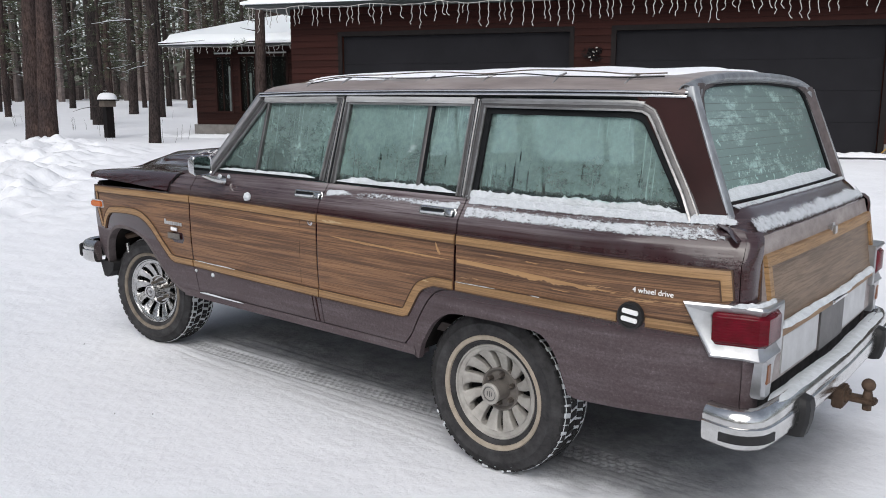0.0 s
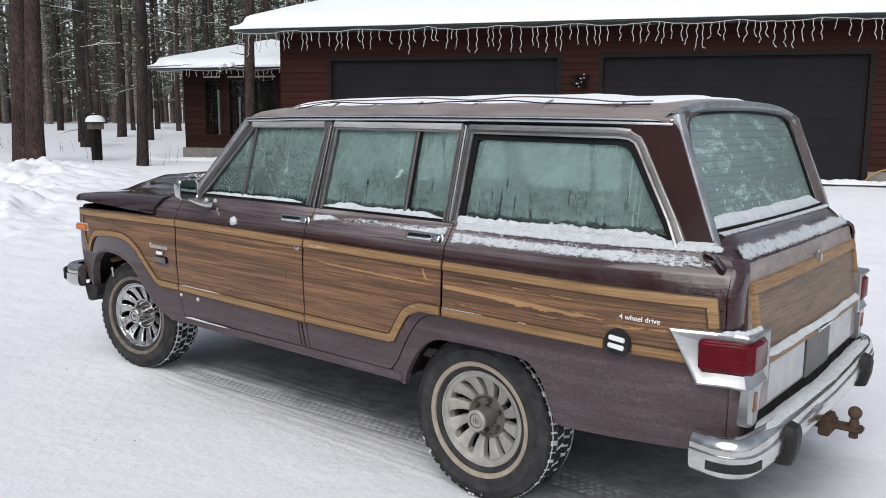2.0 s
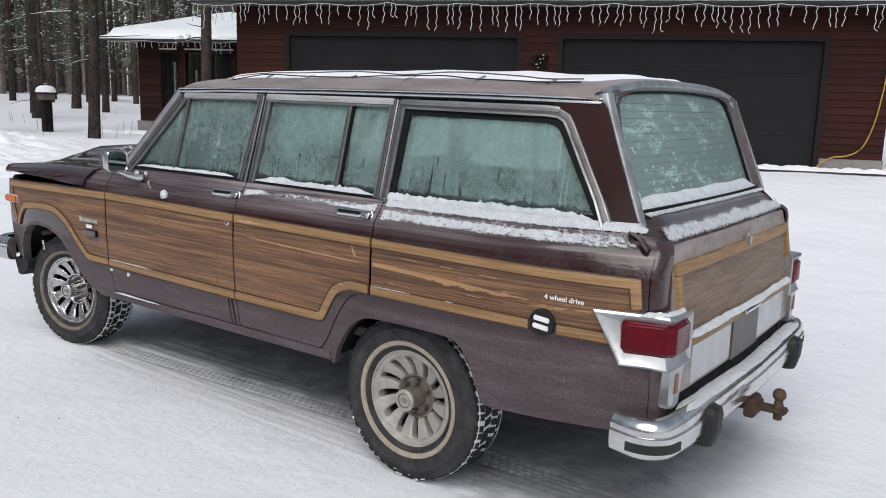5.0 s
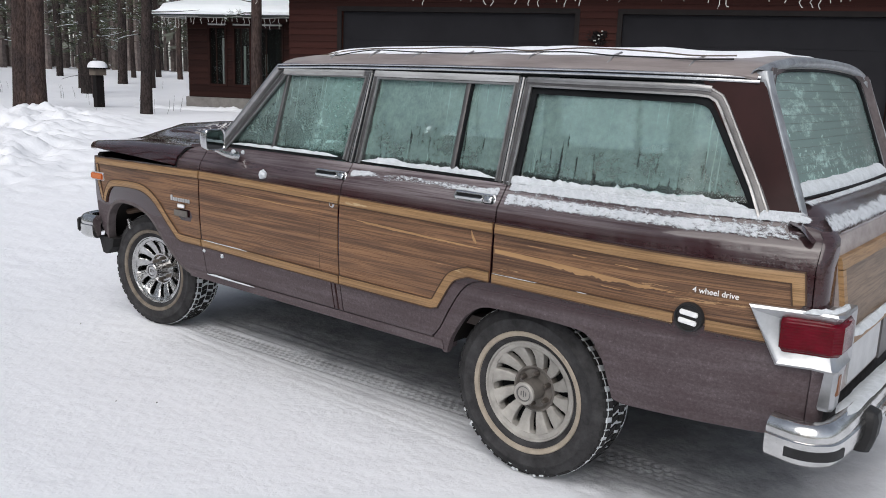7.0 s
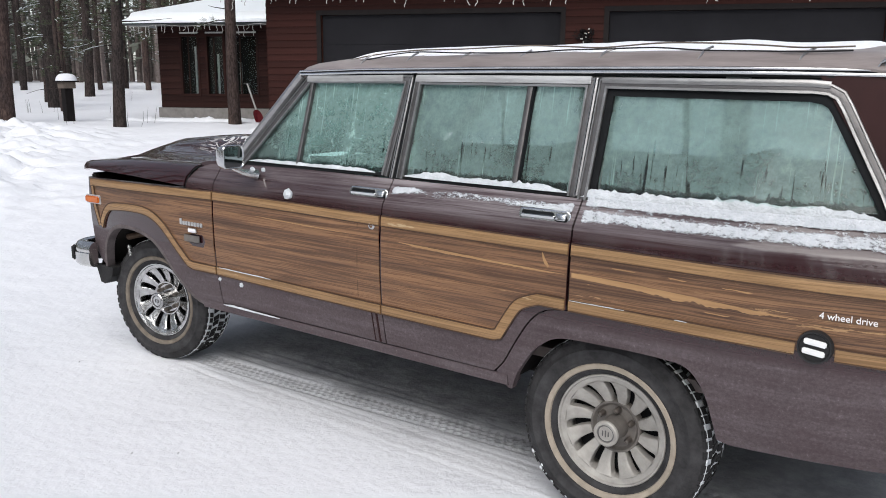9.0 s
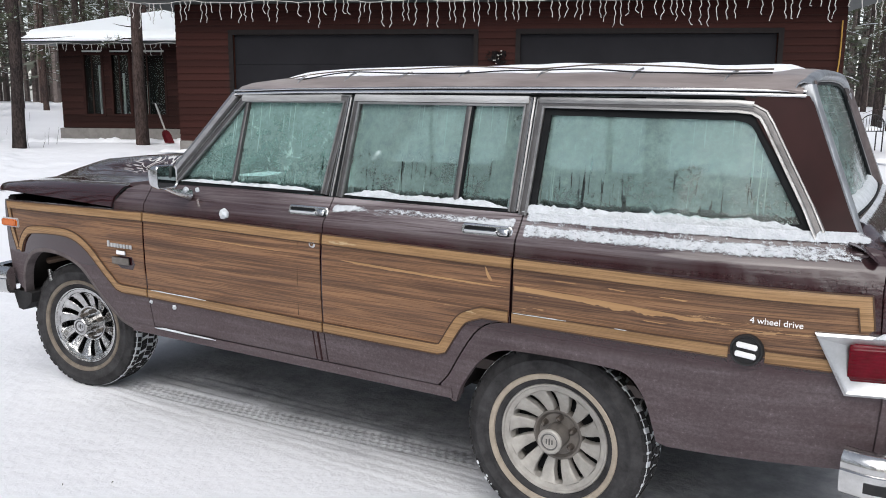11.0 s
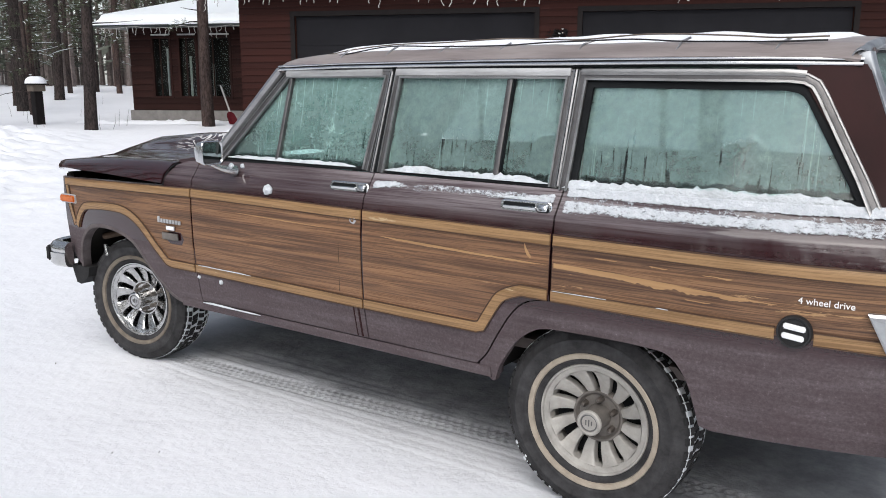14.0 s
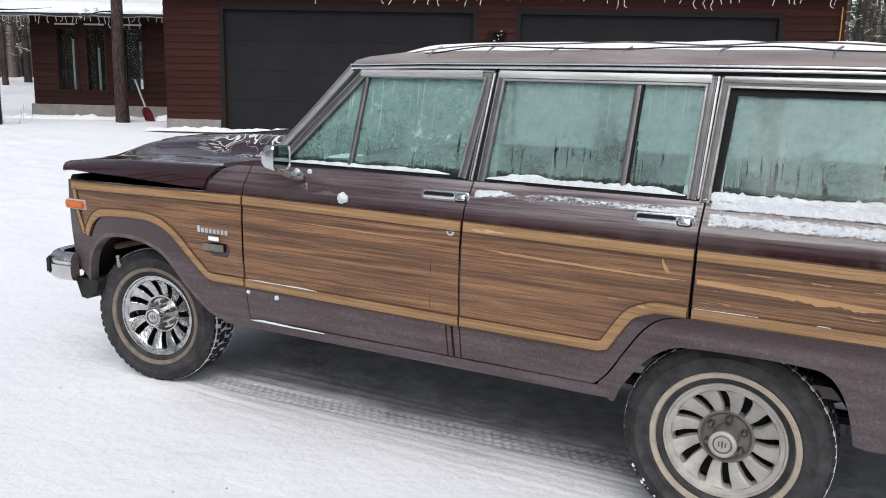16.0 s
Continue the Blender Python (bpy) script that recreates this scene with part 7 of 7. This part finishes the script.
def icicle_lights(u0, u1, n, z, step, long, seed, label):
    rng = random.Random(seed)
    th = thing("icicle_lights", label, "string lights", "icicle lights")
    bm = bmesh.new()
    pts = []
    u = u0
    while u < u1:
        pts.append(at_house(u, n + rng.uniform(-0.01, 0.01), z - 0.02 - 0.05 * abs(math.sin(u * 2.3)) + rng.uniform(-0.01, 0.01)))
        u += 0.12
    tube(bm, pts, 0.006, 5)
    part("main_wire", bm, WIRE, th)
    u = u0 + 0.05
    while u < u1 - 0.05:
        ln = rng.choice((0.5, 0.75, 0.9, 1.0, 1.25)) * long
        zz = z - 0.02 - 0.05 * abs(math.sin(u * 2.3))
        bm = bmesh.new()
        p = at_house(u, n, zz)
        pts = [p]
        k = int(ln / 0.04) + 1
        a = rng.uniform(0, 6)
        for i in range(1, k + 1):
            t = i / k
            sway = 0.012 * math.sin(a + i * 1.3) + rng.uniform(-0.009, 0.009)
            curl = 0.035 * max(0, t - 0.75) * 4 * (1 if a > 4.2 else -1 if a < 1.5 else 0)
            pts.append(p + U * (sway + curl) + N * rng.uniform(-0.015, 0.015) + Vector((0, 0, -ln * t + (0.03 if t == 1 and a > 4.5 else 0))))
        tube(bm, pts, 0.0075, 5)
        part("light_drop", bm, WIRE, th, "", 70)
        u += step * rng.choice((0.55, 0.8, 1.0, 1.3))
    return th


icicle_lights(-8.05, 5.35, 11.02, 3.37, 0.165, 0.36, 3, "pale unlit icicle light string hung along the garage eave")


# ---- small building beside the garage ----
C_L, C_R, C_N = -12.88, G_L, 16.6


def cottage():
    holes = [(-12.20, -11.74), (-11.45, -11.00), (-10.70, -10.05)]
    zb, zt = 1.22, 2.70
    specs = []
    edge = [C_L] + [v for h in holes for v in h] + [C_R]
    for k in range(0, len(edge), 2):
        specs.append(((edge[k], C_N, 0.85), (edge[k + 1], C_N + 0.2, 2.98)))
    for a, b in holes:
        specs += [((a, C_N, 0.85), (b, C_N + 0.2, zb)), ((a, C_N, zt), (b, C_N + 0.2, 2.98))]
    specs += [((C_L, C_N + 0.2, 0.85), (C_L + 0.2, C_N + 5.0, 2.98)), ((C_L, C_N + 4.8, 0.85), (C_R, C_N + 5.0, 1.2)), ((C_L, C_N + 4.8, 2.6), (C_R, C_N + 5.0, 2.98))] + [((a, C_N + 4.8, 1.2), (a + 0.5, C_N + 5.0, 2.6)) for a in (C_L, C_L + 1.3, C_L + 2.6, C_L + 3.9, C_R - 0.5)]
    w = tagged(link("wall_cottage", house_box(specs), COTTAGE_SIDING), "red-brown wall of a small building, darkened for eave shade", "wall", kind="structure")
    z = 0.86
    while z < 2.95:
        for k in range(0, len(edge), 2):
            if zb - 0.1 < z < zt:
                board(w, edge[k] + (0.06 if k else 0), edge[k + 1] - 0.06, z, 0.165, C_N, mat=COTTAGE_SIDING)
            elif k == 0:
                board(w, C_L, C_R, z, 0.165, C_N, mat=COTTAGE_SIDING)
        z += 0.165
    part("footing", house_box([((C_L - 0.05, C_N - 0.10, 0.2), (C_R, C_N + 0.2, 0.85))]), CONCRETE, w, "bare concrete footing")
    for i, (a, b) in enumerate(holes):
        win = tagged(link("window_%d" % (i + 1), house_box([((a - 0.06, C_N - 0.035, zb - 0.06), (a, C_N + 0.08, zt + 0.06)), ((b, C_N - 0.035, zb - 0.06), (b + 0.06, C_N + 0.08, zt + 0.06)), ((a, C_N - 0.035, zt), (b, C_N + 0.08, zt + 0.06)), ((a, C_N - 0.035, zb - 0.06), (b, C_N + 0.08, zb))]), COTTAGE_SIDING), "tall dark window in a brown frame", "window", kind="structure")
        part("pane", house_box([((a, C_N + 0.05, zb), (b, C_N + 0.058, zt))]), CLEAR, win)
        part("header", house_box([((a - 0.02, C_N - 0.06, zt + 0.075), (b + 0.02, C_N - 0.024, zt + 0.115))]), WIRE, win, "pale strip over the window")
        # added pale strip: bright view through the building, put in as colour
        bm = house_box([((a + 0.30 - 0.10 * i, C_N + 0.12, zb), (a + 0.345 - 0.10 * i, C_N + 0.16, zt - 0.25 - 0.2 * i))])
        part("view_slit", bm, WIRE, win, "narrow pale strip for the bright view through to the far side")
        part("mullion", house_box([((a + 0.16, C_N + 0.02, zb), (a + 0.19, C_N + 0.05, zt))]), COTTAGE_SIDING, win)
    tagged(link("floor_cottage", house_box([((C_L, C_N, 0.70), (C_R, C_N + 5, 0.80))]), TRIMBOARD), "plain floor inside the small building", "floor", kind="structure")


cottage()
hip_roof("roof_cottage", -13.45, -6.9, 15.85, 22.2, 2.97, 0.30, 0.9, 0.03, 0.22, "thick rounded snow on the small building's roof")
icicle_lights(-13.2, -8.0, 15.80, 2.98, 0.16, 0.22, 8, "pale unlit icicle light string hung along the small building's eave")


snow_berm(C_L - 0.5, C_R + 0.2, C_N - 1.6, 5, 0.0, 0.09)


# ---- things by the houses ----
def wreath():
    th = thing("wreath", "dark dried wreath hung between the garage doors", "wreath", at=tuple(at_house(-1.31, G_N - 0.06, 2.39)))
    rng = random.Random(4)
    bm = bmesh.new()
    for k in range(170):
        a = rng.uniform(0, 6.283)
        r = rng.uniform(0.03, 0.18) * (0.75 + 0.3 * math.sin(2.3 * a + 1))
        p = at_house(-1.31 + r * math.cos(a), G_N - 0.07 + rng.uniform(-0.03, 0.02), 2.39 + r * math.sin(a))
        d = Vector((rng.uniform(-1, 1), rng.uniform(-1, 1), rng.uniform(-1, 1))).normalized() * 0.05
        q = d.cross(Vector((rng.uniform(-1, 1), 1, 0.2))).normalized() * 0.012
        bm.faces.new([bm.verts.new(v) for v in (p - d, p + q, p + d, p - q)])
    part("twigs", bm, DARK_FRAME, th, "", None)
    bm = bmesh.new()
    for k in range(9):
        a, r = rng.uniform(0, 6.283), rng.uniform(0.03, 0.14)
        p = at_house(-1.31 + r * math.cos(a), G_N - 0.11, 2.39 + r * math.sin(a))
        bmesh.ops.create_icosphere(bm, subdivisions=1, radius=0.014, matrix=Matrix.Translation(p))
    tagged(part("berry", bm, WIRE, th), kind="stuff")


wreath()


def hose():
    bm = bmesh.new()
    pts = [(4.62, 3.0), (4.62, 2.4), (4.58, 1.9), (4.50, 1.4), (4.35, 1.0), (4.12, 0.86), (3.95, 0.84), (3.80, 0.78), (3.68, 0.68), (3.62, 0.60)]
    tube(bm, [at_house(u, G_N - 0.10, z) for u, z in smooth_line(pts, 4)], 0.013, 8)
    mesh_thing("hose", bm, YELLOW, "yellow hose hanging on the garage wall", "hose")


hose()


def shovel():
    p, q = at_house(-9.05, 14.6, 0.60), at_house(-9.50, 14.9, 1.50)
    th = thing("snow_shovel", "red snow shovel stuck upright in the snow", "shovel", at=tuple(p))
    bm = bmesh.new()
    tube(bm, [p.lerp(q, 0.25), q], 0.02, 8)
    part("shaft", bm, WIRE, th)
    bm = bmesh.new()
    a = q + U * 0.07
    tube(bm, [q - U * 0.07, a], 0.018, 8)
    part("grip", bm, IRON, th)
    bm = bmesh.new()
    d = (q - p).normalized()
    rows = [[p + d * t + U * (w * s) + N * (-0.05 + 0.05 * abs(s)) for s in (-1, -0.5, 0, 0.5, 1)] for t, w in ((0.0, 0.11), (0.2, 0.11), (0.28, 0.085), (0.33, 0.03))]
    part("blade", thicken(loft(bm, rows), 0.012), RED_PLASTIC, th, "red plastic blade")


shovel()


def post_lamp():
    x, y = -18.1, 7.35
    z = ground_z(x, y)
    th = thing("lamp_post", "low square wooden lamp post with a cap of snow", "lamp post", at=(x, y, z))
    part("post", boxes(((x - 0.10, y - 0.10, z - 0.2), (x + 0.10, y + 0.10, z + 0.78)), bevel=0.01), DARK_FRAME, th)
    part("lantern", boxes(((x - 0.15, y - 0.15, z + 0.78), (x + 0.15, y + 0.15, z + 0.93)), bevel=0.01), GREY_WOOD, th)
    part("lid", boxes(((x - 0.21, y - 0.21, z + 0.93), (x + 0.21, y + 0.21, z + 0.96))), DARK_FRAME, th)
    bm = bmesh.new()
    rows = []
    for k in range(7):
        t = k / 6
        r = 0.24 * math.cos(t * 1.5) ** 0.6
        rows.append([(x + r * math.cos(a), y + r * math.sin(a), z + 0.962 + 0.17 * math.sin(t * 1.5)) for a in [2 * math.pi * j / 20 for j in range(20)]])
    mesh_thing("snow_heap", loft(bm, rows, closed=True, cap=True), SNOW, "rounded cap of snow on the lamp post", "snow", smooth=60)


post_lamp()


def patio_chair(x, y, turn):
    z = ground_z(x, y)
    th = thing("patio_chair", "dark iron patio chair standing in snow", "chair", "patio chairs", at=(x, y, z), turn=turn)
    m = full(th)
    def bar(name, pts, r=0.014):
        bm = bmesh.new()
        tube(bm, [m @ Vector(p) for p in pts], r, 6)
        part(name, bm, IRON, th)
    for sx in (-0.24, 0.24):
        for sy in (-0.22, 0.22):
            bar("leg", [(sx, sy, 0), (sx, sy, 0.44)])
        bar("armrest", [(sx, -0.22, 0.44), (sx, -0.20, 0.66), (sx, 0.22, 0.66)])
    arc = [(0.24 * math.cos(a), 0.24, 0.58 + 0.22 * math.sin(a)) for a in [math.pi * k / 12 for k in range(13)]]
    bar("back_frame", [(0.24, 0.22, 0.44)] + arc + [(-0.24, 0.22, 0.44)])
    for k in range(-3, 4):
        bar("back_bar", [(k * 0.06, 0.23, 0.45), (k * 0.06, 0.24, 0.58 + 0.22 * math.sqrt(max(0, 1 - (k * 0.06 / 0.24) ** 2)))], 0.005)
    bm = bmesh.new()
    box(bm, (-0.25, -0.23, 0.43), (0.25, 0.23, 0.45), 0.006, m)
    part("seat", bm, IRON, th)
    bm = bmesh.new()
    rows = []
    for k in range(6):
        t = k / 5
        r = 0.24 * math.cos(t * 1.45) ** 0.5
        rows.append([m @ Vector((r * math.cos(a), 0.95 * r * math.sin(a), 0.452 + 0.09 * math.sin(t * 1.45))) for a in [2 * math.pi * j / 18 for j in range(18)]])
    mesh_thing("snow_heap", loft(bm, rows, closed=True, cap=True), SNOW, "rounded heap of snow on the patio chair seat", "snow", smooth=60)


patio_chair(-0.05, 17.0, 200)
patio_chair(0.75, 16.2, 150)


# ---- the wood ----
def make_pine(seed, height, radius, first, spread, density):
    """A tall pine: tapering trunk, drooping limbs with tufts of needles, and snow caught on them."""
    rng = random.Random(seed)
    th = thing("pine_tree", "tall snow-dusted pine with a dark bare lower trunk", "tree", "pines of the wood")
    bm = bmesh.new()
    lean = Vector((rng.uniform(-0.012, 0.012), rng.uniform(-0.012, 0.012), 0))
    def axis(h):
        return Vector((0, 0, h)) + lean * h + Vector((0.05 * math.sin(h * 0.7 + seed), 0.05 * math.cos(h * 0.6 + seed), 0))
    hs = [-0.4, 0.0, 0.25, 0.8] + [1.5 + k * (height - 1.5) / 9 for k in range(10)]
    tube(bm, [axis(h) for h in hs], [radius * (1.12 if h <= 0 else 1.05 if h < 0.5 else 1.0) * (1 - 0.9 * max(0, h) / height) + 0.012 for h in hs], 14)
    part("trunk", bm, BARK, th, "dark scaly bark", 60)
    leaf, snow, limb = bmesh.new(), bmesh.new(), bmesh.new()
    n = int(density * (height - first))
    for i in range(n):
        t = i / n
        h = first + (height - first) * t ** 0.9
        a = rng.uniform(0, 6.283)
        reach = spread * (1 - 0.75 * t) * rng.uniform(0.5, 1.0) * (0.75 if t < 0.12 else 1)
        d = Vector((math.cos(a), math.sin(a), 0))
        droop = rng.uniform(-0.35, 0.12)
        base = axis(h)
        pts = [base + d * (reach * s) + Vector((0, 0, droop * reach * s * s + 0.1 * s)) for s in (0, 0.35, 0.7, 1)]
        tube(limb, pts, [0.020 * (1 - 0.5 * t), 0.013, 0.008, 0.004], 4, False)
        if rng.random() < 0.30:
            tube(snow, [q + Vector((0, 0, 0.014)) for q in pts[1:]], [0.010, 0.012, 0.004], 4, False)
        if t < 0.10 and rng.random() < 0.6:
            continue
        for k in range(max(4, int(reach * 6))):
            s = rng.uniform(0.3, 1.05)
            p = base + d * (reach * s) + Vector((0, 0, droop * reach * s * s + 0.1 * s)) + Vector((rng.gauss(0, 0.12), rng.gauss(0, 0.12), rng.gauss(0, 0.07)))
            for j in range(15):
                v = Vector((rng.gauss(0, 1), rng.gauss(0, 1), rng.gauss(0.25, 0.7))).normalized() * rng.uniform(0.08, 0.19)
                w = v.cross(Vector((rng.uniform(-1, 1), rng.uniform(-1, 1), 0.3))).normalized() * 0.009
                leaf.faces.new([leaf.verts.new(q) for q in (p - w, p + v * 0.6 + w * 0.8, p + v)])
            if rng.random() < 0.5:
                r = rng.uniform(0.018, 0.046)
                mm = Matrix.Translation(p + Vector((0, 0, 0.05))) @ Euler((rng.uniform(-0.5, 0.5), rng.uniform(-0.5, 0.5), a)).to_matrix().to_4x4() @ Matrix.Diagonal((1.6 * r, r, 0.35 * r, 1))
                bmesh.ops.create_icosphere(snow, subdivisions=1, radius=1, matrix=mm)
    tagged(part("limb", limb, BARK, th, "", None), kind="stuff")
    tagged(part("crown", leaf, NEEDLE, th, "dark green needles in loose tufts", None), kind="stuff")
    tagged(part("bough_snow", snow, CAR_SNOW, th, "snow caught on the boughs", 80), kind="stuff")
    return th


def plant():
    rng = random.Random(11)
    kinds = [make_pine(21, 15, 0.155, 2.6, 2.3, 6.0), make_pine(22, 13, 0.115, 1.8, 1.9, 7.0), make_pine(23, 17, 0.215, 3.6, 2.6, 5.0), make_pine(24, 9, 0.075, 0.8, 1.4, 8.0)]
    named = [(-18.28, 5.62, 2, 0.95), (-16.5, 5.1, 2, 0.88), (-25.6, 11.1, 2, 1.05), (-14.95, 6.75, 0, 0.78), (-14.3, 9.3, 0, 0.85)]
    spots = list(named)
    def clear(x, y):
        u, n = U.x * x + U.y * y, N.x * x + N.y * y
        if -15 < u < 9 and 8 < n < 25:
            return False
        if -13 < x < 14 and -14 < y < 9:
            return False
        if -5 < u < 60 and -30 < n < 22 and u > 6 and n < 19:
            return False
        return all(math.hypot(x - p[0], y - p[1]) > 1.5 for p in spots)
    def ring(n, r0, r1, a0, a1, pick):
        k = 0
        tries = 0
        while k < n and tries < n * 40:
            tries += 1
            a, r = radians(rng.uniform(a0, a1)), math.sqrt(rng.uniform(r0 * r0, r1 * r1))
            x, y = 1.2 + r * math.cos(a), -3.4 + r * math.sin(a)
            # keep a sight line open to the lamp post
            b = math.degrees(math.atan2(y + 3.5, x - 2.0))
            if clear(x, y) and not (r < 24 and 148 < b < 156):
                spots.append((x, y, rng.choice(pick), rng.uniform(0.8, 1.2)))
                k += 1
    ring(16, 26, 36, 118, 172, (1, 3, 3))
    ring(44, 36, 50, 118, 172, (0, 1, 1, 1, 3))
    ring(64, 50, 75, 112, 172, (0, 1, 1, 2, 3))
    ring(36, 24, 60, 72, 104, (0, 1, 2, 3))
    # unseen pines behind the camera, added to darken reflections and horizon light
    ring(70, 15, 28, 180, 395, (0, 0, 1, 2, 3))
    ring(110, 28, 60, 175, 420, (0, 1, 2, 3))
    used = set()
    for x, y, k, s in spots:
        m = pose(x, y, ground_z(x, y) - 0.05, 0, 0, rng.uniform(0, 360))
        if k in used:
            c = copy_thing(kinds[k], m)
        else:
            kinds[k].matrix_basis = m
            c = kinds[k]
            used.add(k)
        c.scale = (s, s, s * rng.uniform(0.95, 1.1))


plant()


def far_wood():
    """The wood beyond, too dense to count."""
    rng = random.Random(2)
    trunk, leaf = bmesh.new(), bmesh.new()
    for i in range(1500):
        # the last third stands unseen behind the camera, darkening reflections
        a = radians(rng.uniform(62, 185) if i < 1000 else rng.uniform(185, 422))
        r = rng.uniform(62, 130)
        x, y = 1 + r * math.cos(a), -3 + r * math.sin(a)
        z = ground_z(x, y)
        h = rng.uniform(13, 21)
        tube(trunk, [(x, y, z - 0.3), (x, y, z + h)], [0.24, 0.03], 5, False)
        for k in range(100):
            t = rng.random() ** 0.9
            hh = 1.2 + (h - 1.2) * t
            rr = 2.6 * (1 - 0.8 * t) * math.sqrt(rng.random())
            b = rng.uniform(0, 6.283)
            p = Vector((x + rr * math.cos(b), y + rr * math.sin(b), z + hh))
            v = Vector((rng.gauss(0, 1), rng.gauss(0, 1), rng.gauss(0, 0.35))).normalized() * rng.uniform(0.5, 1.0)
            w = v.cross(Vector((0.2, 0.1, 1))).normalized() * 0.28
            leaf.faces.new([leaf.verts.new(q) for q in (p - v * 0.5, p + w, p + v * 0.7, p - w)])
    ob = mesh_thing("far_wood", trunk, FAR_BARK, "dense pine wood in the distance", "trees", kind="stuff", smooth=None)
    part("crowns", leaf, FAR_NEEDLE, ob, "far needles with distance haze in their colour", None)


far_wood()


def shrubs():
    """Thin bare stems poking through the snow at the edge of the wood."""
    rng = random.Random(9)
    bm = bmesh.new()
    for k in range(26):
        x, y = rng.uniform(-30, -15), rng.uniform(6.0, 16)
        u, n = U.x * x + U.y * y, N.x * x + N.y * y
        if n > 14 and u > -14:
            continue
        z = ground_z(x, y)
        h = rng.uniform(0.2, 0.45)
        for j in range(rng.randint(1, 4)):
            d = Vector((rng.gauss(0, 0.15), rng.gauss(0, 0.15), 1))
            p = Vector((x + rng.gauss(0, 0.1), y + rng.gauss(0, 0.1), z - 0.05))
            tube(bm, [p, p + d * h * 0.5, p + d * h + Vector((rng.gauss(0, 0.05), 0, 0))], [0.005, 0.004, 0.002], 4, False)
    mesh_thing("brush", bm, BARK, "thin bare stems poking through the snow", "brush", kind="stuff", smooth=None)


shrubs()


def litter():
    """Specks of bark and needles on the snow of the yard."""
    rng = random.Random(31)
    bm = bmesh.new()
    for k in range(55):
        x, y = rng.uniform(-8, 3.5), rng.choice((rng.uniform(-2.9, -1.0), rng.uniform(1.2, 9)))
        z = ground_z(x, y)
        a, ln = rng.uniform(0, 3.14), rng.choice((0.004, 0.005, 0.007, 0.012))
        d = Vector((math.cos(a), math.sin(a), 0.1)) * ln
        tube(bm, [Vector((x, y, z + 0.002)) - d, Vector((x, y, z + 0.006)), Vector((x, y, z + 0.002)) + d], [0.001, 0.002, 0.001], 4)
    mesh_thing("litter", bm, BARK, "specks of bark and needles scattered on the snow", "litter", kind="stuff", smooth=None)


litter()
